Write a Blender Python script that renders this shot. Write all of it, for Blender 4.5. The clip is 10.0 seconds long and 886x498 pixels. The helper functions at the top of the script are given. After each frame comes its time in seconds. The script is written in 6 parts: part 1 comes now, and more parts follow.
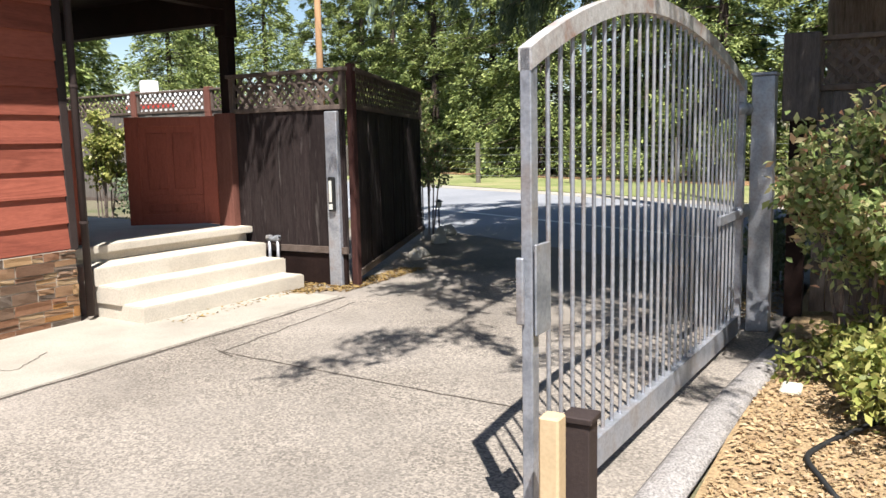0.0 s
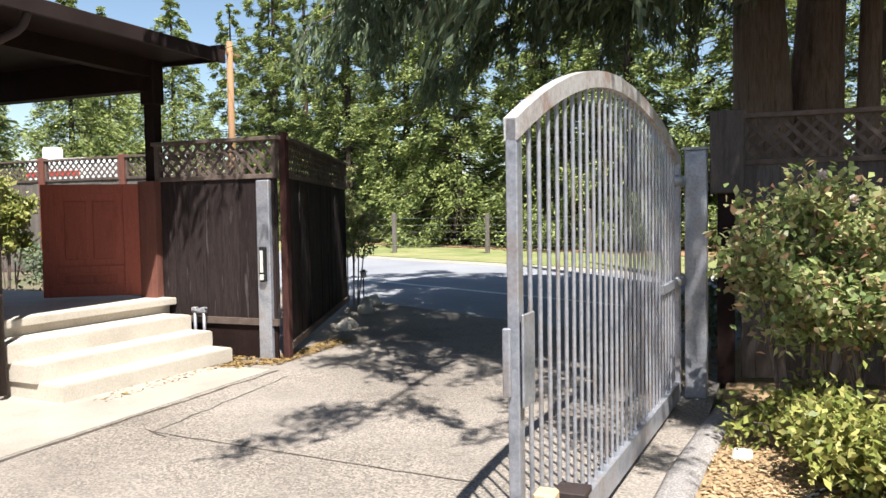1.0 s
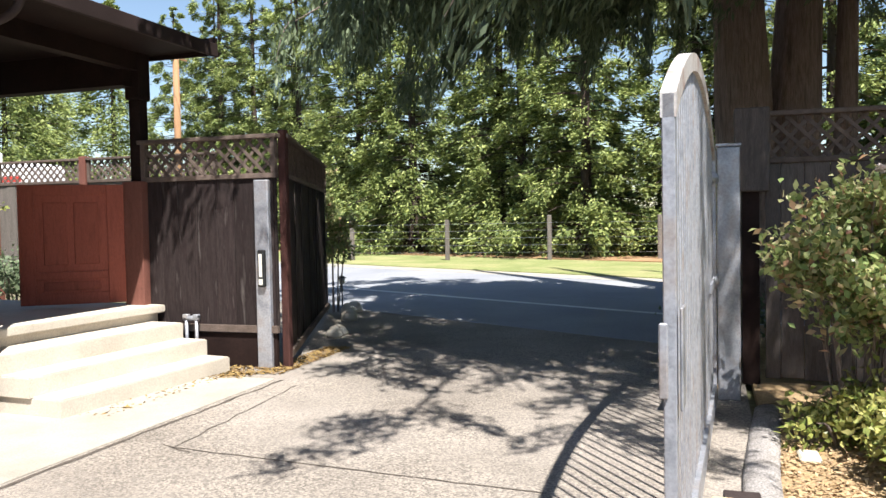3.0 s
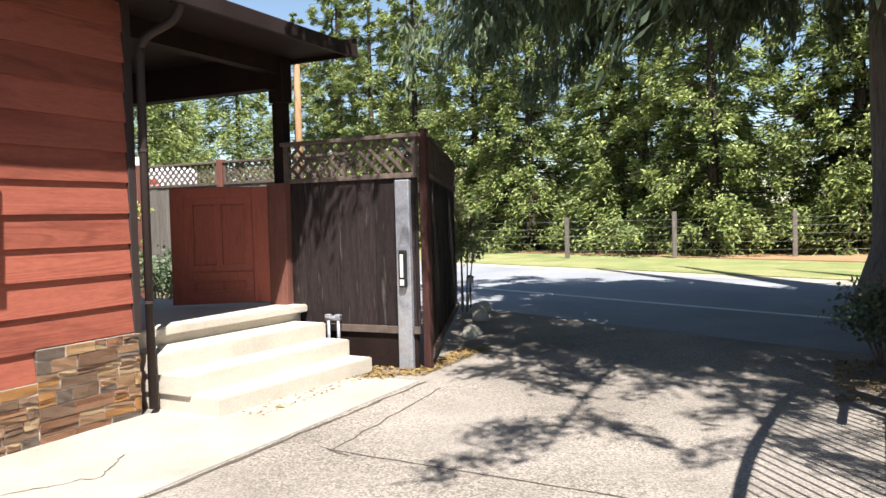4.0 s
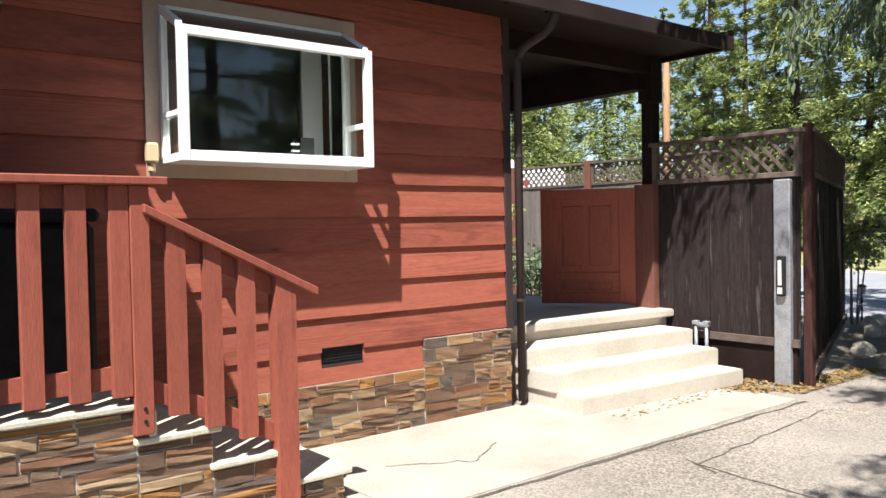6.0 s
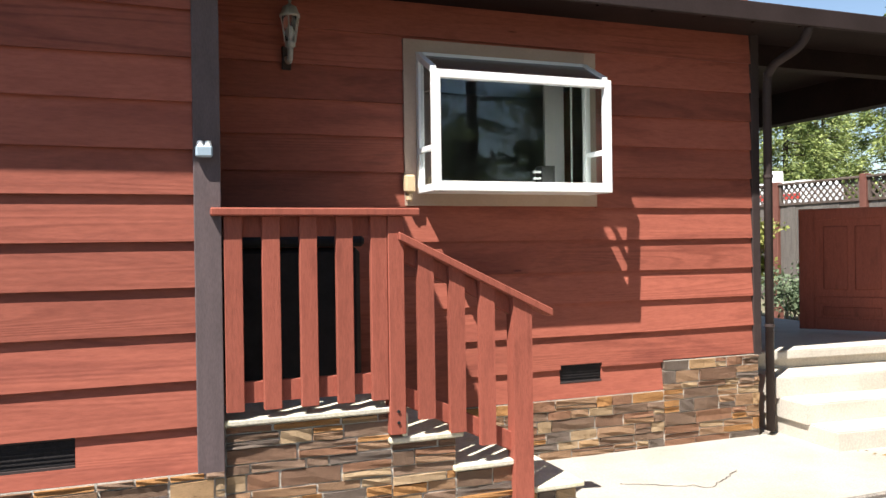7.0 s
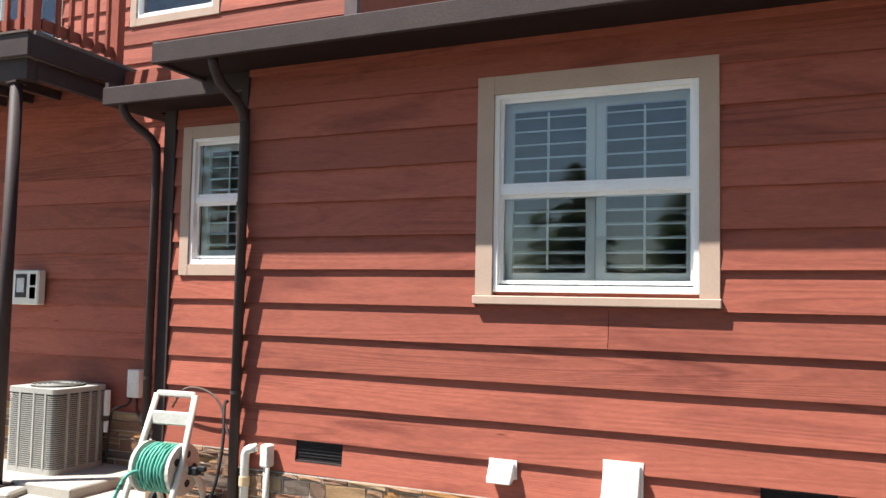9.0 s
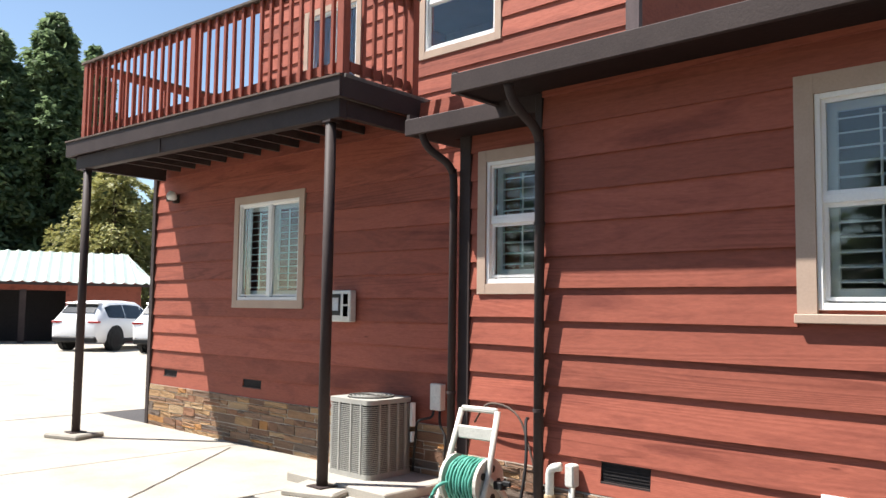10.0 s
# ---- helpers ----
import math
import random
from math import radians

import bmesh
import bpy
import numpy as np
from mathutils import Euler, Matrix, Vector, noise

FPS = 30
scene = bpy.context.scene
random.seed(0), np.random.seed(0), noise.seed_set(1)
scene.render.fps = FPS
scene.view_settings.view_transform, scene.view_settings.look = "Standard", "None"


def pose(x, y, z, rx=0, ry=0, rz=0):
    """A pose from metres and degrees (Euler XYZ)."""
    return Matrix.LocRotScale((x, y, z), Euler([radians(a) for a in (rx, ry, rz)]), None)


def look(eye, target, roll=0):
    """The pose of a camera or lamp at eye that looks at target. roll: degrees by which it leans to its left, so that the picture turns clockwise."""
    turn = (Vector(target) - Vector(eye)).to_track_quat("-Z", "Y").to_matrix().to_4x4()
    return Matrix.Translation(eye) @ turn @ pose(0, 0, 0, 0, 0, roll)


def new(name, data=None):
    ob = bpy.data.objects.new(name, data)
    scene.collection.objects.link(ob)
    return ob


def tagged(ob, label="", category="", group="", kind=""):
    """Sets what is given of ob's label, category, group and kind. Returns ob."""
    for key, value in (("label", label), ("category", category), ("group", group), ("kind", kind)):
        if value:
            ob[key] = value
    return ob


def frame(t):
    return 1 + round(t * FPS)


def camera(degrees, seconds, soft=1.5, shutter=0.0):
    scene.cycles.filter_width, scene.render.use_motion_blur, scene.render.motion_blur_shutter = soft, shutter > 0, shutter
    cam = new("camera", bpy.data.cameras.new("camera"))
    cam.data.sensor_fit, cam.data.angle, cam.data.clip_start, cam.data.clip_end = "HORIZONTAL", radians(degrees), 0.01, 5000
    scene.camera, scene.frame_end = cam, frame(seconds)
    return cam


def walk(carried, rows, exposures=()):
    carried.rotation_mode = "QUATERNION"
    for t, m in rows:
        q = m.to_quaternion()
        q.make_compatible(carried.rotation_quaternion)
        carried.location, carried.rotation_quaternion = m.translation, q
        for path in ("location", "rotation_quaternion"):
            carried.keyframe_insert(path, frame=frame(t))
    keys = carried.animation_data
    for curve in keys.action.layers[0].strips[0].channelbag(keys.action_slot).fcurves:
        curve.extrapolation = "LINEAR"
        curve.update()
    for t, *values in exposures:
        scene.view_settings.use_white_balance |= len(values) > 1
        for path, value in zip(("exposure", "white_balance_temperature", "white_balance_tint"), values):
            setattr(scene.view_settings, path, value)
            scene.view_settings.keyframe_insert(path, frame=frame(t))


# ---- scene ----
EXPO = 0.95
cam = camera(57.4, 10.0)
PATH = [
    (0, (-0.337, -5.288, 1.543), (1.401, -4.334, 1.282), -1.2),
    (0.5, (-0.315, -5.199, 1.577), (1.469, -4.311, 1.409), -1.2),
    (1, (-0.393, -5.012, 1.542), (1.456, -4.256, 1.449), -0.9),
    (1.5, (-0.405, -4.881, 1.534), (1.469, -4.187, 1.454), -1.0),
    (2, (-0.343, -4.711, 1.517), (1.549, -4.068, 1.435), -0.9),
    (2.2, (-0.323, -4.619, 1.49), (1.583, -4.017, 1.416), -0.9),
    (3.5, (-0.387, -4.062, 1.471), (1.497, -3.394, 1.4), -1.5),
    (4, (-0.305, -3.893, 1.495), (1.495, -3.025, 1.422), -1.5),
    (4.5, (-0.224, -3.784, 1.492), (1.477, -2.736, 1.424), -1.4),
    (5, (-0.205, -3.714, 1.496), (1.358, -2.468, 1.433), -1.4),
    (5.2, (-0.198, -3.676, 1.499), (1.327, -2.383, 1.438), -1.3),
    (6.5, (-0.341, -4.037, 1.558), (0.658, -2.305, 1.516), -1.0),
    (7, (-0.326, -4.166, 1.59), (0.385, -2.297, 1.578), -0.8),
    (7.5, (-0.333, -4.274, 1.609), (0.065, -2.314, 1.625), -0.4),
    (8, (-0.451, -4.448, 1.596), (-0.376, -2.45, 1.647), 0.1),
    (8.5, (-0.579, -4.562, 1.621), (-0.975, -2.604, 1.715), 0.6),
    (9, (-0.767, -4.644, 1.651), (-1.574, -2.818, 1.78), 1.1),
    (9.5, (-0.904, -4.698, 1.687), (-2.032, -3.053, 1.826), 0.9),
    (10, (-0.972, -4.711, 1.689), (-2.324, -3.244, 1.838), 0.8),
]
walk(cam, [(t, look(eye, target, roll)) for t, eye, target, roll in PATH],
     exposures=[(0.0, EXPO + 0.12), (2.0, EXPO + 0.36), (3.3, EXPO + 0.37), (4.2, EXPO + 0.34), (5.2, EXPO + 0.27), (6.3, EXPO + 0.24), (7.0, EXPO + 0.36), (8.0, EXPO + 0.55), (9.0, EXPO + 0.53), (10.0, EXPO + 0.37)])

# ---- light ----
SUN_WAY = Vector((0.466, 0.35, -0.985)).normalized()
sun = new("sun", bpy.data.lights.new("sun", "SUN"))
sun.data.energy, sun.data.angle, sun.data.color = 5.0, radians(0.53), (1.0, 0.965, 0.915)
sun.rotation_euler = SUN_WAY.to_track_quat("-Z", "Y").to_euler()
world = bpy.data.worlds.new("sky")
scene.world = world
world.use_nodes = True
wn = world.node_tree.nodes
sky = wn.new("ShaderNodeTexSky")
sky.sky_type, sky.sun_disc = "NISHITA", False
sky.sun_elevation = math.asin(-SUN_WAY.z)
sky.sun_rotation = math.atan2(-SUN_WAY.x, -SUN_WAY.y)
sky.air_density, sky.dust_density, sky.ozone_density = 1.0, 0.25, 0.5
wn["Background"].inputs["Strength"].default_value = 0.07
world.node_tree.links.new(sky.outputs[0], wn["Background"].inputs[0])

# ---- materials ----
def node(nt, kind, **values):
    n = nt.nodes.new(kind)
    for key, value in values.items():
        n.inputs[key.replace("_", " ")].default_value = value
    return n


def mat(name, colours, rough=0.7, scale=3.0, stretch=(1, 1, 1), fine=60.0, bump=0.2, fine_amount=0.35, spread=0.0,
        metal=0.0, spec=0.14, depth=0.01, per_object=True, warp=0.0, translucent=0.0):
    """Two scales of noise between the given colours, fine grain on top, and relief from both."""
    m = bpy.data.materials.new(name)
    m.use_nodes = True
    nt = m.node_tree
    bsdf = nt.nodes["Principled BSDF"]
    co = nt.nodes.new("ShaderNodeTexCoord")
    mp = nt.nodes.new("ShaderNodeMapping")
    mp.inputs["Scale"].default_value = stretch
    nt.links.new(co.outputs["Object"], mp.inputs["Vector"])
    info = nt.nodes.new("ShaderNodeObjectInfo")
    if per_object:
        mul = nt.nodes.new("ShaderNodeMath")
        mul.operation = "MULTIPLY"
        mul.inputs[1].default_value = 37.0
        nt.links.new(info.outputs["Random"], mul.inputs[0])
        comb = nt.nodes.new("ShaderNodeCombineXYZ")
        for k in range(3):
            nt.links.new(mul.outputs[0], comb.inputs[k])
        nt.links.new(comb.outputs[0], mp.inputs["Location"])
    big = node(nt, "ShaderNodeTexNoise", Scale=scale, Detail=5.0, Roughness=0.6, Distortion=warp)
    small = node(nt, "ShaderNodeTexNoise", Scale=fine, Detail=3.0, Roughness=0.65)
    nt.links.new(mp.outputs[0], big.inputs["Vector"])
    nt.links.new(mp.outputs[0], small.inputs["Vector"])
    ramp = nt.nodes.new("ShaderNodeValToRGB")
    el = ramp.color_ramp.elements
    while len(el) < len(colours):
        el.new(0.5)
    for k, c in enumerate(colours):
        el[k].position = 0.28 + 0.44 * k / max(1, len(colours) - 1)
        el[k].color = (*c, 1)
    nt.links.new(big.outputs["Fac"], ramp.inputs[0])
    mix = nt.nodes.new("ShaderNodeMix")
    mix.data_type, mix.blend_type = "RGBA", "MULTIPLY"
    mix.inputs["Factor"].default_value = fine_amount
    grain = nt.nodes.new("ShaderNodeValToRGB")
    grain.color_ramp.elements[0].position, grain.color_ramp.elements[1].position = 0.3, 0.62
    grain.color_ramp.elements[0].color = (0.25, 0.25, 0.25, 1)
    grain.color_ramp.elements[1].color = (1.15, 1.15, 1.15, 1)
    nt.links.new(small.outputs["Fac"], grain.inputs[0])
    nt.links.new(ramp.outputs[0], mix.inputs["A"])
    nt.links.new(grain.outputs[0], mix.inputs["B"])
    out = mix.outputs["Result"]
    if spread:
        hsv = nt.nodes.new("ShaderNodeHueSaturation")
        rng = nt.nodes.new("ShaderNodeMapRange")
        rng.inputs["To Min"].default_value, rng.inputs["To Max"].default_value = 1 - spread, 1 + spread
        src = info.outputs["Random"]
        nt.links.new(src, rng.inputs["Value"])
        nt.links.new(rng.outputs[0], hsv.inputs["Value"])
        nt.links.new(out, hsv.inputs["Color"])
        out = hsv.outputs[0]
    nt.links.new(out, bsdf.inputs["Base Color"])
    bsdf.inputs["Roughness"].default_value = rough
    bsdf.inputs["Metallic"].default_value = metal
    bsdf.inputs["Specular IOR Level"].default_value = spec
    if bump:
        add = nt.nodes.new("ShaderNodeMath")
        add.operation = "ADD"
        nt.links.new(big.outputs["Fac"], add.inputs[0])
        nt.links.new(small.outputs["Fac"], add.inputs[1])
        bp = node(nt, "ShaderNodeBump", Strength=bump, Distance=depth)
        nt.links.new(add.outputs[0], bp.inputs["Height"])
        nt.links.new(bp.outputs[0], bsdf.inputs["Normal"])
    if translucent:
        tr = nt.nodes.new("ShaderNodeBsdfTranslucent")
        nt.links.new(out, tr.inputs["Color"])
        ms = nt.nodes.new("ShaderNodeMixShader")
        ms.inputs[0].default_value = translucent
        nt.links.new(bsdf.outputs[0], ms.inputs[1])
        nt.links.new(tr.outputs[0], ms.inputs[2])
        nt.links.new(ms.outputs[0], nt.nodes["Material Output"].inputs["Surface"])
    return m


def leaf_mat(name, colours, translucent=0.3, rough=0.55):
    """Foliage whose colour varies from leaf to leaf."""
    m = bpy.data.materials.new(name)
    m.use_nodes = True
    nt = m.node_tree
    bsdf = nt.nodes["Principled BSDF"]
    geo = nt.nodes.new("ShaderNodeNewGeometry")
    ramp = nt.nodes.new("ShaderNodeValToRGB")
    el = ramp.color_ramp.elements
    while len(el) < len(colours):
        el.new(0.5)
    for k, c in enumerate(colours):
        el[k].position, el[k].color = k / max(1, len(colours) - 1), (*c, 1)
    nt.links.new(geo.outputs["Random Per Island"], ramp.inputs[0])
    nt.links.new(ramp.outputs[0], bsdf.inputs["Base Color"])
    bsdf.inputs["Roughness"].default_value = rough
    bsdf.inputs["Specular IOR Level"].default_value = 0.3
    tr = nt.nodes.new("ShaderNodeBsdfTranslucent")
    nt.links.new(ramp.outputs[0], tr.inputs["Color"])
    ms = nt.nodes.new("ShaderNodeMixShader")
    ms.inputs[0].default_value = translucent
    nt.links.new(bsdf.outputs[0], ms.inputs[1])
    nt.links.new(tr.outputs[0], ms.inputs[2])
    nt.links.new(ms.outputs[0], nt.nodes["Material Output"].inputs["Surface"])
    return m


def stone_mat(name):
    """Split ledge stone; every stone takes its own colour."""
    m = mat(name, [(0.2, 0.2, 0.2), (0.5, 0.5, 0.5), (0.36, 0.36, 0.36)], 0.75, 9, (1, 1, 2.2), 55, 0.55, 0.4, depth=0.014)
    nt = m.node_tree
    bsdf = nt.nodes["Principled BSDF"]
    info = nt.nodes.new("ShaderNodeObjectInfo")
    ramp = nt.nodes.new("ShaderNodeValToRGB")
    ramp.color_ramp.interpolation = "CONSTANT"
    tones = [(0.33, 0.215, 0.135), (0.20, 0.14, 0.105), (0.40, 0.275, 0.16), (0.26, 0.185, 0.14), (0.41, 0.225, 0.095),
             (0.22, 0.14, 0.10), (0.42, 0.32, 0.21), (0.17, 0.142, 0.125), (0.33, 0.22, 0.145), (0.28, 0.16, 0.105)]
    el = ramp.color_ramp.elements
    while len(el) < len(tones):
        el.new(0.5)
    for k, c in enumerate(tones):
        el[k].position, el[k].color = k / len(tones), (*c, 1)
    nt.links.new(info.outputs["Random"], ramp.inputs[0])
    mul = nt.nodes.new("ShaderNodeMix")
    mul.data_type, mul.blend_type = "RGBA", "MULTIPLY"
    mul.inputs["Factor"].default_value = 1.0
    old = bsdf.inputs["Base Color"].links[0].from_socket
    gain = nt.nodes.new("ShaderNodeMix")
    gain.data_type, gain.blend_type = "RGBA", "MULTIPLY"
    gain.inputs["Factor"].default_value = 1.0
    gain.inputs["B"].default_value = (2.15, 1.95, 1.76, 1)
    nt.links.new(old, gain.inputs["A"])
    nt.links.new(ramp.outputs[0], mul.inputs["A"])
    nt.links.new(gain.outputs["Result"], mul.inputs["B"])
    nt.links.new(mul.outputs["Result"], bsdf.inputs["Base Color"])
    return m


def glass_mat(name, tint=(0.9, 0.95, 0.95)):
    m = bpy.data.materials.new(name)
    m.use_nodes = True
    b = m.node_tree.nodes["Principled BSDF"]
    b.inputs["Base Color"].default_value = (*tint, 1)
    b.inputs["Roughness"].default_value = 0.02
    b.inputs["Transmission Weight"].default_value = 1.0
    b.inputs["IOR"].default_value = 1.5
    return m


def figured(name, colours, rough, spread, bands=2.2, along=0.22, strength=0.62):
    """Stained wood: swirling growth rings along x under the stain, blotches, and boards of differing tone."""
    m = mat(name, colours, rough, 3.0, (0.3, 1, 1.6), 44, 0.16, 0.2, spread, depth=0.004, warp=0.8)
    nt = m.node_tree
    bsdf = nt.nodes["Principled BSDF"]
    base = bsdf.inputs["Base Color"].links[0].from_socket
    mp = [n for n in nt.nodes if n.type == "MAPPING"][0]
    sq = nt.nodes.new("ShaderNodeMapping")
    sq.inputs["Scale"].default_value = (along, 1, 1)
    nt.links.new(mp.outputs[0], sq.inputs["Vector"])
    field = node(nt, "ShaderNodeTexNoise", Scale=bands, Detail=1.5, Roughness=0.35, Distortion=0.3)
    nt.links.new(sq.outputs[0], field.inputs["Vector"])
    ripple = node(nt, "ShaderNodeTexNoise", Scale=bands * 9, Detail=2.0, Roughness=0.5)
    nt.links.new(sq.outputs[0], ripple.inputs["Vector"])
    lift = nt.nodes.new("ShaderNodeMath")
    lift.operation = "MULTIPLY_ADD"
    lift.inputs[1].default_value = 0.03
    nt.links.new(ripple.outputs["Fac"], lift.inputs[0])
    nt.links.new(field.outputs["Fac"], lift.inputs[2])
    many = nt.nodes.new("ShaderNodeMath")
    many.operation = "MULTIPLY"
    many.inputs[1].default_value = 150.0
    nt.links.new(lift.outputs[0], many.inputs[0])
    rings = nt.nodes.new("ShaderNodeMath")
    rings.operation = "SINE"
    nt.links.new(many.outputs[0], rings.inputs[0])
    ramp = nt.nodes.new("ShaderNodeValToRGB")
    ramp.color_ramp.elements[0].position = 0.35
    ramp.color_ramp.elements[0].color = (1.0, 1.0, 1.0, 1)
    ramp.color_ramp.elements[1].color = (0.6, 0.56, 0.56, 1)
    nt.links.new(rings.outputs[0], ramp.inputs[0])
    # the figure comes and goes along a board
    patch = node(nt, "ShaderNodeTexNoise", Scale=1.1, Detail=2.0, Roughness=0.5)
    nt.links.new(mp.outputs[0], patch.inputs["Vector"])
    amount = nt.nodes.new("ShaderNodeMapRange")
    amount.inputs["From Min"].default_value, amount.inputs["From Max"].default_value = 0.52, 0.64
    amount.inputs["To Min"].default_value, amount.inputs["To Max"].default_value = 0.03, strength
    nt.links.new(patch.outputs["Fac"], amount.inputs["Value"])
    mix = nt.nodes.new("ShaderNodeMix")
    mix.data_type, mix.blend_type = "RGBA", "MULTIPLY"
    nt.links.new(amount.outputs[0], mix.inputs["Factor"])
    nt.links.new(base, mix.inputs["A"])
    nt.links.new(ramp.outputs[0], mix.inputs["B"])
    # scattered small knots
    knot = nt.nodes.new("ShaderNodeTexVoronoi")
    knot.inputs["Scale"].default_value = 3.2
    nt.links.new(mp.outputs[0], knot.inputs["Vector"])
    kr = nt.nodes.new("ShaderNodeValToRGB")
    kr.color_ramp.elements[0].position, kr.color_ramp.elements[1].position = 0.015, 0.045
    kr.color_ramp.elements[0].color, kr.color_ramp.elements[1].color = (0.35, 0.3, 0.3, 1), (1, 1, 1, 1)
    nt.links.new(knot.outputs["Distance"], kr.inputs[0])
    mix2 = nt.nodes.new("ShaderNodeMix")
    mix2.data_type, mix2.blend_type = "RGBA", "MULTIPLY"
    mix2.inputs["Factor"].default_value = 0.8
    nt.links.new(mix.outputs["Result"], mix2.inputs["A"])
    nt.links.new(kr.outputs[0], mix2.inputs["B"])
    nt.links.new(mix2.outputs["Result"], bsdf.inputs["Base Color"])
    bump = node(nt, "ShaderNodeBump", Strength=0.08, Distance=0.003)
    nt.links.new(rings.outputs[0], bump.inputs["Height"])
    nt.links.new(bsdf.inputs["Normal"].links[0].from_socket, bump.inputs["Normal"])
    nt.links.new(bump.outputs[0], bsdf.inputs["Normal"])
    return m


SIDING = figured("red stained siding", [(0.205, 0.059, 0.042), (0.325, 0.098, 0.065), (0.27, 0.08, 0.054)], 0.62, 0.19)
RAILRED = mat("red stained rail wood", [(0.23, 0.066, 0.045), (0.31, 0.09, 0.06), (0.26, 0.074, 0.05)], 0.6, 3.0, (6, 6, 1.0), 30,
              0.4, 0.25, 0.08, depth=0.004)
BROWN = mat("brown painted wood", [(0.042, 0.031, 0.029), (0.06, 0.044, 0.041)], 0.6, 3, (1, 1, 1), 60, 0.15, 0.2)
POSTGREY = mat("taupe painted corner board", [(0.10, 0.076, 0.076), (0.135, 0.10, 0.10)], 0.6, 4, (4, 4, 1), 40, 0.25, 0.25, depth=0.004)
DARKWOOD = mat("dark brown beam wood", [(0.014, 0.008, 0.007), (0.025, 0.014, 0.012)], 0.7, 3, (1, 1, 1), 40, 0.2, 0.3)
JOIST = mat("brown stained joist wood", [(0.05, 0.036, 0.033), (0.075, 0.055, 0.05)], 0.7, 3, (1, 1, 1), 40, 0.2, 0.3)
FASCIA = mat("deep brown fascia paint", [(0.027, 0.019, 0.018), (0.04, 0.028, 0.027)], 0.6, 3, (1, 1, 1), 60, 0.15, 0.2)
TRIM = mat("beige window trim paint", [(0.40, 0.29, 0.225), (0.46, 0.34, 0.265)], 0.55, 3, (1, 1, 1), 70, 0.08, 0.1)
WHITE = mat("white vinyl", [(0.78, 0.77, 0.75), (0.84, 0.83, 0.81)], 0.4, 3, (1, 1, 1), 60, 0.03, 0.06)
GLASS = glass_mat("window glass")
SCREEN = mat("dark tinted glazing", [(0.03, 0.03, 0.034), (0.045, 0.045, 0.05)], 0.25, 4, (1, 1, 1), 60, 0.02, 0.1, spec=0.5)
SHUTTER = mat("white shutter paint", [(0.66, 0.68, 0.66), (0.72, 0.74, 0.72)], 0.5, 3, (1, 1, 1), 60, 0.03, 0.06)
STONE = stone_mat("split ledge stone")
MORTAR = mat("mortar", [(0.45, 0.41, 0.35), (0.6, 0.55, 0.48)], 0.9, 6, (1, 1, 1), 90, 0.4, 0.4)
CAPSTONE = mat("pale stone cap", [(0.46, 0.42, 0.33), (0.62, 0.57, 0.46), (0.55, 0.49, 0.3)], 0.85, 6, (1, 1, 1), 70, 0.3, 0.3)
STEPCON = mat("cream step concrete", [(0.45, 0.402, 0.338), (0.54, 0.487, 0.412), (0.59, 0.535, 0.46)], 0.85, 2.2, (1, 1, 1), 70, 0.2, 0.25, per_object=False)
CONCRETE = mat("pale concrete", [(0.3, 0.272, 0.23), (0.37, 0.338, 0.29), (0.42, 0.386, 0.335)], 0.85, 1.4, (1, 1, 1), 70, 0.15, 0.25, per_object=False)
PAVING = mat("worn aggregate driveway", [(0.185, 0.163, 0.142), (0.26, 0.231, 0.202), (0.33, 0.294, 0.26)], 0.9, 0.55, (1, 1, 1), 60, 0.35, 0.5,
             depth=0.006, per_object=False)
def speckle(m, scale, low, high):
    """Pebbles of differing tone over a paving material."""
    nt = m.node_tree
    bsdf = nt.nodes["Principled BSDF"]
    old = bsdf.inputs["Base Color"].links[0].from_socket
    mp = [n for n in nt.nodes if n.type == "MAPPING"][0]
    cell = nt.nodes.new("ShaderNodeTexVoronoi")
    cell.inputs["Scale"].default_value = scale
    nt.links.new(mp.outputs[0], cell.inputs["Vector"])
    bw = nt.nodes.new("ShaderNodeRGBToBW")
    nt.links.new(cell.outputs["Color"], bw.inputs[0])
    ramp = nt.nodes.new("ShaderNodeValToRGB")
    ramp.color_ramp.elements[0].position, ramp.color_ramp.elements[1].position = 0.22, 0.72
    ramp.color_ramp.elements[0].color, ramp.color_ramp.elements[1].color = (low, low, low, 1), (high, high * 0.98, high * 0.95, 1)
    nt.links.new(bw.outputs[0], ramp.inputs[0])
    # pebbles are laid bare in worn patches only
    patch = node(nt, "ShaderNodeTexNoise", Scale=0.7, Detail=4.0, Roughness=0.6)
    nt.links.new(mp.outputs[0], patch.inputs["Vector"])
    amount = nt.nodes.new("ShaderNodeMapRange")
    amount.inputs["From Min"].default_value, amount.inputs["From Max"].default_value = 0.35, 0.62
    amount.inputs["To Min"].default_value, amount.inputs["To Max"].default_value = 0.25, 1.0
    nt.links.new(patch.outputs["Fac"], amount.inputs["Value"])
    mix = nt.nodes.new("ShaderNodeMix")
    mix.data_type, mix.blend_type = "RGBA", "MULTIPLY"
    nt.links.new(amount.outputs[0], mix.inputs["Factor"])
    nt.links.new(old, mix.inputs["A"])
    nt.links.new(ramp.outputs[0], mix.inputs["B"])
    nt.links.new(mix.outputs["Result"], bsdf.inputs["Base Color"])


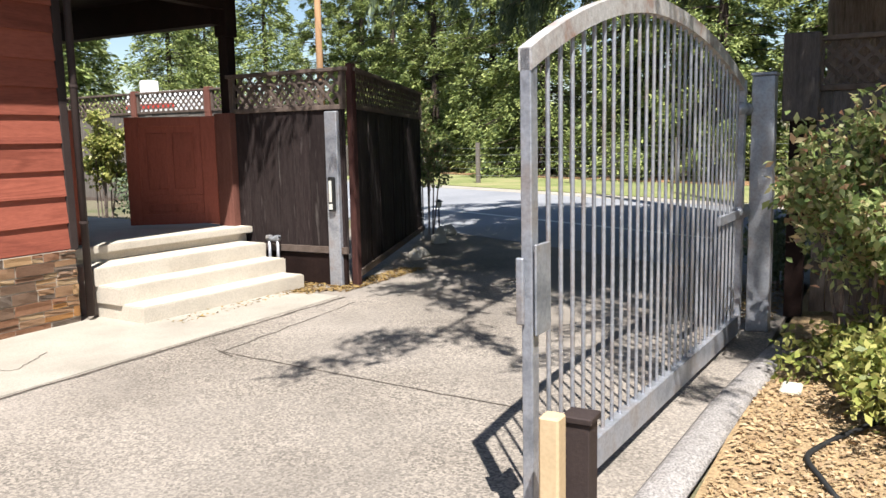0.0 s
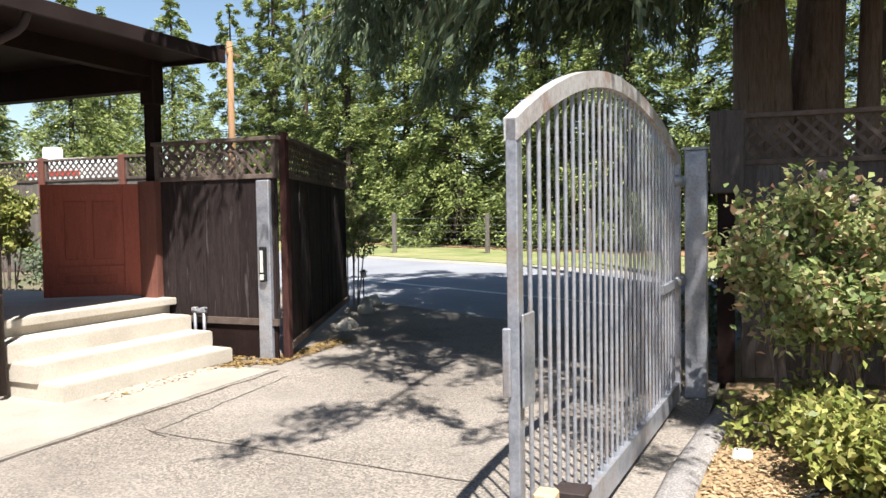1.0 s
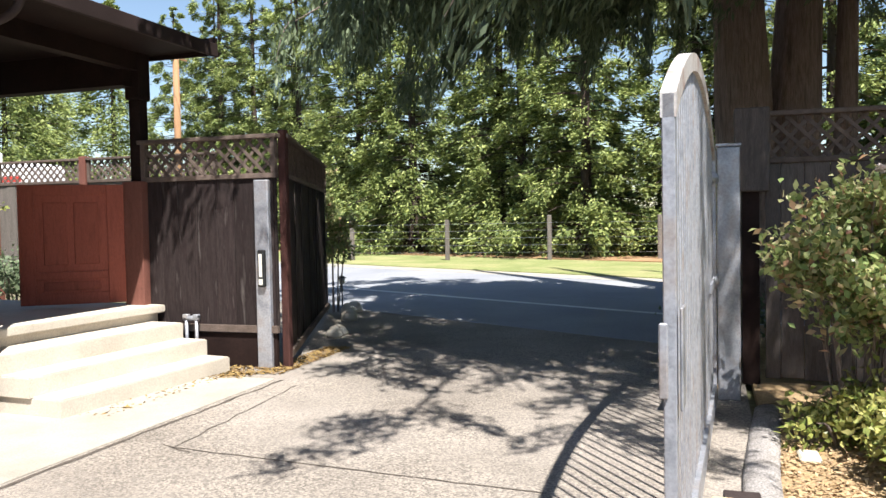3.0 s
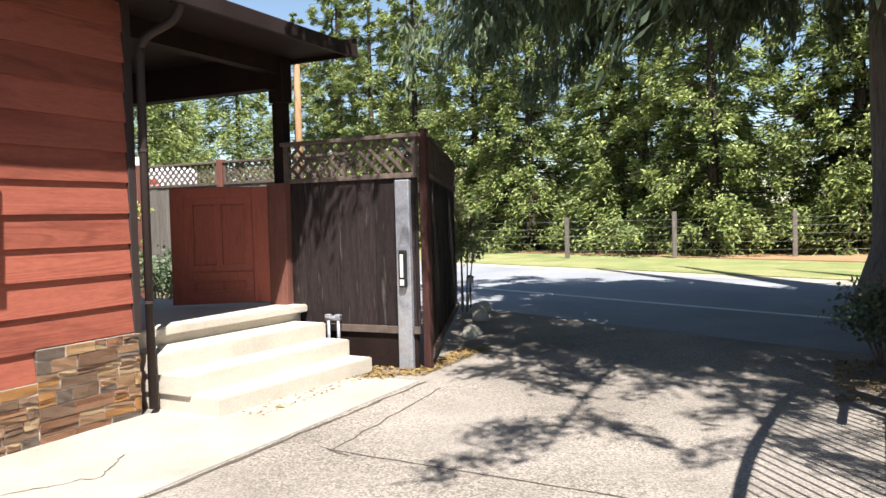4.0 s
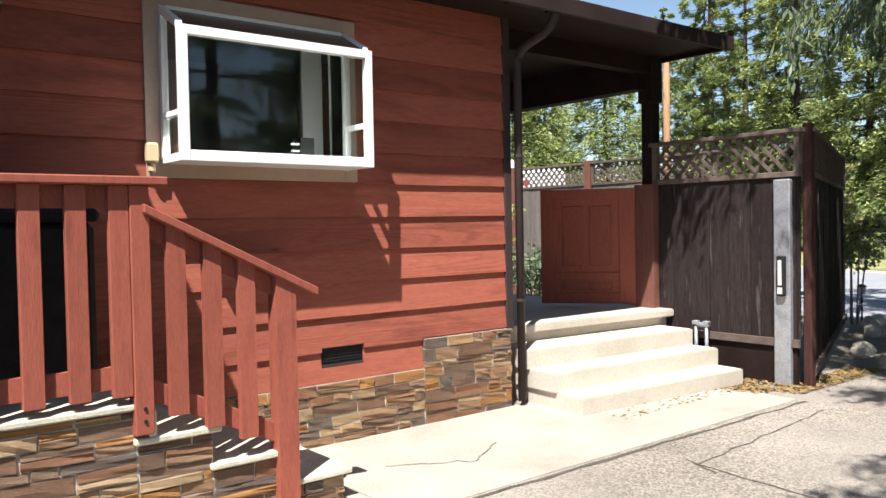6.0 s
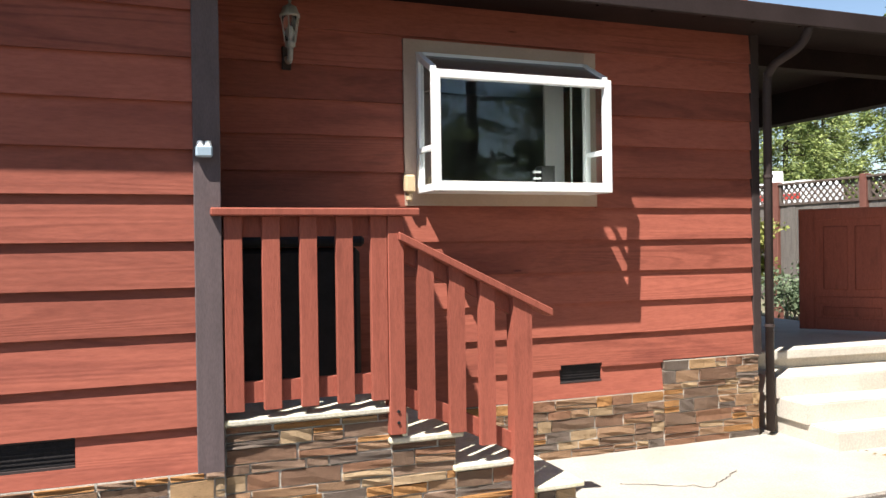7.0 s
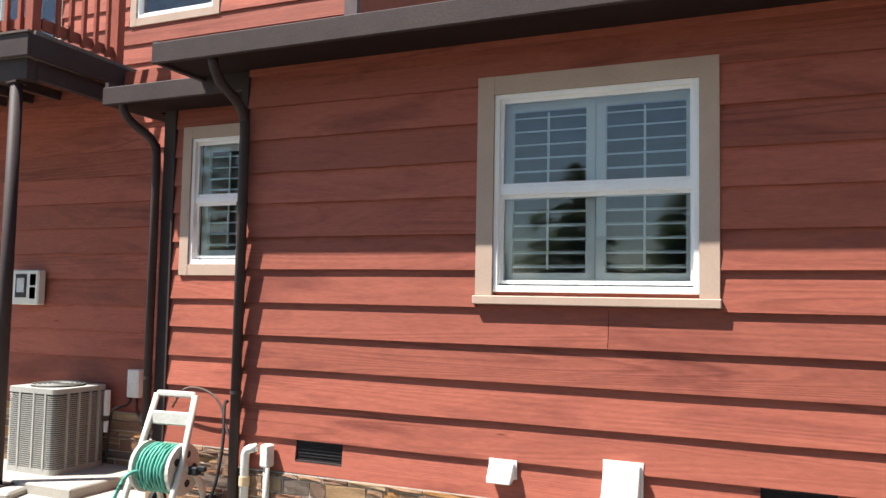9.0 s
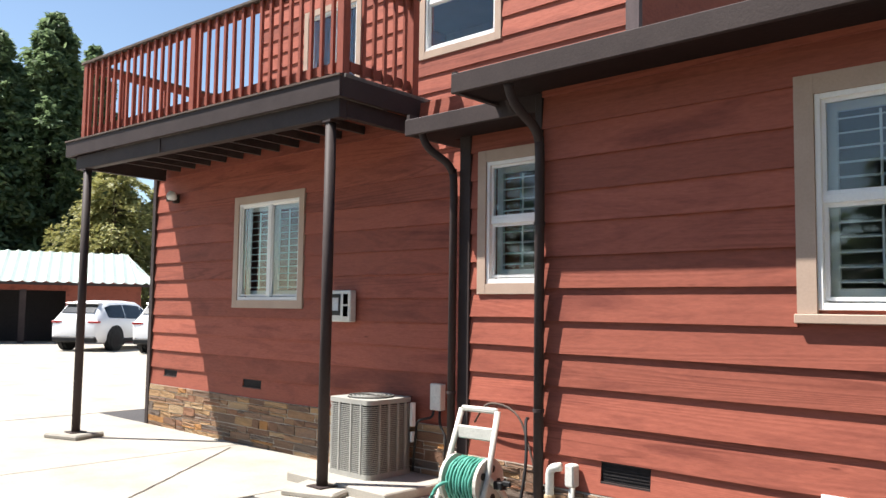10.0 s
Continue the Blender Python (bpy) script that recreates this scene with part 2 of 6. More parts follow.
speckle(PAVING, 72.0, 0.6, 1.34)
ASPHALT = mat("road asphalt", [(0.24, 0.25, 0.275), (0.33, 0.335, 0.355)], 0.85, 0.5, (1, 1, 1), 60, 0.3, 0.4, per_object=False)
ROADPAINT = mat("white road paint", [(0.6, 0.6, 0.58), (0.75, 0.75, 0.72)], 0.7, 3, (1, 1, 1), 60, 0.1, 0.3)
GRASS = mat("verge grass", [(0.17, 0.21, 0.075), (0.27, 0.29, 0.12), (0.40, 0.345, 0.19)], 0.9, 0.6, (1, 1, 1), 30, 0.6, 0.5, depth=0.05, per_object=False)
STRAW = mat("needle litter", [(0.32, 0.19, 0.10), (0.45, 0.28, 0.16)], 0.95, 0.8, (1, 1, 1), 40, 0.6, 0.5, depth=0.03, per_object=False)
EARTH = mat("wood chip mulch", [(0.30, 0.20, 0.11), (0.42, 0.30, 0.17), (0.36, 0.24, 0.13)], 0.95, 3, (1, 1, 1), 55, 0.9, 0.6, depth=0.02, per_object=False)
DIRT = mat("dry ground", [(0.12, 0.10, 0.065), (0.19, 0.165, 0.11), (0.10, 0.12, 0.05)], 0.95, 0.4, (1, 1, 1), 20, 0.5, 0.5, depth=0.03, per_object=False)
GALV = mat("weathered galvanised steel", [(0.24, 0.255, 0.285), (0.40, 0.41, 0.45), (0.34, 0.30, 0.28)], 0.42, 5, (1, 1, 1), 50, 0.15, 0.3, metal=0.45, spec=0.5)
RUST = mat("pale rusty steel", [(0.42, 0.40, 0.385), (0.50, 0.485, 0.475), (0.40, 0.36, 0.34), (0.33, 0.2, 0.15)], 0.6, 7, (1, 1, 1), 50, 0.2, 0.3, metal=0.2)
# last, palest colour paints streaks of sunlight on the dark boards
OLDWOOD = mat("weathered dark fence wood with sun streaks", [(0.015, 0.011, 0.011), (0.035, 0.026, 0.025), (0.022, 0.015, 0.015), (0.10, 0.086, 0.08)], 0.85, 2.0, (7, 7, 0.8), 28, 0.5, 0.45, 0.22, depth=0.006)
OLDRED = mat("faded dark red stain", [(0.045, 0.022, 0.02), (0.085, 0.036, 0.03)], 0.8, 3.0, (6, 6, 1.0), 30, 0.4, 0.3)
POSTRED = mat("brown red post stain and tree shade", [(0.15, 0.062, 0.048), (0.21, 0.09, 0.068)], 0.75, 3.0, (6, 6, 1.0), 30, 0.4, 0.3)
ROUGHGREY = mat("sun greyed fence wood", [(0.075, 0.063, 0.058), (0.135, 0.115, 0.105), (0.095, 0.078, 0.07)], 0.85, 2.0, (7, 7, 0.8), 28, 0.5, 0.45, 0.2, depth=0.006)
LATTICE = mat("weathered lattice wood", [(0.10, 0.075, 0.062), (0.17, 0.13, 0.11)], 0.85, 4, (3, 3, 3), 40, 0.4, 0.4, 0.15)
GREYWOOD = mat("silvered fence wood", [(0.13, 0.113, 0.10), (0.205, 0.18, 0.16)], 0.85, 2.0, (7, 7, 0.8), 28, 0.4, 0.4, 0.15)
BARK = mat("furrowed bark", [(0.15, 0.118, 0.102), (0.38, 0.30, 0.265), (0.24, 0.185, 0.16)], 0.9, 2.4, (4, 4, 0.4), 14, 1.0, 0.5, depth=0.08)
DARKBARK = mat("dark conifer bark", [(0.05, 0.037, 0.03), (0.10, 0.075, 0.062)], 0.95, 2.4, (4, 4, 0.4), 14, 0.8, 0.5, depth=0.05)
POLEWOOD = mat("utility pole wood", [(0.30, 0.17, 0.09), (0.4, 0.24, 0.13)], 0.8, 2, (6, 6, 0.4), 20, 0.4, 0.4)
SHINGLE = mat("grey roof shingle", [(0.13, 0.12, 0.115), (0.2, 0.19, 0.18)], 0.9, 4, (1, 1, 1), 50, 0.5, 0.5)
INTERIOR = mat("interior plaster", [(0.26, 0.25, 0.24), (0.3, 0.29, 0.28)], 0.8, 2, (1, 1, 1), 40, 0.05, 0.1)
NEARBLACK = mat("dark vent mesh and barn shade", [(0.02, 0.018, 0.018), (0.035, 0.03, 0.03)], 0.7, 20, (1, 1, 1), 150, 0.3, 0.5)
TAN = mat("tan plastic housing", [(0.55, 0.40, 0.24), (0.6, 0.45, 0.28)], 0.5, 4, (1, 1, 1), 60, 0.05, 0.15)
BLACK = mat("black rubber", [(0.015, 0.015, 0.016), (0.03, 0.03, 0.03)], 0.6, 8, (1, 1, 1), 60, 0.1, 0.2)
REDWOOD_LEAF = leaf_mat("conifer foliage", [(0.045, 0.075, 0.025), (0.2, 0.255, 0.08), (0.44, 0.48, 0.17), (0.09, 0.13, 0.04), (0.28, 0.325, 0.105)], 0.24)
CEDAR_LEAF = leaf_mat("cedar foliage", [(0.07, 0.10, 0.06), (0.18, 0.225, 0.125), (0.11, 0.15, 0.085)], 0.25)
FAR_LEAF = leaf_mat("far conifer foliage", [(0.10, 0.145, 0.075), (0.21, 0.28, 0.135), (0.14, 0.20, 0.10)], 0.5)
OLIVE_LEAF = leaf_mat("yellow green shrub foliage", [(0.26, 0.26, 0.09), (0.42, 0.39, 0.15), (0.2, 0.21, 0.07)], 0.35)
ROSE_LEAF = leaf_mat("rose foliage", [(0.12, 0.175, 0.065), (0.28, 0.36, 0.13), (0.46, 0.48, 0.21), (0.18, 0.24, 0.075), (0.56, 0.53, 0.28), (0.40, 0.20, 0.13)], 0.45, 0.34)
SHRUB_LEAF = leaf_mat("bright shrub foliage", [(0.17, 0.21, 0.05), (0.34, 0.36, 0.10), (0.13, 0.17, 0.04), (0.5, 0.47, 0.17), (0.42, 0.41, 0.13)], 0.36, 0.38)
PETAL = leaf_mat("pale petals", [(0.75, 0.7, 0.66), (0.7, 0.55, 0.5)], 0.3)

# ---- building helpers ----
def box(bm, x0, x1, y0, y1, z0, z1, bevel=0.0):
    x0, x1, y0, y1, z0, z1 = min(x0, x1), max(x0, x1), min(y0, y1), max(y0, y1), min(z0, z1), max(z0, z1)
    r = bmesh.ops.create_cube(bm, size=1.0)
    for v in r["verts"]:
        v.co = Vector(((x0 + x1) / 2 + v.co.x * (x1 - x0), (y0 + y1) / 2 + v.co.y * (y1 - y0), (z0 + z1) / 2 + v.co.z * (z1 - z0)))
    if bevel:
        es = list({e for v in r["verts"] for e in v.link_edges})
        bmesh.ops.bevel(bm, geom=es, offset=bevel, segments=1, affect="EDGES")
    return r


def boxes(*rows, bevel=0.0):
    bm = bmesh.new()
    for r in rows:
        box(bm, *r, bevel=bevel)
    return bm


def tube(bm, pts, radius, sides=10, cap=True):
    """A round bar along points; radius may be one number or one per point."""
    pts = [Vector(p) for p in pts]
    rad = [float(v) for v in radius] if isinstance(radius, (list, tuple)) else [radius] * len(pts)
    rings = []
    side = None
    for k, p in enumerate(pts):
        d = (pts[min(k + 1, len(pts) - 1)] - pts[max(k - 1, 0)]).normalized()
        if side is None:
            side = d.orthogonal().normalized()
        side = (side - d * side.dot(d)).normalized()
        up = d.cross(side)
        rings.append([bm.verts.new(p + rad[k] * (math.cos(a) * side + math.sin(a) * up))
                      for a in [2 * math.pi * j / sides for j in range(sides)]])
    for a, b in zip(rings, rings[1:]):
        for j in range(sides):
            bm.faces.new((a[j], a[(j + 1) % sides], b[(j + 1) % sides], b[j]))
    if cap:
        bm.faces.new(rings[0][::-1])
        bm.faces.new(rings[-1])
    return bm


def prism(bm, outline, axis, a, b):
    """Extrudes a flat outline (pairs) along an axis from a to b. Pairs are (y, z), (x, z) or (x, y)."""
    def at(p, w):
        return {"x": (w, p[0], p[1]), "y": (p[0], w, p[1]), "z": (p[0], p[1], w)}[axis]
    lo = [bm.verts.new(at(p, a)) for p in outline]
    hi = [bm.verts.new(at(p, b)) for p in outline]
    n = len(outline)
    for j in range(n):
        bm.faces.new((lo[j], lo[(j + 1) % n], hi[(j + 1) % n], hi[j]))
    bm.faces.new(lo[::-1])
    bm.faces.new(hi)
    bmesh.ops.recalc_face_normals(bm, faces=bm.faces)
    return bm


def mesh_of(name, bm, material, smooth=False):
    me = bpy.data.meshes.new(name)
    bmesh.ops.recalc_face_normals(bm, faces=bm.faces)
    bm.to_mesh(me)
    bm.free()
    me.materials.append(material)
    if smooth:
        for p in me.polygons:
            p.use_smooth = True
    return me


def under(ob, parent):
    ob.parent = parent
    ob.matrix_parent_inverse = Matrix.Translation(-parent.location) if parent.type == "EMPTY" else Matrix.Identity(4)
    return ob


def part(name, bm, material, parent, label="", smooth=False):
    ob = under(new(name, mesh_of(name, bm, material, smooth)), parent)
    return tagged(ob, label)


def thing(name, at, label, category, group="", kind=""):
    ob = new(name)
    ob.location = at
    ob.empty_display_size = 0.1
    return tagged(ob, label, category, group, kind)


def solo(name, bm, material, label, category="", group="", kind="", smooth=False):
    return tagged(new(name, mesh_of(name, bm, material, smooth)), label, category, group, kind)


def leaves_mesh(name, centre, way, side, length, width, material):
    """Many small pointed leaves, each one diamond folded along its middle."""
    n = len(centre)
    fold = np.cross(way, side)
    v = np.empty((n, 4, 3), np.float32)
    v[:, 0] = centre - way * length[:, None] / 2
    v[:, 1] = centre + side * width[:, None] / 2 + fold * width[:, None] * 0.2
    v[:, 2] = centre + way * length[:, None] / 2
    v[:, 3] = centre - side * width[:, None] / 2 + fold * width[:, None] * 0.2
    me = bpy.data.meshes.new(name)
    me.vertices.add(4 * n)
    me.vertices.foreach_set("co", v.ravel())
    me.loops.add(4 * n)
    me.loops.foreach_set("vertex_index", np.arange(4 * n, dtype=np.int32))
    me.polygons.add(n)
    me.polygons.foreach_set("loop_start", np.arange(0, 4 * n, 4, dtype=np.int32))
    me.update(calc_edges=True)
    me.materials.append(material)
    return me


def unit(a):
    return a / np.maximum(np.linalg.norm(a, axis=-1, keepdims=True), 1e-6)


def wall_with_holes(name, x0, x1, z0, z1, y0, y1, holes, material, label):
    """An upright wall along x, with openings (x0, x1, z0, z1) that go right through it."""
    xs = sorted({x0, x1, *[h[0] for h in holes], *[h[1] for h in holes]})
    zs = sorted({z0, z1, *[h[2] for h in holes], *[h[3] for h in holes]})
    bm = bmesh.new()
    for xa, xb in zip(xs, xs[1:]):
        for za, zb in zip(zs, zs[1:]):
            cx, cz = (xa + xb) / 2, (za + zb) / 2
            if not any(h[0] < cx < h[1] and h[2] < cz < h[3] for h in holes):
                box(bm, xa, xb, y0, y1, za, zb)
    bmesh.ops.remove_doubles(bm, verts=bm.verts, dist=1e-5)
    return solo(name, bm, material, label, "wall", kind="structure")


def siding(parent, x0, x1, y, lines, holes, seed, joints=()):
    """Lapped boards on a wall that faces -y: thick at the lower edge, thin at the top, tucked under the next one."""
    rng = random.Random(seed)
    for zb, zt in zip(lines, lines[1:]):
        cuts = [(x0, x1, zb, zt + 0.04)]
        for hx0, hx1, hz0, hz1 in holes:
            out = []
            for a, b, c, d in cuts:
                if hx1 <= a or hx0 >= b or hz1 <= c or hz0 >= d:
                    out.append((a, b, c, d))
                    continue
                if hx0 > a:
                    out.append((a, hx0, c, d))
                if hx1 < b:
                    out.append((hx1, b, c, d))
                if hz0 > c:
                    out.append((max(a, hx0), min(b, hx1), c, hz0))
                if hz1 < d:
                    out.append((max(a, hx0), min(b, hx1), hz1, d))
            cuts = out
        for jx, jz in joints:
            if zb < jz < zt:
                cuts = [q for a, b, c, d in cuts for q in ([(a, jx - 0.002, c, d), (jx + 0.002, b, c, d)] if a < jx < b else [(a, b, c, d)])]
        wob = rng.random() * 100
        whole = {}
        for a, b, c, d in cuts:
            if b - a < 0.01 or d - c < 0.045:
                continue
            full = zt + 0.04 - zb

            def face(z):
                return y - 0.006 - 0.026 * (1 - (z - zb) / full)
            n = max(2, int((b - a) / 0.3))
            bm = whole.setdefault(sum(jx < (a + b) / 2 for jx, jz in joints if zb < jz < zt), bmesh.new())
            rows = []
            for k in range(n + 1):
                x = a + (b - a) * k / n
                w = 0.005 * noise.noise((x * 1.3, wob, 0)) + 0.002 * noise.noise((x * 5, wob, 3))
                low = c + (w if c == zb else 0)
                out = 0.003 * noise.noise((x * 0.9, wob, 7))
                slot = 0.034 if c == zb else 0.0
                rows.append([bm.verts.new(p) for p in ((x, face(c) + out, low), (x, face(d) + out * 0.3, d), (x, y + 0.004, d),
                                                       (x, y + 0.004, low + slot), (x, y - 0.0145, low + slot), (x, y - 0.015, low))])
            for p, q in zip(rows, rows[1:]):
                for j in range(6):
                    bm.faces.new((p[j], p[(j + 1) % 6], q[(j + 1) % 6], q[j]))
            bm.faces.new(rows[0])
            bm.faces.new(rows[-1][::-1])
        for bm in whole.values():
            part("siding_board", bm, SIDING, parent)


STONES = []
for k in range(14):
    bm = bmesh.new()
    rng = random.Random(k)
    box(bm, -0.5, 0.5, -0.5, 0.5, -0.5, 0.5)
    bmesh.ops.subdivide_edges(bm, edges=bm.edges, cuts=1, use_grid_fill=True)
    for v in bm.verts:
        edge = sum(abs(abs(c) - 0.5) < 1e-4 for c in v.co)
        v.co.y += rng.uniform(-0.2, 0.1) if v.co.y < 0 else 0
        if edge >= 2:
            v.co.x *= rng.uniform(0.96, 1.0)
            v.co.z *= rng.uniform(0.9, 1.0)
            v.co.y += 0.05 if v.co.y < 0 else 0
    STONES.append(mesh_of("stone", bm, STONE))


def stonework(parent, x0, x1, z0, z1, y, seed, course=0.07, length=0.22, along="x", top=None):
    """Ledge stones in rough courses, each its own piece, proud of the mortar by varying depths."""
    rng = random.Random(seed)
    z = z0
    while z < z1 - 0.015:
        h = min(course * rng.uniform(0.6, 1.5), z1 - z)
        if z1 - z - h < 0.022:
            h = z1 - z
        x = x0
        while x < x1 - 0.01:
            w = min(length * rng.uniform(0.45, 1.7), x1 - x)
            if x1 - x - w < 0.05:
                w = x1 - x
            cut = rng.uniform(0.35, 0.65)
            pieces = [(z, h)] if h < 0.07 or rng.random() < 0.55 else [(z, h * cut), (z + h * cut, h * (1 - cut))]
            for pz, ph in pieces:
                ob = new("stone", rng.choice(STONES))
                dep = rng.uniform(0.032, 0.056)
                turn = 0 if along == "x" else 90
                c = (x + w / 2, y + 0.008, pz + ph / 2) if along == "x" else (y, x + w / 2, pz + ph / 2)
                ob.matrix_basis = pose(*c, 0, rng.uniform(-0.8, 0.8), turn + rng.choice((0, 180)) * 0) @ Matrix.Diagonal((w - 0.008, dep, ph - 0.007, 1))
                under(ob, parent)
            x += w
        z += h

# ---- ground, road ----
ROAD_N = Vector((0.88, -0.475, 0)).normalized()
ROAD_T = Vector((0.475, 0.88, 0)).normalized()


def road_strip(name, n0, n1, z, material, label, category, t0=-400, t1=400, thick=0.3):
    bm = bmesh.new()
    pts = [ROAD_N * n + ROAD_T * t for n, t in ((n0, t0), (n1, t0), (n1, t1), (n0, t1))]
    prism(bm, [(p.x, p.y) for p in pts], "z", z - thick, z)
    return solo(name, bm, material, label, category, kind="structure")


bm = bmesh.new()
bmesh.ops.create_grid(bm, x_segments=60, y_segments=60, size=900)
for v in bm.verts:
    v.co.z = -0.06
solo("ground", bm, DIRT, "dry bare ground reaching to the horizon", "ground", kind="structure")
bm = bmesh.new()
prism(bm, [(1.2, -8.2), (1.6, -8.0), (2.0, -4.55), (10.9, -4.6), (13.1, -1.0), (16.0, 5.0), (9.0, 2.2), (6.2, -0.12), (6.2, 3.2), (1.2, 3.2)], "z", -0.3, 0.0)
solo("driveway", bm, PAVING, "worn pale exposed aggregate driveway", "driveway", kind="structure")
# dark ground added out of view to cut light bounced onto the walls
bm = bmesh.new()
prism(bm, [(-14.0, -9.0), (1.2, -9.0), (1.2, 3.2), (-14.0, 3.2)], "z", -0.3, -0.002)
solo("parking_court", bm, mat("dark bounce-cutting ground", [(0.065, 0.062, 0.062), (0.095, 0.09, 0.088)], 0.85, 0.6, (1, 1, 1), 60, 0.3, 0.5, per_object=False), "unseen dark ground before the house, added to cut bounced light", "driveway", kind="structure")
road_strip("road", 9.9, 18.2, 0.004, ASPHALT, "grey asphalt country road in tree shade", "road")
road_strip("road_edge_line", 12.3, 12.43, 0.008, ROADPAINT, "thin white painted road edge line", "road marking", thick=0.004)
road_strip("road_shoulder", 17.3, 18.2, 0.008, CONCRETE, "pale gravel road shoulder", "road shoulder", thick=0.004)
road_strip("verge", 18.2, 23.6, 0.03, GRASS, "green and yellow mown grass verge", "grass verge")
road_strip("litter_strip", 23.6, 30.0, 0.06, STRAW, "brown needle litter under the tree row", "ground")
road_strip("field", 30.0, 300.0, 0.05, GRASS, "green field behind the tree row", "field")

bm = bmesh.new()
prism(bm, [(-60, -14), (-13.6, -14), (-13.6, 14), (-60, 22)], "z", -0.1, 0.004)
solo("yard", bm, CONCRETE, "bright concrete yard by the barn", "yard", kind="structure")
# walkway slabs beside the house
walk_set = solo("walkway", boxes((-13.5, 6.2, -0.42, 1.05, -0.2, -0.004)), CONCRETE, "pale concrete walkway along the house", "walkway", kind="structure")
for a, b in ((-13.5, -9.6), (-9.58, -7.2), (-7.18, -4.6), (-4.58, -1.9), (-1.88, 2.2), (2.215, 6.3)):
    part("slab", boxes((a, b, -0.42 if a > -7.19 else -2.35, 1.05, -0.1, 0.012), bevel=0.006), CONCRETE, walk_set)
bm = bmesh.new()
prism(bm, [(2.2, -4.62), (11.0, -4.66), (11.0, -14), (2.2, -14)], "z", -0.3, 0.006)
solo("garden_bed", bm, EARTH, "tan wood chip mulch in a garden bed", "garden bed", kind="structure")
bm = bmesh.new()
tube(bm, [(2.3, -4.46, -0.02), (3.3, -4.5, -0.015), (4.4, -4.55, -0.01), (5.4, -4.63, -0.01), (6.1, -4.7, -0.02)], 0.1, 12)
for v in bm.verts:
    n = noise.noise(v.co * 5.0)
    v.co.z = 0.005 + (v.co.z + 0.015) * 0.42 + 0.012 * n
    v.co.y += 0.015 * n
solo("concrete_edging", bm, mat("rough grey edging concrete", [(0.22, 0.20, 0.185), (0.36, 0.335, 0.32), (0.28, 0.25, 0.225)], 0.9, 5, (1, 1, 1), 75, 0.9, 0.8), "rough grey concrete garden edging beside the gate", "edging", smooth=True)


def seam(name, pts, w, label):
    bm = bmesh.new()
    prev = None
    for k, p in enumerate(pts):
        q = Vector(pts[min(k + 1, len(pts) - 1)]) - Vector(pts[max(k - 1, 0)])
        s = Vector((-q.y, q.x)).normalized() * w * (0.5 + 0.4 * noise.noise((k * 0.7, w * 50, 1)))
        now = [bm.verts.new((p[0] + s.x, p[1] + s.y, 0.0035)), bm.verts.new((p[0] - s.x, p[1] - s.y, 0.0035))]
        if prev:
            bm.faces.new((prev[0], prev[1], now[1], now[0]))
        prev = now
    return solo(name, bm, mat("dark ground line", [(0.07, 0.06, 0.05), (0.12, 0.1, 0.085)], 0.9, 9, (1, 1, 1), 60, 0.3, 0.4), label, "crack", kind="structure")


def wander(a, b, n, amp, s):
    return [(a[0] + (b[0] - a[0]) * k / n + amp * noise.noise((k * 0.5, s, 0)), a[1] + (b[1] - a[1]) * k / n + amp * noise.noise((k * 0.5, s, 5))) for k in range(n + 1)]


# the first three are thin dark strips laid over the driveway
seam("driveway_crack", wander((4.1, -0.92), (3.85, -3.45), 24, 0.02, 1), 0.014, "dark narrow line across the driveway")
seam("driveway_crack", wander((4.1, -0.92), (6.1, -0.75), 20, 0.025, 2), 0.012, "dark narrow line towards the fence post")
seam("driveway_crack", wander((4.15, -0.8), (4.02, -1.1), 8, 0.03, 3), 0.014, "short dark line in the driveway")
seam("driveway_crack", wander((0.4, -0.435), (6.3, -0.5), 40, 0.03, 4), 0.03, "dirt-filled joint between walkway and driveway")
for k, (a, b) in enumerate((((2.6, 0.35), (3.1, 0.05)), ((3.1, 0.05), (3.5, 0.3)))):
    ob = seam("slab_crack", wander(a, b, 14, 0.06, 9 + k), 0.008, "hairline crack in the concrete walkway")
    ob.location.z = 0.012

ob = seam("slab_joint", wander((-9.45, 0.8), (-7.6, -1.55), 30, 0.02, 21), 0.022, "dirty joint across the concrete yard")
ob.location.z = 0.012

# ---- house shell ----
LINES = [0.49, 0.711, 0.938, 1.173, 1.396, 1.621, 1.848, 2.071, 2.305, 2.522, 2.757, 2.987, 3.22, 3.5]
WIN_A = (-2.478, -1.27, 1.714, 2.925)
OPEN_A = (-2.585, -1.175, 1.635, 3.038)
BAY = (1.50, 2.79, 1.96, 2.89)
OPEN_B = (1.405, 2.885, 1.865, 2.985)
wall_a = wall_with_holes("wall_front", -4.37, 0.0, 0.0, 3.5, 0.0, 0.14, [WIN_A], SIDING, "red lap-sided house wall with stone base")
V2, V3 = (-0.967, -0.602, 0.567, 0.709), (-3.86, -3.5, 0.567, 0.709)
siding(wall_a, -4.335, -0.05, 0.0, LINES, [OPEN_A, V2, V3], 1, joints=((-1.77, 1.45),))
wall_b = wall_with_holes("wall_porch", 0.0, 4.4, 0.0, 3.5, 1.09, 1.23, [BAY], SIDING, "red lap-sided house wall behind the entry steps")
VB = (2.57, 2.92, 0.553, 0.69)
siding(wall_b, 0.0, 4.34, 1.09, [0.445, 0.658, 0.902, 1.141, 1.369, 1.606, 1.845, 2.08, 2.315, 2.545, 2.775, 3.01, 3.25, 3.5], [OPEN_B, VB, (3.46, 4.4, 0.3, 0.675)], 2)
WIN_W = (-5.225, -4.62, 1.905, 2.915)
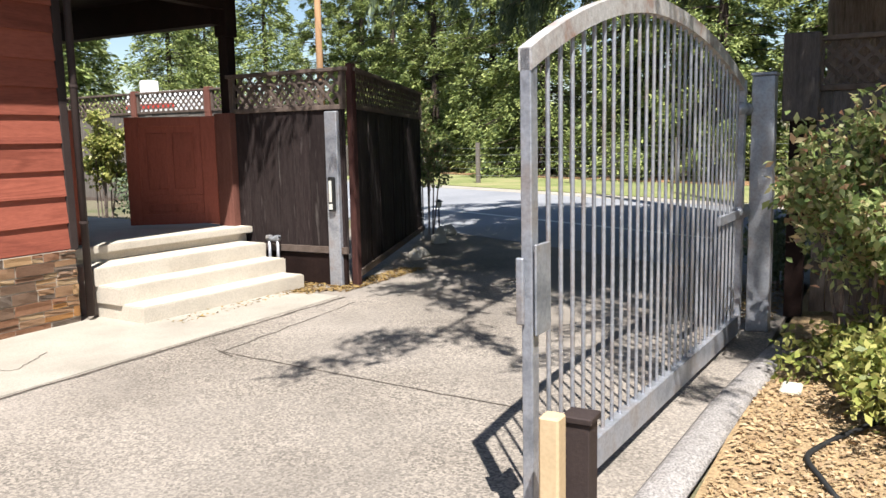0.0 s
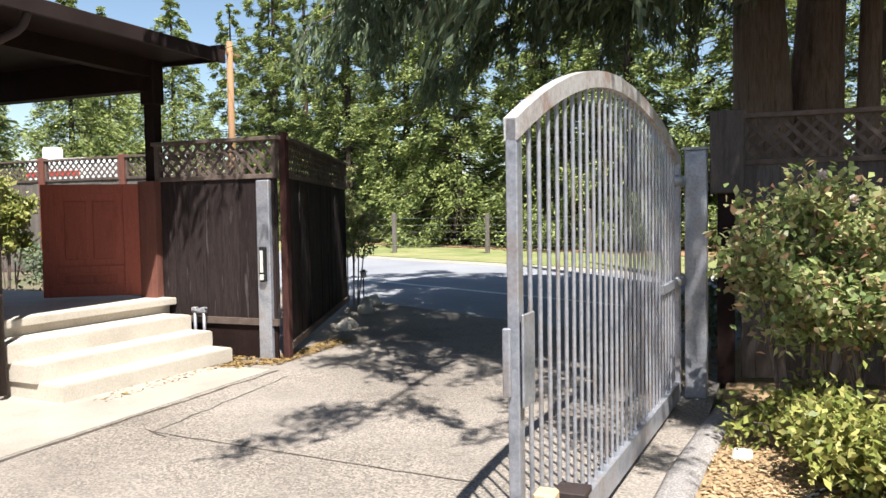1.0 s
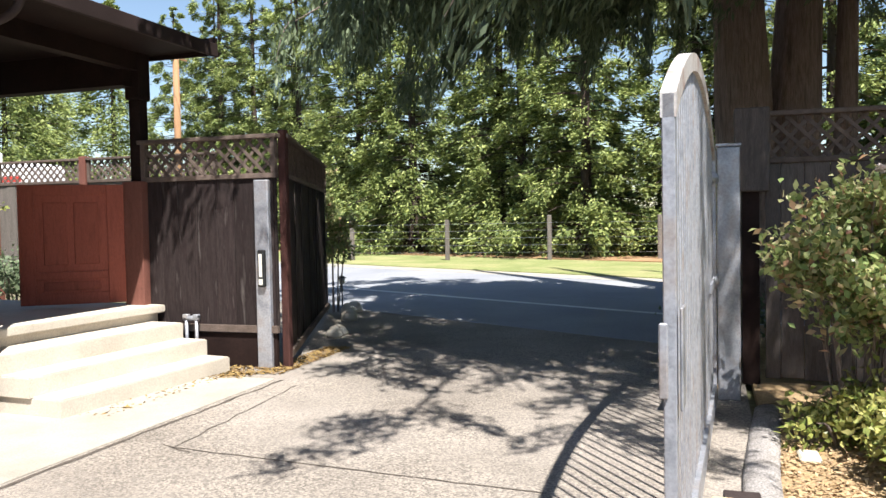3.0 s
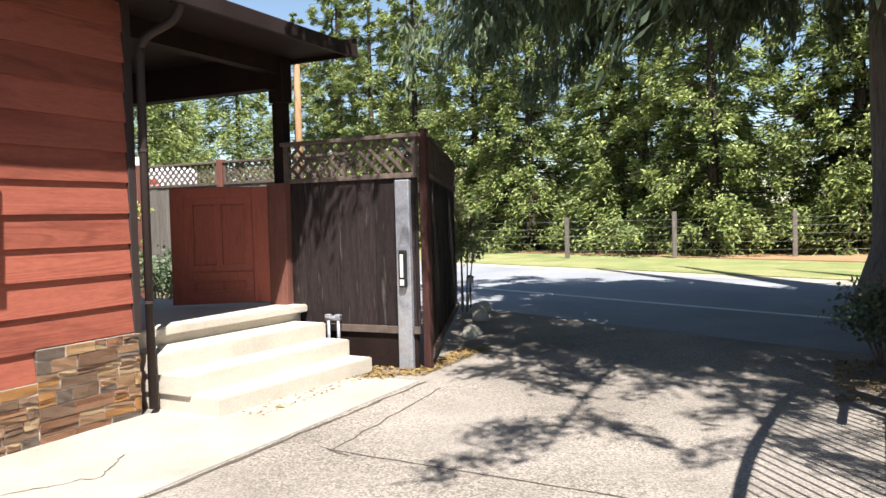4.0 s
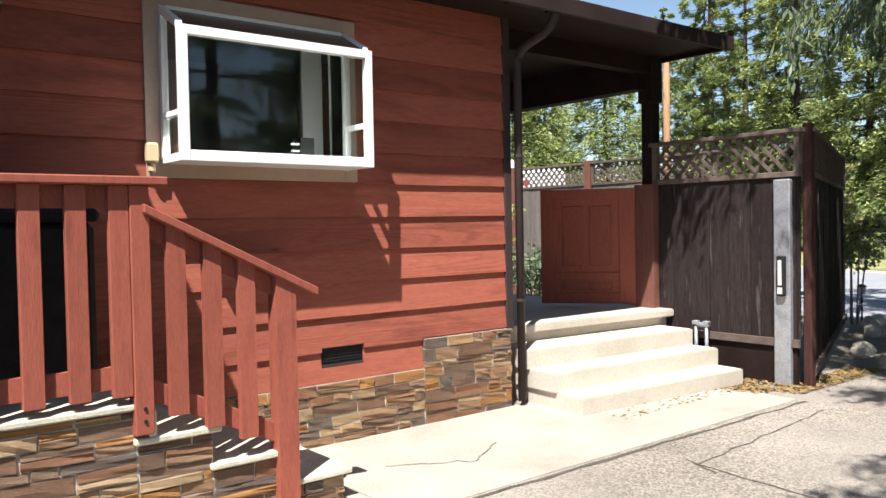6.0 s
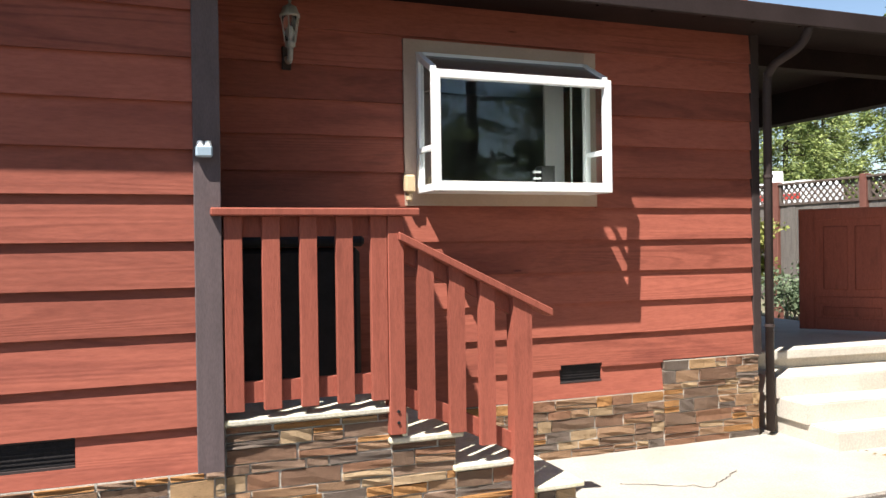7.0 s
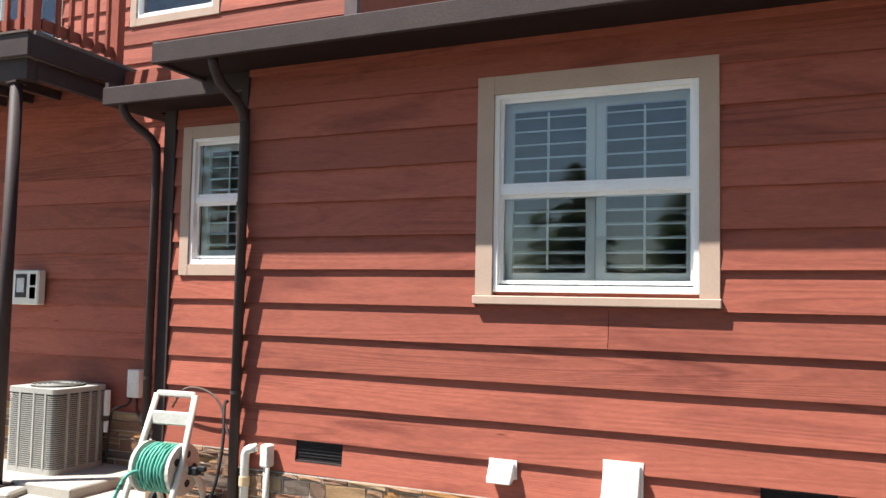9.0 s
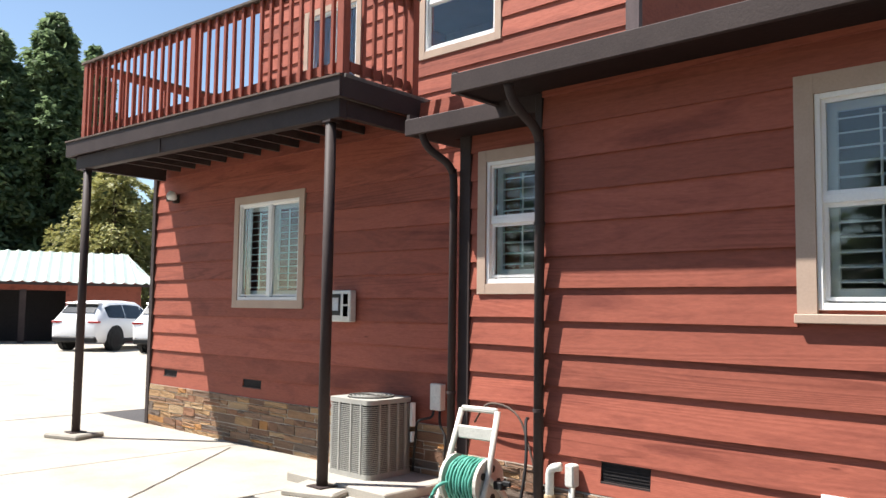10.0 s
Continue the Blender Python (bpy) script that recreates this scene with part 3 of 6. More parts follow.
wall_w = wall_with_holes("wall_wing", -5.5, -4.37, 0.0, 3.5, 0.45, 0.59, [WIN_W], SIDING, "narrow red lap-sided wall of the side wing")
siding(wall_w, -5.39, -4.37, 0.45, [z + 0.015 for z in LINES], [(-5.305, -4.545, 1.82, 3.0)], 3)
WIN_C = (-9.83, -8.58, 1.77, 2.98)
wall_c = wall_with_holes("wall_side", -12.0, -5.5, 0.0, 3.75, 1.09, 1.23, [WIN_C], SIDING, "red lap-sided wall under the balcony with stone base")
VC1, VC2 = (-11.59, -11.24, 0.708, 0.8), (-9.65, -9.26, 0.695, 0.8)
siding(wall_c, -11.96, -5.5, 1.09, [0.58 + 0.244 * k for k in range(13)] + [3.74], [(-9.945, -8.475, 1.672, 3.075), VC1, VC2], 4)
WIN_D = (-8.15, -6.98, 5.02, 6.3)
DOOR_D = (-10.6, -9.5, 4.0, 6.05)
wall_d = wall_with_holes("wall_upper", -11.9, -5.1, 3.3, 7.4, 2.7, 2.84, [WIN_D, DOOR_D], SIDING, "red lap-sided upper storey wall behind the balcony")
siding(wall_d, -11.86, -5.1, 2.7, [3.5 + 0.24 * k for k in range(17)], [(-8.26, -6.87, 4.93, 6.4), (-10.7, -9.4, 3.95, 6.15)], 5)
# return walls, floor, backs and ceilings that close the house
solo("wall_alcove", boxes((-0.14, 0.0, 0.14, 1.09, 0, 3.5)), SIDING, "red side wall of the entry recess", "wall", kind="structure")
solo("wall_corner", boxes((4.26, 4.4, 1.23, 7.0, 0, 3.5)), SIDING, "red end wall of the house beside the porch", "wall", kind="structure")
solo("wall_wing_return", boxes((-4.51, -4.37, 0.14, 0.45, 0, 3.5)), SIDING, "red return wall beside the wing", "wall", kind="structure")
solo("wall_wing_end", boxes((-5.5, -5.38, 0.59, 1.09, 0, 3.5)), SIDING, "red return wall beside the air conditioner", "wall", kind="structure")
solo("wall_far_end", boxes((-12.0, -11.86, 1.23, 7.0, 0, 3.9)), SIDING, "red far end wall of the house", "wall", kind="structure")
solo("wall_upper_end", boxes((-5.24, -5.1, 2.84, 7.0, 3.3, 7.4)), SIDING, "red end wall of the upper storey", "wall", kind="structure")
solo("wall_upper_far_end", boxes((-11.9, -11.76, 2.84, 7.0, 3.9, 7.4)), SIDING, "red far end wall of the upper storey", "wall", kind="structure")
solo("wall_back", boxes((-12.0, 4.4, 7.0, 7.14, 0, 7.4)), INTERIOR, "plain back wall of the house", "wall", kind="structure")
solo("floor_inside", boxes((-11.86, 4.26, 1.23, 7.0, 0.5, 0.62), (-4.37, 0.0, 0.14, 1.23, 0.5, 0.62)), INTERIOR, "plain floor inside the house", "floor", kind="structure")
solo("ceiling", boxes((-11.86, 4.26, 1.23, 7.0, 3.3, 3.4), (-4.37, -0.14, 0.14, 1.23, 3.3, 3.4), (-11.76, -5.24, 2.84, 7.0, 7.2, 7.4)), INTERIOR, "plain white ceiling inside", "ceiling", kind="structure")
solo("wall_inside", boxes((-5.6, -5.5, 1.23, 7.0, 0.62, 3.3), (0.9, 1.0, 1.25, 7.0, 0.62, 3.3), (-4.3, 0.9, 3.8, 3.9, 0.62, 3.3), (1.0, 4.26, 4.4, 4.5, 0.62, 3.3), (-11.8, -5.6, 4.2, 4.3, 0.62, 3.3)), INTERIOR, "plain partitions inside the house", "wall", kind="structure")


def roof(name, profile, x0, x1, label):
    bm = bmesh.new()
    prism(bm, profile, "x", x0, x1)
    return solo(name, bm, SHINGLE, label, "roof", kind="structure")


r_a = roof("roof_front", [(-0.46, 3.385), (-0.46, 3.345), (2.68, 4.29), (2.68, 4.37)], -4.82, 0.5, "low pitched grey shingle roof")
r_b = roof("roof_porch", [(0.64, 3.35), (0.64, 3.31), (5.0, 4.49), (5.0, 4.57)], 0.5, 7.08, "low pitched grey shingle roof over the porch")
r_w = roof("roof_wing", [(0.08, 3.27), (0.08, 3.23), (2.0, 3.72), (2.0, 3.80)], -5.8, -4.4, "small grey shingle roof of the wing")
part("fascia", boxes((-4.82, 0.5, -0.48, -0.445, 3.235, 3.38), bevel=0.006), BROWN, r_a, "dark brown fascia gutter")
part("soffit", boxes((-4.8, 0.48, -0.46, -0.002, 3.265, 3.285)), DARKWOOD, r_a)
part("barge_board", boxes((-4.83, -4.79, -0.46, 0.45, 3.245, 3.4)), BROWN, r_a)
part("fascia", boxes((0.5, 7.08, 0.605, 0.64, 3.215, 3.355), bevel=0.006), FASCIA, r_b, "dark brown fascia gutter")
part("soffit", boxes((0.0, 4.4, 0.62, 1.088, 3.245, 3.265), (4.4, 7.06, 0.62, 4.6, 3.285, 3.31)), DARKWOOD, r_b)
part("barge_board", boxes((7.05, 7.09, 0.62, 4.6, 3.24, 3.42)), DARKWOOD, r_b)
part("fascia", boxes((-5.82, -4.4, 0.045, 0.08, 3.15, 3.29), bevel=0.006), BROWN, r_w, "dark brown fascia gutter")
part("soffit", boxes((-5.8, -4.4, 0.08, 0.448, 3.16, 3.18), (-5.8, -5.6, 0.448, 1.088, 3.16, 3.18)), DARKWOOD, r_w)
part("barge_board", boxes((-5.83, -5.795, 0.08, 1.088, 3.16, 3.34)), BROWN, r_w)
for k in range(9):
    x = 0.9 + 0.45 * k
    part("rafter_tail", boxes((x, x + 0.045, 0.645, 0.72, 3.228, 3.245)), DARKWOOD, r_b)

# corner boards and drain pipes
solo("corner_board", boxes((-0.055, 0.075, -0.04, 0.02, 0.47, 3.25), (0.003, 0.075, 0.02, 0.1, 0.47, 3.25), bevel=0.004), POSTGREY, "taupe painted corner board beside the entry", "trim", kind="structure")
solo("corner_board", boxes((-4.395, -4.335, -0.035, 0.0, 0.45, 3.25), (-4.395, -4.373, 0.0, 0.1, 0.45, 3.25), bevel=0.004), BROWN, "dark brown corner board", "trim", kind="structure")
solo("corner_board", boxes((4.34, 4.42, 1.055, 1.14, 0.66, 3.25), bevel=0.004), BROWN, "dark brown corner board at the porch", "trim", kind="structure")
solo("corner_board", boxes((-5.51, -5.39, 0.41, 0.449, 0.3, 3.2), bevel=0.004), BROWN, "dark brown corner board of the wing", "trim", kind="structure")
solo("corner_board", boxes((-12.04, -11.95, 1.04, 1.12, 0.0, 3.9), bevel=0.004), BROWN, "dark brown corner board at the far end", "trim", kind="structure")
solo("corner_board", boxes((-5.2, -5.04, 2.65, 2.72, 3.6, 7.3), bevel=0.004), POSTGREY, "taupe corner board of the upper storey", "trim", kind="structure")


def bend(pts, r=0.06, n=5):
    """Rounds the corners of a line of points."""
    pts = [Vector(p) for p in pts]
    out = [pts[0]]
    for a, b, c in zip(pts, pts[1:], pts[2:]):
        u, w = (a - b).normalized(), (c - b).normalized()
        for k in range(n + 1):
            f = k / n
            out.append(b + u * r * (1 - f) ** 2 + w * r * f ** 2)
    return out + [pts[-1]]


def spout(label, pts, material, r=0.036, clips=()):
    t = thing("downspout", pts[-1], label, "downspout")
    bm = bmesh.new()
    tube(bm, bend(pts, 0.1), r, 12)
    part("pipe", bm, material, t, smooth=True)
    for z in clips:
        x, y = pts[-1][0], pts[-1][1]
        bm = bmesh.new()
        tube(bm, [(x, y, z - 0.012), (x, y, z + 0.012)], r + 0.006, 12)
        part("clip", bm, material, t)
    return t


spout("brown metal downspout at the porch corner", [(4.54, 0.64, 3.24), (4.53, 0.68, 3.1), (4.45, 0.98, 2.97), (4.45, 1.0, 2.84), (4.45, 1.0, 0.05)], BROWN, 0.034, (0.9, 2.1))
spout("dark brown downspout at the house corner", [(-4.34, -0.42, 3.24), (-4.34, -0.38, 3.12), (-4.315, -0.1, 2.96), (-4.315, -0.085, 2.82), (-4.315, -0.085, 0.05)], BROWN, 0.035, (1.0, 2.3))
spout("dark brown downspout of the wing", [(-5.66, 0.1, 3.16), (-5.66, 0.13, 3.06), (-5.53, 0.34, 2.9), (-5.53, 0.36, 2.78), (-5.53, 0.36, 0.3)], BROWN, 0.033, (1.0,))

# stone bases
base_a = solo("stone_base_front", boxes((-4.37, 0.075, -0.034, -0.001, 0, 0.487)), MORTAR, "ledge stone base of the front wall", "stone base", kind="structure")
stonework(base_a, -4.37, 0.075, 0.0, 0.485, -0.03, 11)
base_b = solo("stone_base_porch", boxes((0.0, 4.38, 1.056, 1.089, 0, 0.44), (3.47, 4.38, 1.056, 1.089, 0.44, 0.665)), MORTAR, "ledge stone base beside the porch steps", "stone base", kind="structure")
stonework(base_b, 1.0, 3.46, 0.0, 0.44, 1.06, 12)
stonework(base_b, 3.46, 4.38, 0.0, 0.665, 1.06, 13)
base_c = solo("stone_base_side", boxes((-11.95, -5.7, 1.056, 1.089, 0, 0.577)), MORTAR, "ledge stone base of the side wall", "stone base", kind="structure")
stonework(base_c, -11.95, -5.75, 0.0, 0.577, 1.06, 14, 0.085, 0.3)
base_w = solo("stone_base_wing", boxes((-5.56, -4.4, 0.416, 0.449, 0, 0.503)), MORTAR, "ledge stone base of the wing", "stone base", kind="structure")
stonework(base_w, -5.56, -4.4, 0.0, 0.5, 0.42, 15, 0.08, 0.28)


def crawl_vent(x0, x1, z0, z1, y):
    t = thing("foundation_vent", ((x0 + x1) / 2, y, z0), "dark mesh foundation vent set in the siding", "vent", "foundation vents")
    part("mesh_screen", boxes((x0, x1, y + 0.0, y + 0.003, z0, z1)), NEARBLACK, t)
    part("vent_frame", boxes((x0 + 0.002, x1 - 0.002, y - 0.02, y, z0, z0 + 0.012), (x0 + 0.002, x1 - 0.002, y - 0.012, y, z1 - 0.01, z1)), BROWN, t)
    n = int((z1 - z0) / 0.018)
    for k in range(1, n):
        z = z0 + (z1 - z0) * k / n
        part("wire", boxes((x0, x1, y - 0.006, y - 0.003, z - 0.0015, z + 0.0015)), NEARBLACK, t)


crawl_vent(*V2, -0.003)
crawl_vent(*V3, -0.003)
crawl_vent(*VB, 1.087)
crawl_vent(*VC1, 1.087)
crawl_vent(*VC2, 1.087)


# ---- windows ----
def shutter(parent, x0, x1, z0, z1, y, tilt=0.0, mid=True):
    fr = 0.055
    part("shutter_frame", boxes((x0, x0 + fr, y, y + 0.03, z0, z1), (x1 - fr, x1, y, y + 0.03, z0, z1),
                                (x0 + fr, x1 - fr, y, y + 0.03, z0, z0 + 0.1), (x0 + fr, x1 - fr, y, y + 0.03, z1 - 0.07, z1)), SHUTTER, parent)
    n = max(2, round((z1 - z0 - 0.17) / 0.085))
    bm = bmesh.new()
    c, s = math.cos(tilt) * 0.032, math.sin(tilt) * 0.032
    prism(bm, [(-c, -s - 0.004), (c, s - 0.004), (c, s + 0.004), (-c, -s + 0.004)], "x", x0 + fr, x1 - fr)
    me = mesh_of("louvre", bm, SHUTTER)
    for k in range(n):
        ob = new("louvre", me)
        ob.matrix_basis = pose(0, y + 0.015, z0 + 0.1 + (z1 - z0 - 0.17) * (k + 0.5) / n)
        under(ob, parent)
    xm = (x0 + x1) / 2
    part("tilt_rod", boxes((xm - 0.006, xm + 0.006, y - 0.022, y - 0.01, z0 + 0.12, z1 - 0.09)), SHUTTER, parent)


def hung_window(name, hole, y, label, trim_w=0.095, sill=True, slider=False, shutters=2, tilt=0.25, head_w=0.095):
    x0, x1, z0, z1 = hole
    t = thing(name, ((x0 + x1) / 2, y, z0), label, "window", kind="structure")
    w = trim_w
    yf = y - 0.036
    casing = part("casing", boxes((x0 - w, x0, yf, y + 0.002, z0 - (0.02 if sill else w), z1 + head_w), (x1, x1 + w, yf, y + 0.002, z0 - (0.02 if sill else w), z1 + head_w),
                                  (x0, x1, yf + 0.002, y + 0.002, z1, z1 + head_w)), TRIM, t, "beige painted casing")
    if sill:
        part("sill", boxes((x0 - w - 0.01, x1 + w + 0.01, y - 0.062, y + 0.002, z0 - 0.075, z0 - 0.022), bevel=0.005), TRIM, t)
    else:
        part("bottom_casing", boxes((x0, x1, yf + 0.002, y + 0.002, z0 - w, z0)), TRIM, t)
    f = 0.031
    part("window_frame", boxes((x0, x0 + f, y - 0.02, y + 0.07, z0, z1), (x1 - f, x1, y - 0.02, y + 0.07, z0, z1),
                               (x0 + f, x1 - f, y - 0.02, y + 0.07, z1 - f, z1), (x0 + f, x1 - f, y - 0.02, y + 0.07, z0, z0 + f + 0.008), bevel=0.003), WHITE, t)
    if slider:
        xm = (x0 + x1) / 2
        part("meeting_rail", boxes((xm - 0.025, xm + 0.025, y + 0.005, y + 0.055, z0 + f, z1 - f)), WHITE, t)
        panes = [(x0 + f, xm - 0.025, z0 + f + 0.02, z1 - f), (xm + 0.025, x1 - f, z0 + f + 0.02, z1 - f)]
    else:
        zm = (z0 + z1) / 2 + 0.01
        part("meeting_rail", boxes((x0 + f, x1 - f, y + 0.0, y + 0.05, zm - 0.024, zm + 0.024), bevel=0.003), WHITE, t)
        panes = [(x0 + f, x1 - f, zm + 0.024, z1 - f), (x0 + f, x1 - f, z0 + f + 0.02, zm - 0.024)]
    for k, (a, b, c, d) in enumerate(panes):
        yy = y + (0.018 if k == 0 else 0.034)
        sash = part("sash", boxes((a, a + 0.022, yy - 0.012, yy + 0.012, c, d), (b - 0.022, b, yy - 0.012, yy + 0.012, c, d),
                                  (a + 0.022, b - 0.022, yy - 0.012, yy + 0.012, c, c + 0.022), (a + 0.022, b - 0.022, yy - 0.012, yy + 0.012, d - 0.022, d)), WHITE, t)
        pane = part("pane", boxes((a + 0.018, b - 0.018, yy - 0.003, yy + 0.003, c + 0.018, d - 0.018)), GLASS, sash)
        pane.visible_shadow = False
    if shutters:
        step = (x1 - x0 - 0.05) / shutters
        for k in range(shutters):
            sp = part("shutter", boxes((x0 + 0.025 + step * k, x0 + 0.025 + step * k + 0.004, y + 0.095, y + 0.12, z0 + 0.02, z1 - 0.02)), SHUTTER, t, "white louvred shutter panel")
            shutter(sp, x0 + 0.03 + step * k, x0 + 0.02 + step * (k + 1), z0 + 0.02, z1 - 0.02, y + 0.095, tilt)
    return t


hung_window("window_1", WIN_A, 0.0, "white double hung window with shutters and beige casing", trim_w=0.107, head_w=0.113)
hung_window("window_2", WIN_W, 0.45, "narrow white double hung window with beige casing", shutters=1, trim_w=0.085, sill=False)
hung_window("window_3", WIN_C, 1.09, "white sliding window with open shutters and beige casing", slider=True, sill=False, tilt=0.15)
hung_window("window_4", WIN_D, 2.7, "white upper storey window with cream casing", sill=False, shutters=0)
hung_window("door_1", DOOR_D, 2.7, "white framed glass door onto the balcony", sill=False, slider=True, shutters=0)

# garden window that juts out of the wall
gx0, gx1, gz0, gz1, gy = 1.478, 2.815, 1.935, 2.722, 0.72
gw = thing("window_5", ((gx0 + gx1) / 2, 1.09, gz0), "white projecting garden window with sloping glass top", "garden window", kind="structure")
part("casing", boxes((1.39, 1.50, 1.052, 1.092, 1.855, 2.988), (2.79, 2.89, 1.052, 1.092, 1.855, 2.988), (1.50, 2.79, 1.054, 1.092, 2.89, 2.988), (1.50, 2.79, 1.054, 1.092, 1.855, 1.955)), TRIM, gw, "beige painted casing")
f = 0.055
part("front_frame", boxes((gx0, gx0 + f, gy, gy + 0.05, gz0, gz1), (gx1 - f, gx1, gy, gy + 0.05, gz0, gz1), (gx0 + f, gx1 - f, gy, gy + 0.05, gz0, gz0 + f + 0.01),
                          (gx0 + f, gx1 - f, gy, gy + 0.05, gz1 - f, gz1), bevel=0.004), WHITE, gw)
for sx in (gx0, gx1 - 0.045):
    side = part("side_frame", boxes((sx, sx + 0.045, gy + 0.05, 1.05, gz0, gz0 + 0.05), (sx, sx + 0.045, 1.005, 1.05, gz0 + 0.05, gz1 + 0.12),
                                    (sx + 0.004, sx + 0.04, gy + 0.05, 1.005, gz0 + 0.27, gz0 + 0.305), bevel=0.003), WHITE, gw)
    bm = bmesh.new()
    prism(bm, [(gy + 0.051, gz1 - 0.012), (gy + 0.051, gz1 + 0.03), (1.05, gz1 + 0.18), (1.05, gz1 + 0.13)], "x", sx + 0.002, sx + 0.043)
    part("sloping_rail", bm, WHITE, side)
    bm = bmesh.new()
    prism(bm, [(gy + 0.05, gz0 + 0.05), (1.005, gz0 + 0.05), (1.005, gz1 + 0.12), (gy + 0.05, gz1 - 0.02)], "x", sx + 0.02, sx + 0.025)
    part("pane", bm, GLASS, side).visible_shadow = False
part("front_pane", boxes((gx0 + f - 0.004, gx1 - f + 0.004, gy + 0.022, gy + 0.028, gz0 + f, gz1 - f + 0.004)), GLASS, gw).visible_shadow = False
bm = bmesh.new()
prism(bm, [(gy + 0.03, gz1 - 0.004), (gy + 0.03, gz1 + 0.004), (1.05, gz1 + 0.165), (1.05, gz1 + 0.157)], "x", gx0 + 0.045, gx1 - 0.045)
part("top_pane", bm, SCREEN, gw)
part("head_rail", boxes((gx0 + 0.045, gx1 - 0.045, 1.03, 1.05, gz1 + 0.14, gz1 + 0.178), bevel=0.003), WHITE, gw)
part("floor_board", boxes((gx0 + 0.002, gx1 - 0.002, gy + 0.05, 1.2, gz0 + 0.003, gz0 + 0.045)), WHITE, gw)
part("liner", boxes((1.48, 1.5, 1.06, 1.26, 1.955, 2.89), (2.79, 2.81, 1.06, 1.26, 1.955, 2.89), (1.48, 2.81, 1.06, 1.26, 2.89, 2.91)), WHITE, gw)
part("inner_screen", boxes((2.56, 2.72, 1.235, 1.26, 1.98, 2.87)), INTERIOR, gw)
kn = thing("knife_block", (2.42, 0.97, gz0 + 0.045), "dark knife block with pale handles on the window shelf", "knife block")
part("block", boxes((2.37, 2.47, 0.93, 1.03, gz0 + 0.045, gz0 + 0.2)), BLACK, kn)
for k in range(3):
    part("knife_handle", boxes((2.32, 2.385, 0.95, 0.975, gz0 + 0.06 + 0.045 * k, gz0 + 0.073 + 0.045 * k)), SHUTTER, kn)
solo("wasp_trap", boxes((1.375, 1.445, 0.985, 1.05, 1.94, 2.06), (1.39, 1.43, 1.0, 1.05, 1.88, 1.94), bevel=0.012), TAN, "small yellowed plastic box on the window casing", "plastic box")

# ---- entry landing and railing ----
land = solo("entry_landing", boxes((0.08, 0.95, 0.012, 1.05, 0, 0.69), (0.95, 1.32, 0.012, 1.05, 0, 0.52), (1.32, 1.7, 0.012, 1.05, 0, 0.33), (1.7, 2.08, 0.012, 1.05, 0, 0.155)), MORTAR, "stone faced entry landing and steps", "entry steps", kind="structure")
stonework(land, 0.08, 0.95, 0.0, 0.685, 0.015, 21)
stonework(land, 0.95, 1.32, 0.0, 0.515, 0.015, 22)
stonework(land, 1.32, 1.7, 0.0, 0.325, 0.015, 23)
stonework(land, 1.7, 2.08, 0.0, 0.15, 0.015, 24)
for x0, x1, z in ((0.07, 0.99, 0.69), (0.93, 1.36, 0.52), (1.3, 1.74, 0.33), (1.68, 2.12, 0.155)):
    part("tread_slab", boxes((x0, x1, -0.025, 1.06, z + 0.003, z + 0.035), bevel=0.007), CAPSTONE, land)
part("riser_slab", boxes((1.0, 1.035, -0.025, 1.04, 0.557, 0.685), bevel=0.006), CAPSTONE, land)
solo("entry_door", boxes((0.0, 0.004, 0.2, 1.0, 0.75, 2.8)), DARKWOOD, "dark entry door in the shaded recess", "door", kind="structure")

rail = thing("railing", (0.5, -0.02, 0.72), "red stained wooden stair railing on the stone landing", "railing")
part("top_rail", boxes((0.02, 1.1, -0.08, 0.06, 1.745, 1.785), bevel=0.006), RAILRED, rail)
part("upper_rail", boxes((0.08, 0.97, 0.005, 0.045, 1.64, 1.745)), RAILRED, rail)
part("lower_rail", boxes((0.08, 0.97, 0.005, 0.045, 0.80, 0.905)), RAILRED, rail)
for x in (0.085, 0.272, 0.462, 0.652, 0.838):
    part("baluster", boxes((x, x + 0.09, -0.036, 0.004, 0.765, 1.744), bevel=0.003), RAILRED, rail)
part("newel_post", boxes((0.93, 1.02, -0.045, 0.045, 0.575, 1.744), bevel=0.004), RAILRED, rail)
DROP = (1.235 - 1.655) / (1.86 - 1.0)


def slope_bar(x0, x1, z0, h, y0, y1):
    bm = bmesh.new()
    z1 = z0 + DROP * (x1 - x0)
    prism(bm, [(x0, z0), (x1, z1), (x1, z1 - h), (x0, z0 - h)], "y", y0, y1)
    bmesh.ops.bevel(bm, geom=bm.edges[:], offset=0.005, segments=1, affect="EDGES")
    return bm


part("stair_top_rail", slope_bar(0.985, 1.9, 1.66, 0.045, -0.075, 0.055), RAILRED, rail)
part("stair_upper_rail", slope_bar(1.02, 1.72, 1.60, 0.1, 0.005, 0.04), RAILRED, rail)
part("stair_lower_rail", slope_bar(1.02, 1.72, 0.83, 0.11, 0.005, 0.04), RAILRED, rail)
for x in (1.1, 1.28, 1.46):
    zt = 1.60 + DROP * (x - 1.02)
    bm = bmesh.new()
    prism(bm, [(x, zt), (x + 0.09, zt + DROP * 0.09), (x + 0.09, zt - 0.92 + DROP * 0.0), (x, zt - 0.92)], "y", -0.036, 0.004)
    part("stair_baluster", bm, RAILRED, rail)
bm = bmesh.new()
prism(bm, [(1.66, 1.285), (1.775, 1.235), (1.775, 0.0), (1.66, 0.0)], "y", -0.05, 0.045)
part("newel_post", bm, RAILRED, rail)
for z in (0.64, 0.70):
    bm = bmesh.new()
    tube(bm, [(0.975, -0.052, z), (0.975, -0.04, z)], 0.009, 8)
    part("bolt", bm, BLACK, rail)

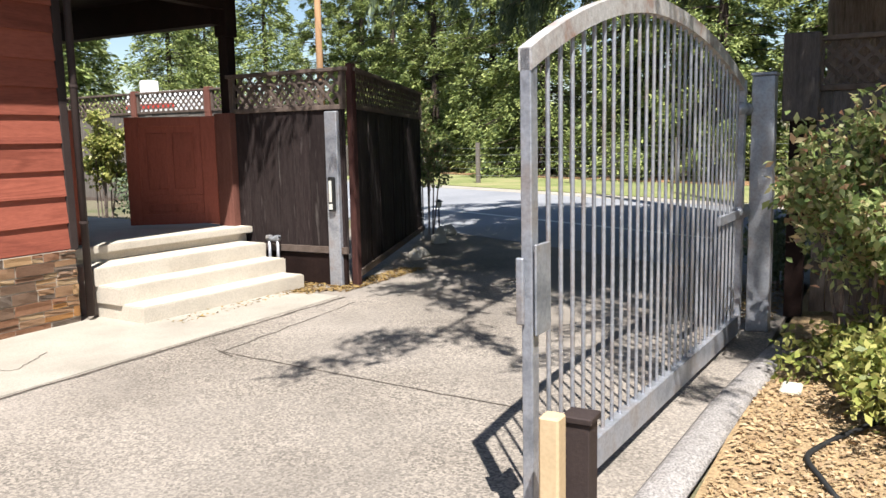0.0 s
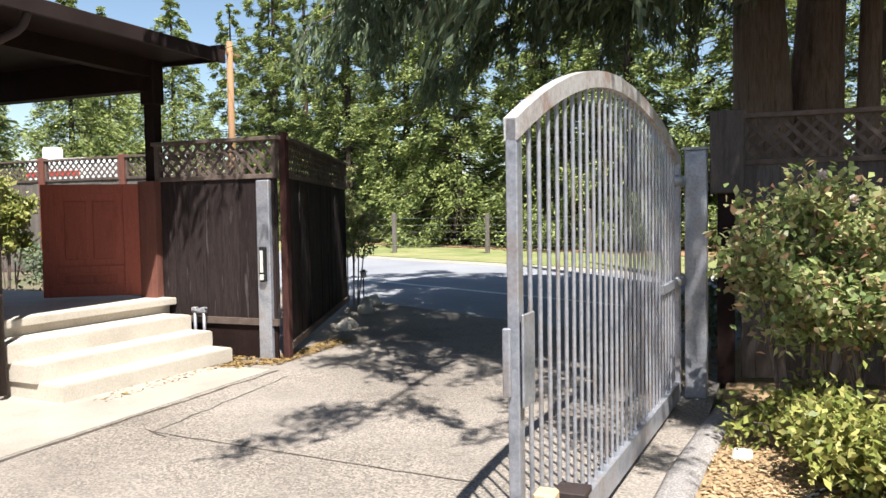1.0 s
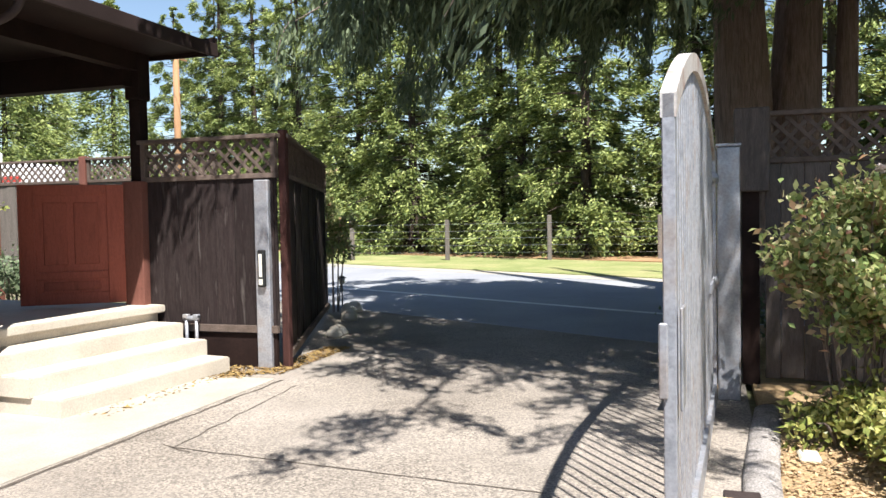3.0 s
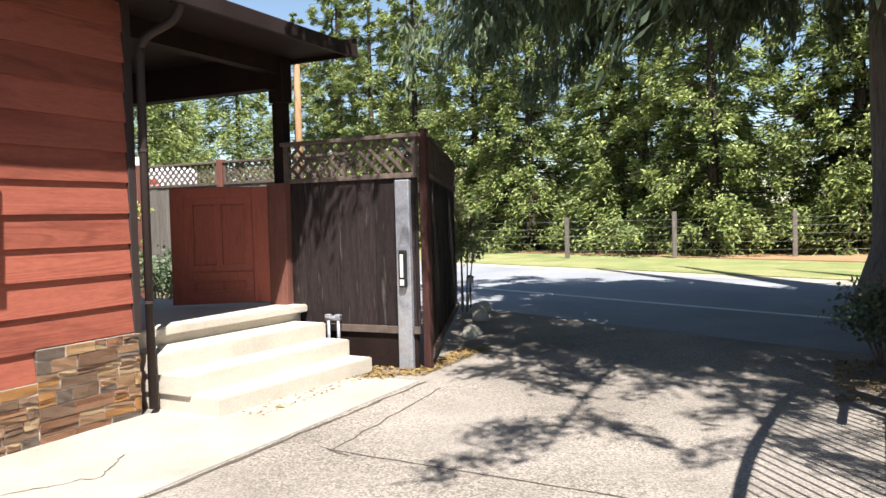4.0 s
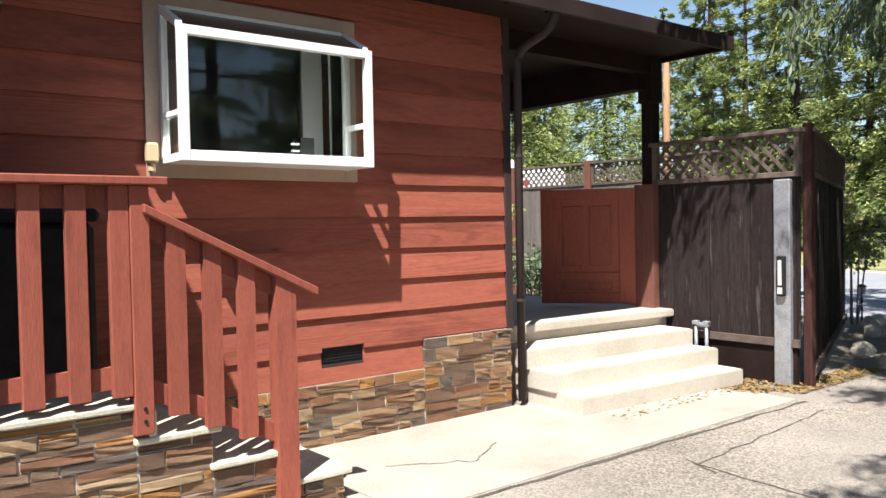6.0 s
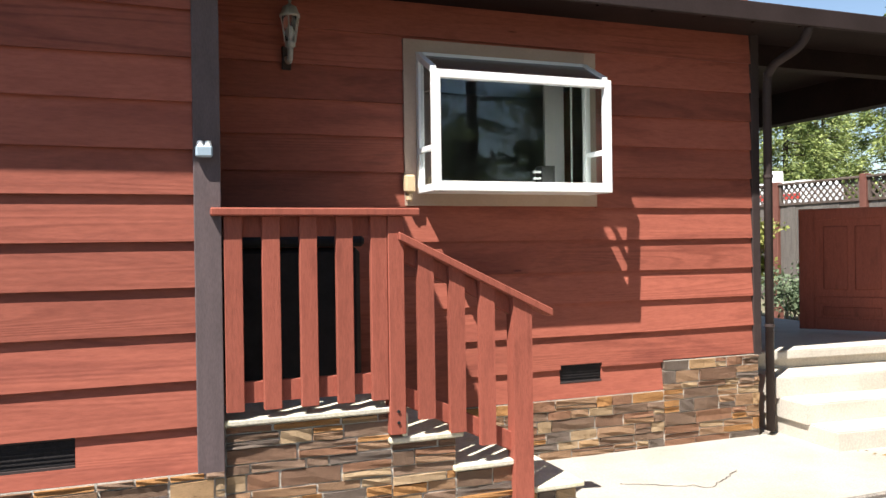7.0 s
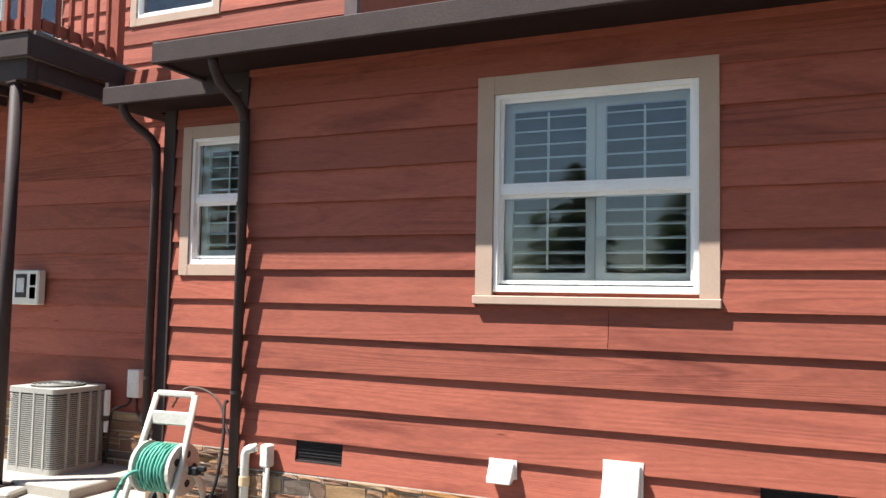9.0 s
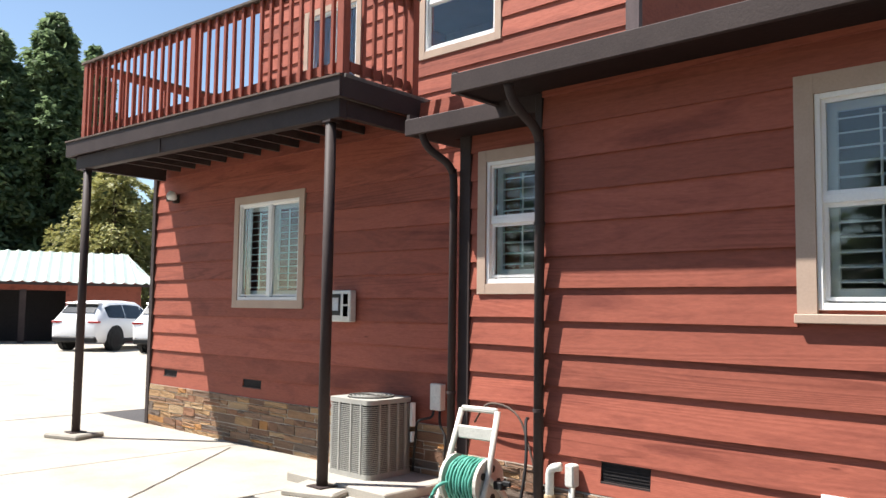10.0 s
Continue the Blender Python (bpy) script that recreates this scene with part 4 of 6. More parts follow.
# black block puts the recess's deep shade behind the balusters into colour
recess_shade = thing("recess_shade_block", (0.48, 0.65, 0.725), "black block added for the deep shade of the entry recess", "storage bin")
part("body", boxes((0.11, 0.9, 0.4, 0.98, 0.725, 1.58), bevel=0.03), BLACK, recess_shade)
part("lid", boxes((0.09, 0.92, 0.38, 1.0, 1.583, 1.65), bevel=0.02), BLACK, recess_shade)

# wall lamp
lamp = thing("wall_lamp", (0.6, 1.05, 2.75), "verdigris grey coach lantern on the shaded wall", "wall lamp")
LAMPM = mat("aged lamp metal", [(0.36, 0.345, 0.31), (0.5, 0.48, 0.43)], 0.5, 12, (1, 1, 1), 90, 0.2, 0.3, metal=0.3)
part("back_plate", boxes((0.56, 0.64, 1.035, 1.06, 2.58, 2.78), bevel=0.008), BROWN, lamp)
lx, ly = 0.6, 0.86
bm = bmesh.new()
tube(bm, bend([(0.6, 1.05, 2.68), (0.6, 0.95, 2.62), (lx, ly, 2.64), (lx, ly, 2.73)], 0.06), 0.024, 10)
part("arm", bm, LAMPM, lamp, smooth=True)
bm = bmesh.new()
tube(bm, [(lx, ly, z) for z in (2.72, 2.74, 2.76, 2.775)], [0.02, 0.045, 0.04, 0.05], 14)
part("gallery", bm, LAMPM, lamp, smooth=True)
for k in range(6):
    a = k * math.pi / 3 + 0.2
    bm = bmesh.new()
    tube(bm, [(lx + 0.045 * math.cos(a), ly + 0.045 * math.sin(a), 2.775), (lx + 0.078 * math.cos(a), ly + 0.078 * math.sin(a), 2.98)], 0.006, 6)
    part("rib", bm, LAMPM, lamp)
bm = bmesh.new()
tube(bm, [(lx, ly, 2.778), (lx, ly, 2.975)], [0.042, 0.072], 14)
part("glass_shade", bm, GLASS, lamp, smooth=True)
bm = bmesh.new()
tube(bm, [(lx, ly, z) for z in (2.78, 2.8, 2.86, 2.9)], [0.012, 0.014, 0.028, 0.01], 10)
part("bulb", bm, WHITE, lamp, smooth=True)
bm = bmesh.new()
tube(bm, [(lx, ly, z) for z in (2.98, 2.995, 3.03, 3.06, 3.075, 3.09, 3.11, 3.13)], [0.086, 0.084, 0.066, 0.058, 0.026, 0.008, 0.014, 0.004], 16)
part("roof_cap", bm, LAMPM, lamp, smooth=True)

lamp.matrix_basis = pose(0.6, 1.05, 2.85) @ Matrix.Scale(0.76, 4)

# sensor on the corner board, hose bib pipes, dryer hoods
sens = thing("motion_detector", (0.0, -0.05, 2.05), "small blue grey detector on the corner board", "detector")
part("casing", boxes((-0.045, 0.035, -0.085, -0.041, 2.03, 2.085), bevel=0.008), mat("blue grey plastic", [(0.3, 0.38, 0.45), (0.36, 0.44, 0.5)], 0.4, 4, (1, 1, 1), 60, 0.02, 0.1), sens)
for x in (-0.022, 0.014):
    bm = bmesh.new()
    tube(bm, [(x, -0.06, 2.08), (x, -0.06, 2.11)], [0.02, 0.014], 10)
    part("eye", bm, WHITE, sens)


def hood(x0, x1, z0, z1, deep):
    t = thing("dryer_hood", ((x0 + x1) / 2, -0.03, z0), "white plastic vent hood on the red siding", "vent hood", "vent hoods")
    bm = bmesh.new()
    prism(bm, [(-0.03, z0 + 0.02), (-0.03, z1), (-0.03 - deep * 0.35, z1), (-0.03 - deep, z0 + 0.03), (-0.03 - deep, z0)], "x", x0, x1)
    bmesh.ops.bevel(bm, geom=bm.edges[:], offset=0.006, segments=1, affect="EDGES")
    part("cover", bm, WHITE, t)
    part("flange", boxes((x0 - 0.012, x1 + 0.012, -0.034, -0.026, z0 + 0.02, z1 + 0.012)), WHITE, t)


hood(-2.465, -2.315, 0.59, 0.71, 0.085)
hood(-1.78, -1.58, 0.53, 0.765, 0.13)

pip = thing("drain_pipes", (-4.15, -0.07, 0.0), "white capped drain pipes rising by the wall", "pipe")
PIPEW = mat("off white pipe", [(0.6, 0.58, 0.53), (0.68, 0.66, 0.6)], 0.45, 5, (1, 1, 1), 60, 0.05, 0.2)
bm = bmesh.new()
tube(bm, bend([(-4.23, -0.07, 0.0), (-4.23, -0.07, 0.62), (-4.14, -0.07, 0.64)], 0.05), 0.03, 12)
part("elbow_pipe", bm, PIPEW, pip, smooth=True)
bm = bmesh.new()
tube(bm, [(-4.05, -0.07, 0.0), (-4.05, -0.07, 0.66)], 0.022, 12)
part("upright_pipe", bm, PIPEW, pip, smooth=True)
part("box_cap", boxes((-4.085, -4.015, -0.11, -0.03, 0.52, 0.67), bevel=0.01), PIPEW, pip)
bm = bmesh.new()
tube(bm, [(-4.23, -0.07, 0.38), (-4.23, -0.07, 0.44)], 0.038, 12)
part("coupling", bm, TAN, pip)

# ---- porch steps, fence, red gate ----
def rotated(pts, about, deg):
    a = radians(deg)
    return [(about[0] + (x - about[0]) * math.cos(a) - (y - about[1]) * math.sin(a), about[1] + (x - about[0]) * math.sin(a) + (y - about[1]) * math.cos(a)) for x, y in pts]


steps = thing("porch_steps", (5.5, 0.7, 0.0), "cream cast concrete steps up to the porch", "steps", kind="structure")
SKEW = -4.5
for k, (y0, z, x1) in enumerate(((0.39, 0.155, 6.56), (0.69, 0.31, 6.62), (1.0, 0.465, 6.66))):
    bm = bmesh.new()
    o = rotated([(4.52, y0), (x1, y0), (x1, 2.1), (4.52, 2.1)], (4.52, y0), SKEW)
    prism(bm, o, "z", 0.0 if k == 0 else z - 0.16, z)
    bmesh.ops.bevel(bm, geom=[e for e in bm.edges if e.verts[0].co.z > z - 0.01 and e.verts[1].co.z > z - 0.01], offset=0.01, segments=2, affect="EDGES")
    part("step", bm, STEPCON, steps)
bm = bmesh.new()
prism(bm, rotated([(4.5, 1.36), (6.85, 1.36), (6.85, 5.5), (4.5, 5.5)], (4.5, 1.36), SKEW), "z", 0.545, 0.625)
bmesh.ops.bevel(bm, geom=bm.edges[:], offset=0.012, segments=2, affect="EDGES")
part("porch_slab", bm, STEPCON, steps)
bm = bmesh.new()
prism(bm, rotated([(4.52, 1.42), (6.8, 1.42), (6.8, 5.5), (4.52, 5.5)], (4.52, 1.42), SKEW), "z", 0.0, 0.545)
part("porch_base", bm, STEPCON, steps)

ppost = thing("porch_post", (6.9, 1.5, 0.6), "dark brown carved porch post and beam", "post", kind="structure")
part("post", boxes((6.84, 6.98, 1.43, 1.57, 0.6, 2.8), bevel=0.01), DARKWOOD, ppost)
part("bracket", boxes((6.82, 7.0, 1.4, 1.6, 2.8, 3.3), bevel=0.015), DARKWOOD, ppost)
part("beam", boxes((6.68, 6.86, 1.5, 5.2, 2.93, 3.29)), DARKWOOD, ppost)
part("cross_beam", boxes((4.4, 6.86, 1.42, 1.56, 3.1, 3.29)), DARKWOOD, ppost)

rg = thing("garden_door", (6.75, 1.62, 0.63), "red panelled wooden garden door standing open", "door")
RD = Matrix.Translation((6.72, 1.62, 0.0)) @ Matrix.Rotation(radians(126), 4, "Z")


def rd(bm):
    bmesh.ops.transform(bm, matrix=RD, verts=bm.verts)
    return bm


part("leaf", rd(boxes((-0.03, 0.965, -0.015, 0.015, 0.67, 1.88))), RAILRED, rg)
part("frame", rd(boxes((-0.04, 0.13, -0.03, 0.03, 0.66, 1.9), (0.82, 0.97, -0.03, 0.03, 0.66, 1.9), (0.13, 0.82, -0.03, 0.03, 1.79, 1.9), (0.13, 0.82, -0.03, 0.03, 0.66, 0.78), (0.13, 0.82, -0.03, 0.03, 0.92, 1.0), bevel=0.006)), RAILRED, rg)
for a, b in ((0.2, 0.46), (0.5, 0.75)):
    part("panel", rd(boxes((a, b, -0.024, 0.024, 1.06, 1.73), bevel=0.02)), RAILRED, rg)
part("lower_panel", rd(boxes((0.2, 0.75, -0.024, 0.024, 0.8, 0.9), bevel=0.012)), RAILRED, rg)
jamb = thing("door_jamb", (6.78, 1.55, 0.62), "red painted door posts at the porch", "door post")
# browner red than the door puts tree shade into this post's colour
part("hinge_post", boxes((6.74, 6.86, 1.36, 1.6, 0.62, 1.93), bevel=0.006), POSTRED, jamb)
part("latch_post", boxes((4.78, 4.86, 1.56, 1.66, 0.62, 1.92), bevel=0.005), RAILRED, jamb)


def lattice(parent, a, b, z0, z1, step=0.105, slat=0.032, mat_=LATTICE):
    """Diagonal crossed slats that fill the upright panel between two plan points."""
    a, b = Vector((*a, 0)), Vector((*b, 0))
    d = (b - a).normalized()
    nrm = Vector((-d.y, d.x, 0))
    L, H = (b - a).length, z1 - z0
    for sgn, off in ((1, 0.006), (-1, -0.006)):
        s = -H
        while s < L:
            u0, u1 = s, s + H
            v0, v1 = (z0, z1) if sgn > 0 else (z1, z0)
            if u0 < 0:
                v0 += (v1 - v0) * (-u0) / H
                u0 = 0
            if u1 > L:
                v1 -= (v1 - v0) * (u1 - L) / (u1 - u0)
                u1 = L
            if u1 - u0 > 0.03:
                p, q = a + d * u0 + Vector((0, 0, v0)), a + d * u1 + Vector((0, 0, v1))
                w = (q - p).normalized()
                side = w.cross(nrm) * slat / 2
                bm = bmesh.new()
                vs = [bm.verts.new(c + e + nrm * (off + t)) for t in (-0.005, 0.005) for c, e in ((p, -side), (q, -side), (q, side), (p, side))]
                for f in ((0, 1, 2, 3), (7, 6, 5, 4), (0, 4, 5, 1), (1, 5, 6, 2), (2, 6, 7, 3), (3, 7, 4, 0)):
                    bm.faces.new([vs[j] for j in f])
                part("lattice_slat", bm, mat_, parent)
            s += step * 1.35


def fence(name, a, b, z0, zmid, ztop, label, board=0.145, material=OLDWOOD, group="", seed=1, cap=0.05, battens=False):
    """Board fence with a lattice top, running between two plan points."""
    rng = random.Random(seed)
    t = thing(name, (*a, z0), label, "fence", group)
    av, bv = Vector((*a, 0)), Vector((*b, 0))
    d = (bv - av).normalized()
    turn = Matrix.Translation(av) @ Matrix.Rotation(math.atan2(d.y, d.x), 4, "Z")
    L = (bv - av).length

    def put(bm):
        bmesh.ops.transform(bm, matrix=turn, verts=bm.verts)
        return bm
    x = 0.0
    while x < L - 0.02:
        w = min(board * rng.uniform(0.92, 1.08), L - x)
        o = rng.uniform(-0.005, 0.006)
        part("board", put(boxes((x + 0.002, x + w - 0.003, -0.012 + o, 0.010 + o, z0 + rng.uniform(-0.012, 0.012), zmid), bevel=0.003)), material, t)
        if battens and rng.random() < 0.5:
            part("batten", put(boxes((x - 0.02, x + 0.02, 0.016, 0.032, z0, zmid))), material, t)
        x += w
    part("bottom_rail", put(boxes((0, L, -0.05, -0.014, z0 + 0.0, z0 + 0.07))), LATTICE, t)
    part("middle_rail", put(boxes((0, L, -0.032, 0.034, zmid, zmid + 0.05), bevel=0.004)), LATTICE, t)
    part("cap_rail", put(boxes((-0.03, L + 0.03, -0.055, 0.055, ztop - 0.04, ztop), bevel=0.005)), LATTICE, t)
    part("side_trim", put(boxes((0, 0.05, -0.03, 0.03, zmid + 0.05, ztop - 0.04))), LATTICE, t)
    part("side_trim", put(boxes((L - 0.05, L, -0.03, 0.03, zmid + 0.05, ztop - 0.04))), LATTICE, t)
    e0, e1 = av + d * 0.05, av + d * (L - 0.05)
    lattice(t, (e0.x, e0.y), (e1.x, e1.y), zmid + 0.05, ztop - 0.04)
    return t


fence("lattice_fence", (6.85, 1.42), (6.85, -0.18), 0.36, 1.92, 2.36, "dark weathered board fence with lattice top", seed=2, board=0.22)
fence("lattice_fence", (6.93, -0.22), (11.35, 1.52), 0.1, 1.92, 2.36, "dark weathered board fence facing the driveway", seed=3, battens=True)
fence("lattice_fence", (7.12, -9.5), (7.12, -4.75), 0.05, 1.9, 2.34, "dark weathered board fence with lattice top behind roses", seed=4, board=0.2, material=ROUGHGREY)
for a, b, k in ((6.25, 3.6, 5), (8.3, 6.4, 6), (13.2, 8.45, 7)):
    fence("lattice_fence", (11.5, a), (11.5, b), 0.45, 2.24, 2.68, "silvered board fence with lattice top beyond the porch", seed=k, material=GREYWOOD, board=0.2)
for y in (6.325, 8.375):
    solo("fence_post", boxes((11.43, 11.57, y - 0.07, y + 0.07, 0, 2.71), bevel=0.01), POSTRED, "brown red wooden fence post between lattice panels", "post")
solo("fence_post", boxes((6.88, 6.96, -0.26, -0.18, 0, 2.4), bevel=0.008), OLDRED, "red brown weathered corner post of the lattice fence", "post")
solo("kick_board", boxes((6.83, 6.87, -0.15, 1.42, 0.0, 0.35)), DARKWOOD, "dark board closing the gap under the fence", "board")
gp = thing("gate_post", (7.0, 0.0, 0.0), "grey painted square steel gate post by the fence", "post")
part("post", boxes((6.78, 6.93, -0.11, 0.05, 0, 1.9), bevel=0.01), GALV, gp)
kp = part("keypad", boxes((6.735, 6.78, -0.08, 0.0, 0.83, 1.2), bevel=0.01), BLACK, gp, "black keypad box")
part("key_plate", boxes((6.73, 6.737, -0.055, -0.02, 0.93, 1.16)), PIPEW, kp)
part("key_light", boxes((6.73, 6.737, -0.06, -0.015, 0.85, 0.91)), PIPEW, kp)
hb = thing("water_standpipe", (6.72, 0.92, 0.15), "grey metal standpipe pair beside the steps", "pipe")
for y in (0.73, 0.85):
    bm = bmesh.new()
    tube(bm, [(6.74, y, 0.0), (6.74, y, 0.5)], 0.018, 10)
    part("riser", bm, GALV, hb, smooth=True)
bm = bmesh.new()
tube(bm, [(6.74, 0.70, 0.5), (6.74, 0.88, 0.5)], 0.026, 10)
part("crossbar", bm, GALV, hb, smooth=True)
for y in (0.73, 0.85):
    part("valve", boxes((6.71, 6.77, y - 0.03, y + 0.03, 0.5, 0.54), bevel=0.006), GALV, hb)
bm = bmesh.new()
tube(bm, bend([(6.6, 1.12, 0.3), (6.6, 1.12, 0.44), (6.68, 1.16, 0.45)], 0.03), 0.015, 8)
solo("short_pipe", bm, PIPEW, "short bent white pipe at the steps", "pipe", smooth=True)

# ---- drive gate ----
gate = thing("drive_gate", (6.25, -4.33, 0.1), "grey arched steel bar gate standing open", "gate")
GA, GB = Vector((2.37, -4.148, 0)), Vector((6.2, -4.31, 0))
gd = (GB - GA).normalized()
GM = Matrix.Translation(GA) @ Matrix.Rotation(math.atan2(gd.y, gd.x), 4, "Z")
GL = (GB - GA).length


def gput(bm):
    bmesh.ops.transform(bm, matrix=GM, verts=bm.verts)
    return bm


def arch(u):
    m = 1.75
    return 2.24 - (2.24 - 1.86) * ((u - m) / m) ** 2 if u < m else 2.24 - (2.24 - 1.93) * ((u - m) / (GL - m)) ** 2


part("latch_stile", gput(boxes((0, 0.06, -0.022, 0.022, 0.08, 1.87), bevel=0.004)), GALV, gate)
part("hinge_stile", gput(boxes((GL - 0.07, GL, -0.03, 0.03, 0.08, 1.96), bevel=0.004)), GALV, gate)
bm = bmesh.new()
rows = []
for k in range(41):
    u = GL * k / 40
    z = arch(u)
    rows.append([bm.verts.new(p) for p in ((u, -0.026, z - 0.07), (u, 0.026, z - 0.07), (u, 0.026, z + 0.01), (u, -0.026, z + 0.01))])
for p, q in zip(rows, rows[1:]):
    for j in range(4):
        bm.faces.new((p[j], p[(j + 1) % 4], q[(j + 1) % 4], q[j]))
bm.faces.new(rows[0])
bm.faces.new(rows[-1][::-1])
part("arched_top_rail", gput(bm), RUST, gate, "pale rust-stained arched top rail")
bm = boxes((0.075, GL - 0.07, -0.03, 0.03, 0.08, 0.225), bevel=0.004)
for v in bm.verts:
    v.co.z -= 0.05 * v.co.x / GL
part("bottom_rail", gput(bm), GALV, gate)
NB = 29
for k in range(NB):
    u = 0.075 + (GL - 0.145) * (k + 1) / (NB + 1)
    bm = bmesh.new()
    tube(bm, [(u, 0, 0.16), (u, 0, arch(u) - 0.065)], 0.0095, 6, cap=False)
    part("bar", gput(bm), GALV, gate, smooth=True)
part("hinge_plate", gput(boxes((GL - 0.75, GL + 0.02, -0.022, 0.022, 0.93, 0.99))), GALV, gate)
for z in (0.96, 1.75):
    bm = bmesh.new()
    tube(bm, [(GL - 0.12, 0.0, z), (GL + 0.22, 0.0, z)], 0.05, 12)
    part("hinge_barrel", gput(bm), GALV, gate, smooth=True)
part("latch_plate", gput(boxes((-0.005, 0.125, -0.042, -0.032, 0.83, 1.17), bevel=0.004)), GALV, gate, "pale steel latch plate")
part("latch_box", gput(boxes((-0.022, -0.001, 0.005, 0.035, 0.87, 1.12), bevel=0.005)), GALV, gate)
hp = thing("gate_post", (6.42, -4.43, 0), "blue grey painted square gate hinge post", "post")
part("post", boxes((6.36, 6.52, -4.52, -4.35, 0, 2.0), bevel=0.008), GALV, hp)
part("cap", boxes((6.35, 6.53, -4.53, -4.34, 2.0, 2.025), bevel=0.006), GALV, hp)
col = thing("fence_column", (7.1, -4.63, 0), "brown boxed wooden column at the fence end", "column")
part("casing", boxes((6.98, 7.22, -4.78, -4.5, 1.66, 2.37), bevel=0.01), ROUGHGREY, col)
part("core", boxes((7.04, 7.18, -4.7, -4.56, 0, 1.66)), DARKWOOD, col)
op = thing("gate_operator_stop", (2.3, -4.36, 0), "tan box on a dark capped post at the gate", "gate stop")
part("post", boxes((2.29, 2.385, -4.415, -4.32, 0, 0.55), bevel=0.005), BROWN, op)
part("cap", boxes((2.28, 2.395, -4.425, -4.31, 0.55, 0.575), bevel=0.004), BROWN, op)
part("housing", boxes((2.17, 2.25, -4.345, -4.27, 0.26, 0.6), bevel=0.008), TAN, op)
part("bracket", boxes((2.17, 2.3, -4.33, -4.25, 0.2, 0.26)), GALV, op)

# ---- trees ----
def trunk_mesh(x, y, z, top, r, seed, lean=(0, 0), sides=18):
    rng = random.Random(seed)
    bm = bmesh.new()
    n = 16
    rings = []
    for k in range(n + 1):
        f = k / n
        cz = z - 0.2 + (top - z + 0.2) * f
        rad = r * (1 - 0.86 * f) + r * 0.5 * math.exp(-(cz - z) * 2.2)
        rings.append([bm.verts.new((x + lean[0] * f + math.cos(a) * rad * (1 + 0.13 * noise.noise((math.cos(a) * 2.4, math.sin(a) * 2.4, cz * 0.4 + seed))),
                                    y + lean[1] * f + math.sin(a) * rad * (1 + 0.13 * noise.noise((math.cos(a) * 2.4, math.sin(a) * 2.4, cz * 0.4 + seed + 9))), cz))
                      for a in [2 * math.pi * j / sides for j in range(sides)]])
    for p, q in zip(rings, rings[1:]):
        for j in range(sides):
            bm.faces.new((p[j], p[(j + 1) % sides], q[(j + 1) % sides], q[j]))
    bm.faces.new(rings[-1])
    return bm


def conifer(name, at, height, radius, clear, limbs, per_limb, leaf, label, material=REDWOOD_LEAF, seed=1, trunk=0.25, droop=0.15, full=0.75, group="", hang=0.0, skirt=1.0, taper=0.62, wide=0.24, clumps=2.6, tightness=1.0, ragged=0.45, low=1.0, puff=0.0):
    """A trunk, limbs in whorls and a crown of flat sprays that leaves gaps between the limbs."""
    rng = np.random.default_rng(seed)
    x, y, z = at
    t = thing(name, at, label, "tree", group)
    part("trunk", trunk_mesh(x, y, z, z + height * 0.97, trunk, seed), DARKBARK, t, smooth=True)
    bm = bmesh.new()
    C, W, S, Ln, Wd = [], [], [], [], []
    for k in range(limbs):
        f = ((k + rng.random()) / limbs) ** low
        zz = z + clear + (height - clear) * f
        prof = max(0.06, (1 - f) ** taper) * (skirt + (1 - skirt) * min(1, f * 4))
        ln = radius * prof * rng.uniform(0.65, 1.12)
        az = k * 2.39996 + rng.uniform(-0.4, 0.4)
        d = np.array([math.cos(az), math.sin(az), 0])
        rise = rng.uniform(-0.05, 0.3)
        ts = np.linspace(0, 1, 5)
        line = [np.array([x, y, zz]) + d * ln * s + np.array([0, 0, ln * (rise * s - (rise + droop) * s * s)]) for s in ts]
        tube(bm, [tuple(p) for p in line], [max(0.012, 0.045 * ln / 3 * (1 - 0.8 * s)) for s in ts], 5, cap=False)
        m = int(per_limb * (0.35 + prof))
        nc = max(3, int(ln * clumps))
        cs = rng.random(nc) ** full
        cl = rng.normal(0, 1, nc) * wide * ln * (1.05 - 0.55 * cs)
        pick = rng.integers(0, nc, m)
        tight = (0.06 + 0.09 * ln) * tightness
        s = np.clip(cs[pick] + rng.normal(0, tight / max(ln, 0.3), m), 0.02, 1.1)
        lat = cl[pick] + rng.normal(0, tight, m)
        p = np.array([x, y, zz]) + d * (ln * s)[:, None] + np.array([-d[1], d[0], 0]) * lat[:, None]
        p[:, 2] += ln * (rise * s - (rise + droop) * s * s) - np.abs(lat) * 0.25 + rng.normal(0, 0.035, m) * ln - hang * rng.random(m) ** 1.5 * ln * 0.3
        if puff:
            p[:, 2] += puff * ((rng.normal(0, 0.13, nc) * ln)[pick] + rng.normal(0, tight * 0.7, m))
        w = d * 0.8 + np.array([-d[1], d[0], 0]) * (np.sign(lat) * 0.6)[:, None] + rng.normal(0, 0.35, (m, 3)) + np.array([0, 0, -0.25 - hang * 1.6])
        w = unit(w)
        n = unit(np.array([0, 0, 1.0]) + rng.normal(0, ragged, (m, 3)))
        C.append(p), W.append(w), S.append(unit(np.cross(n, w)))
        Ln.append(leaf * rng.uniform(0.6, 1.4, m)), Wd.append(leaf * rng.uniform(0.22, 0.5, m))
    tagged(part("limb_work", bm, DARKBARK, t), kind="stuff")
    me = leaves_mesh("crown", np.concatenate(C), np.concatenate(W), np.concatenate(S), np.concatenate(Ln), np.concatenate(Wd), material)
    under(new("crown", me), t)
    return t


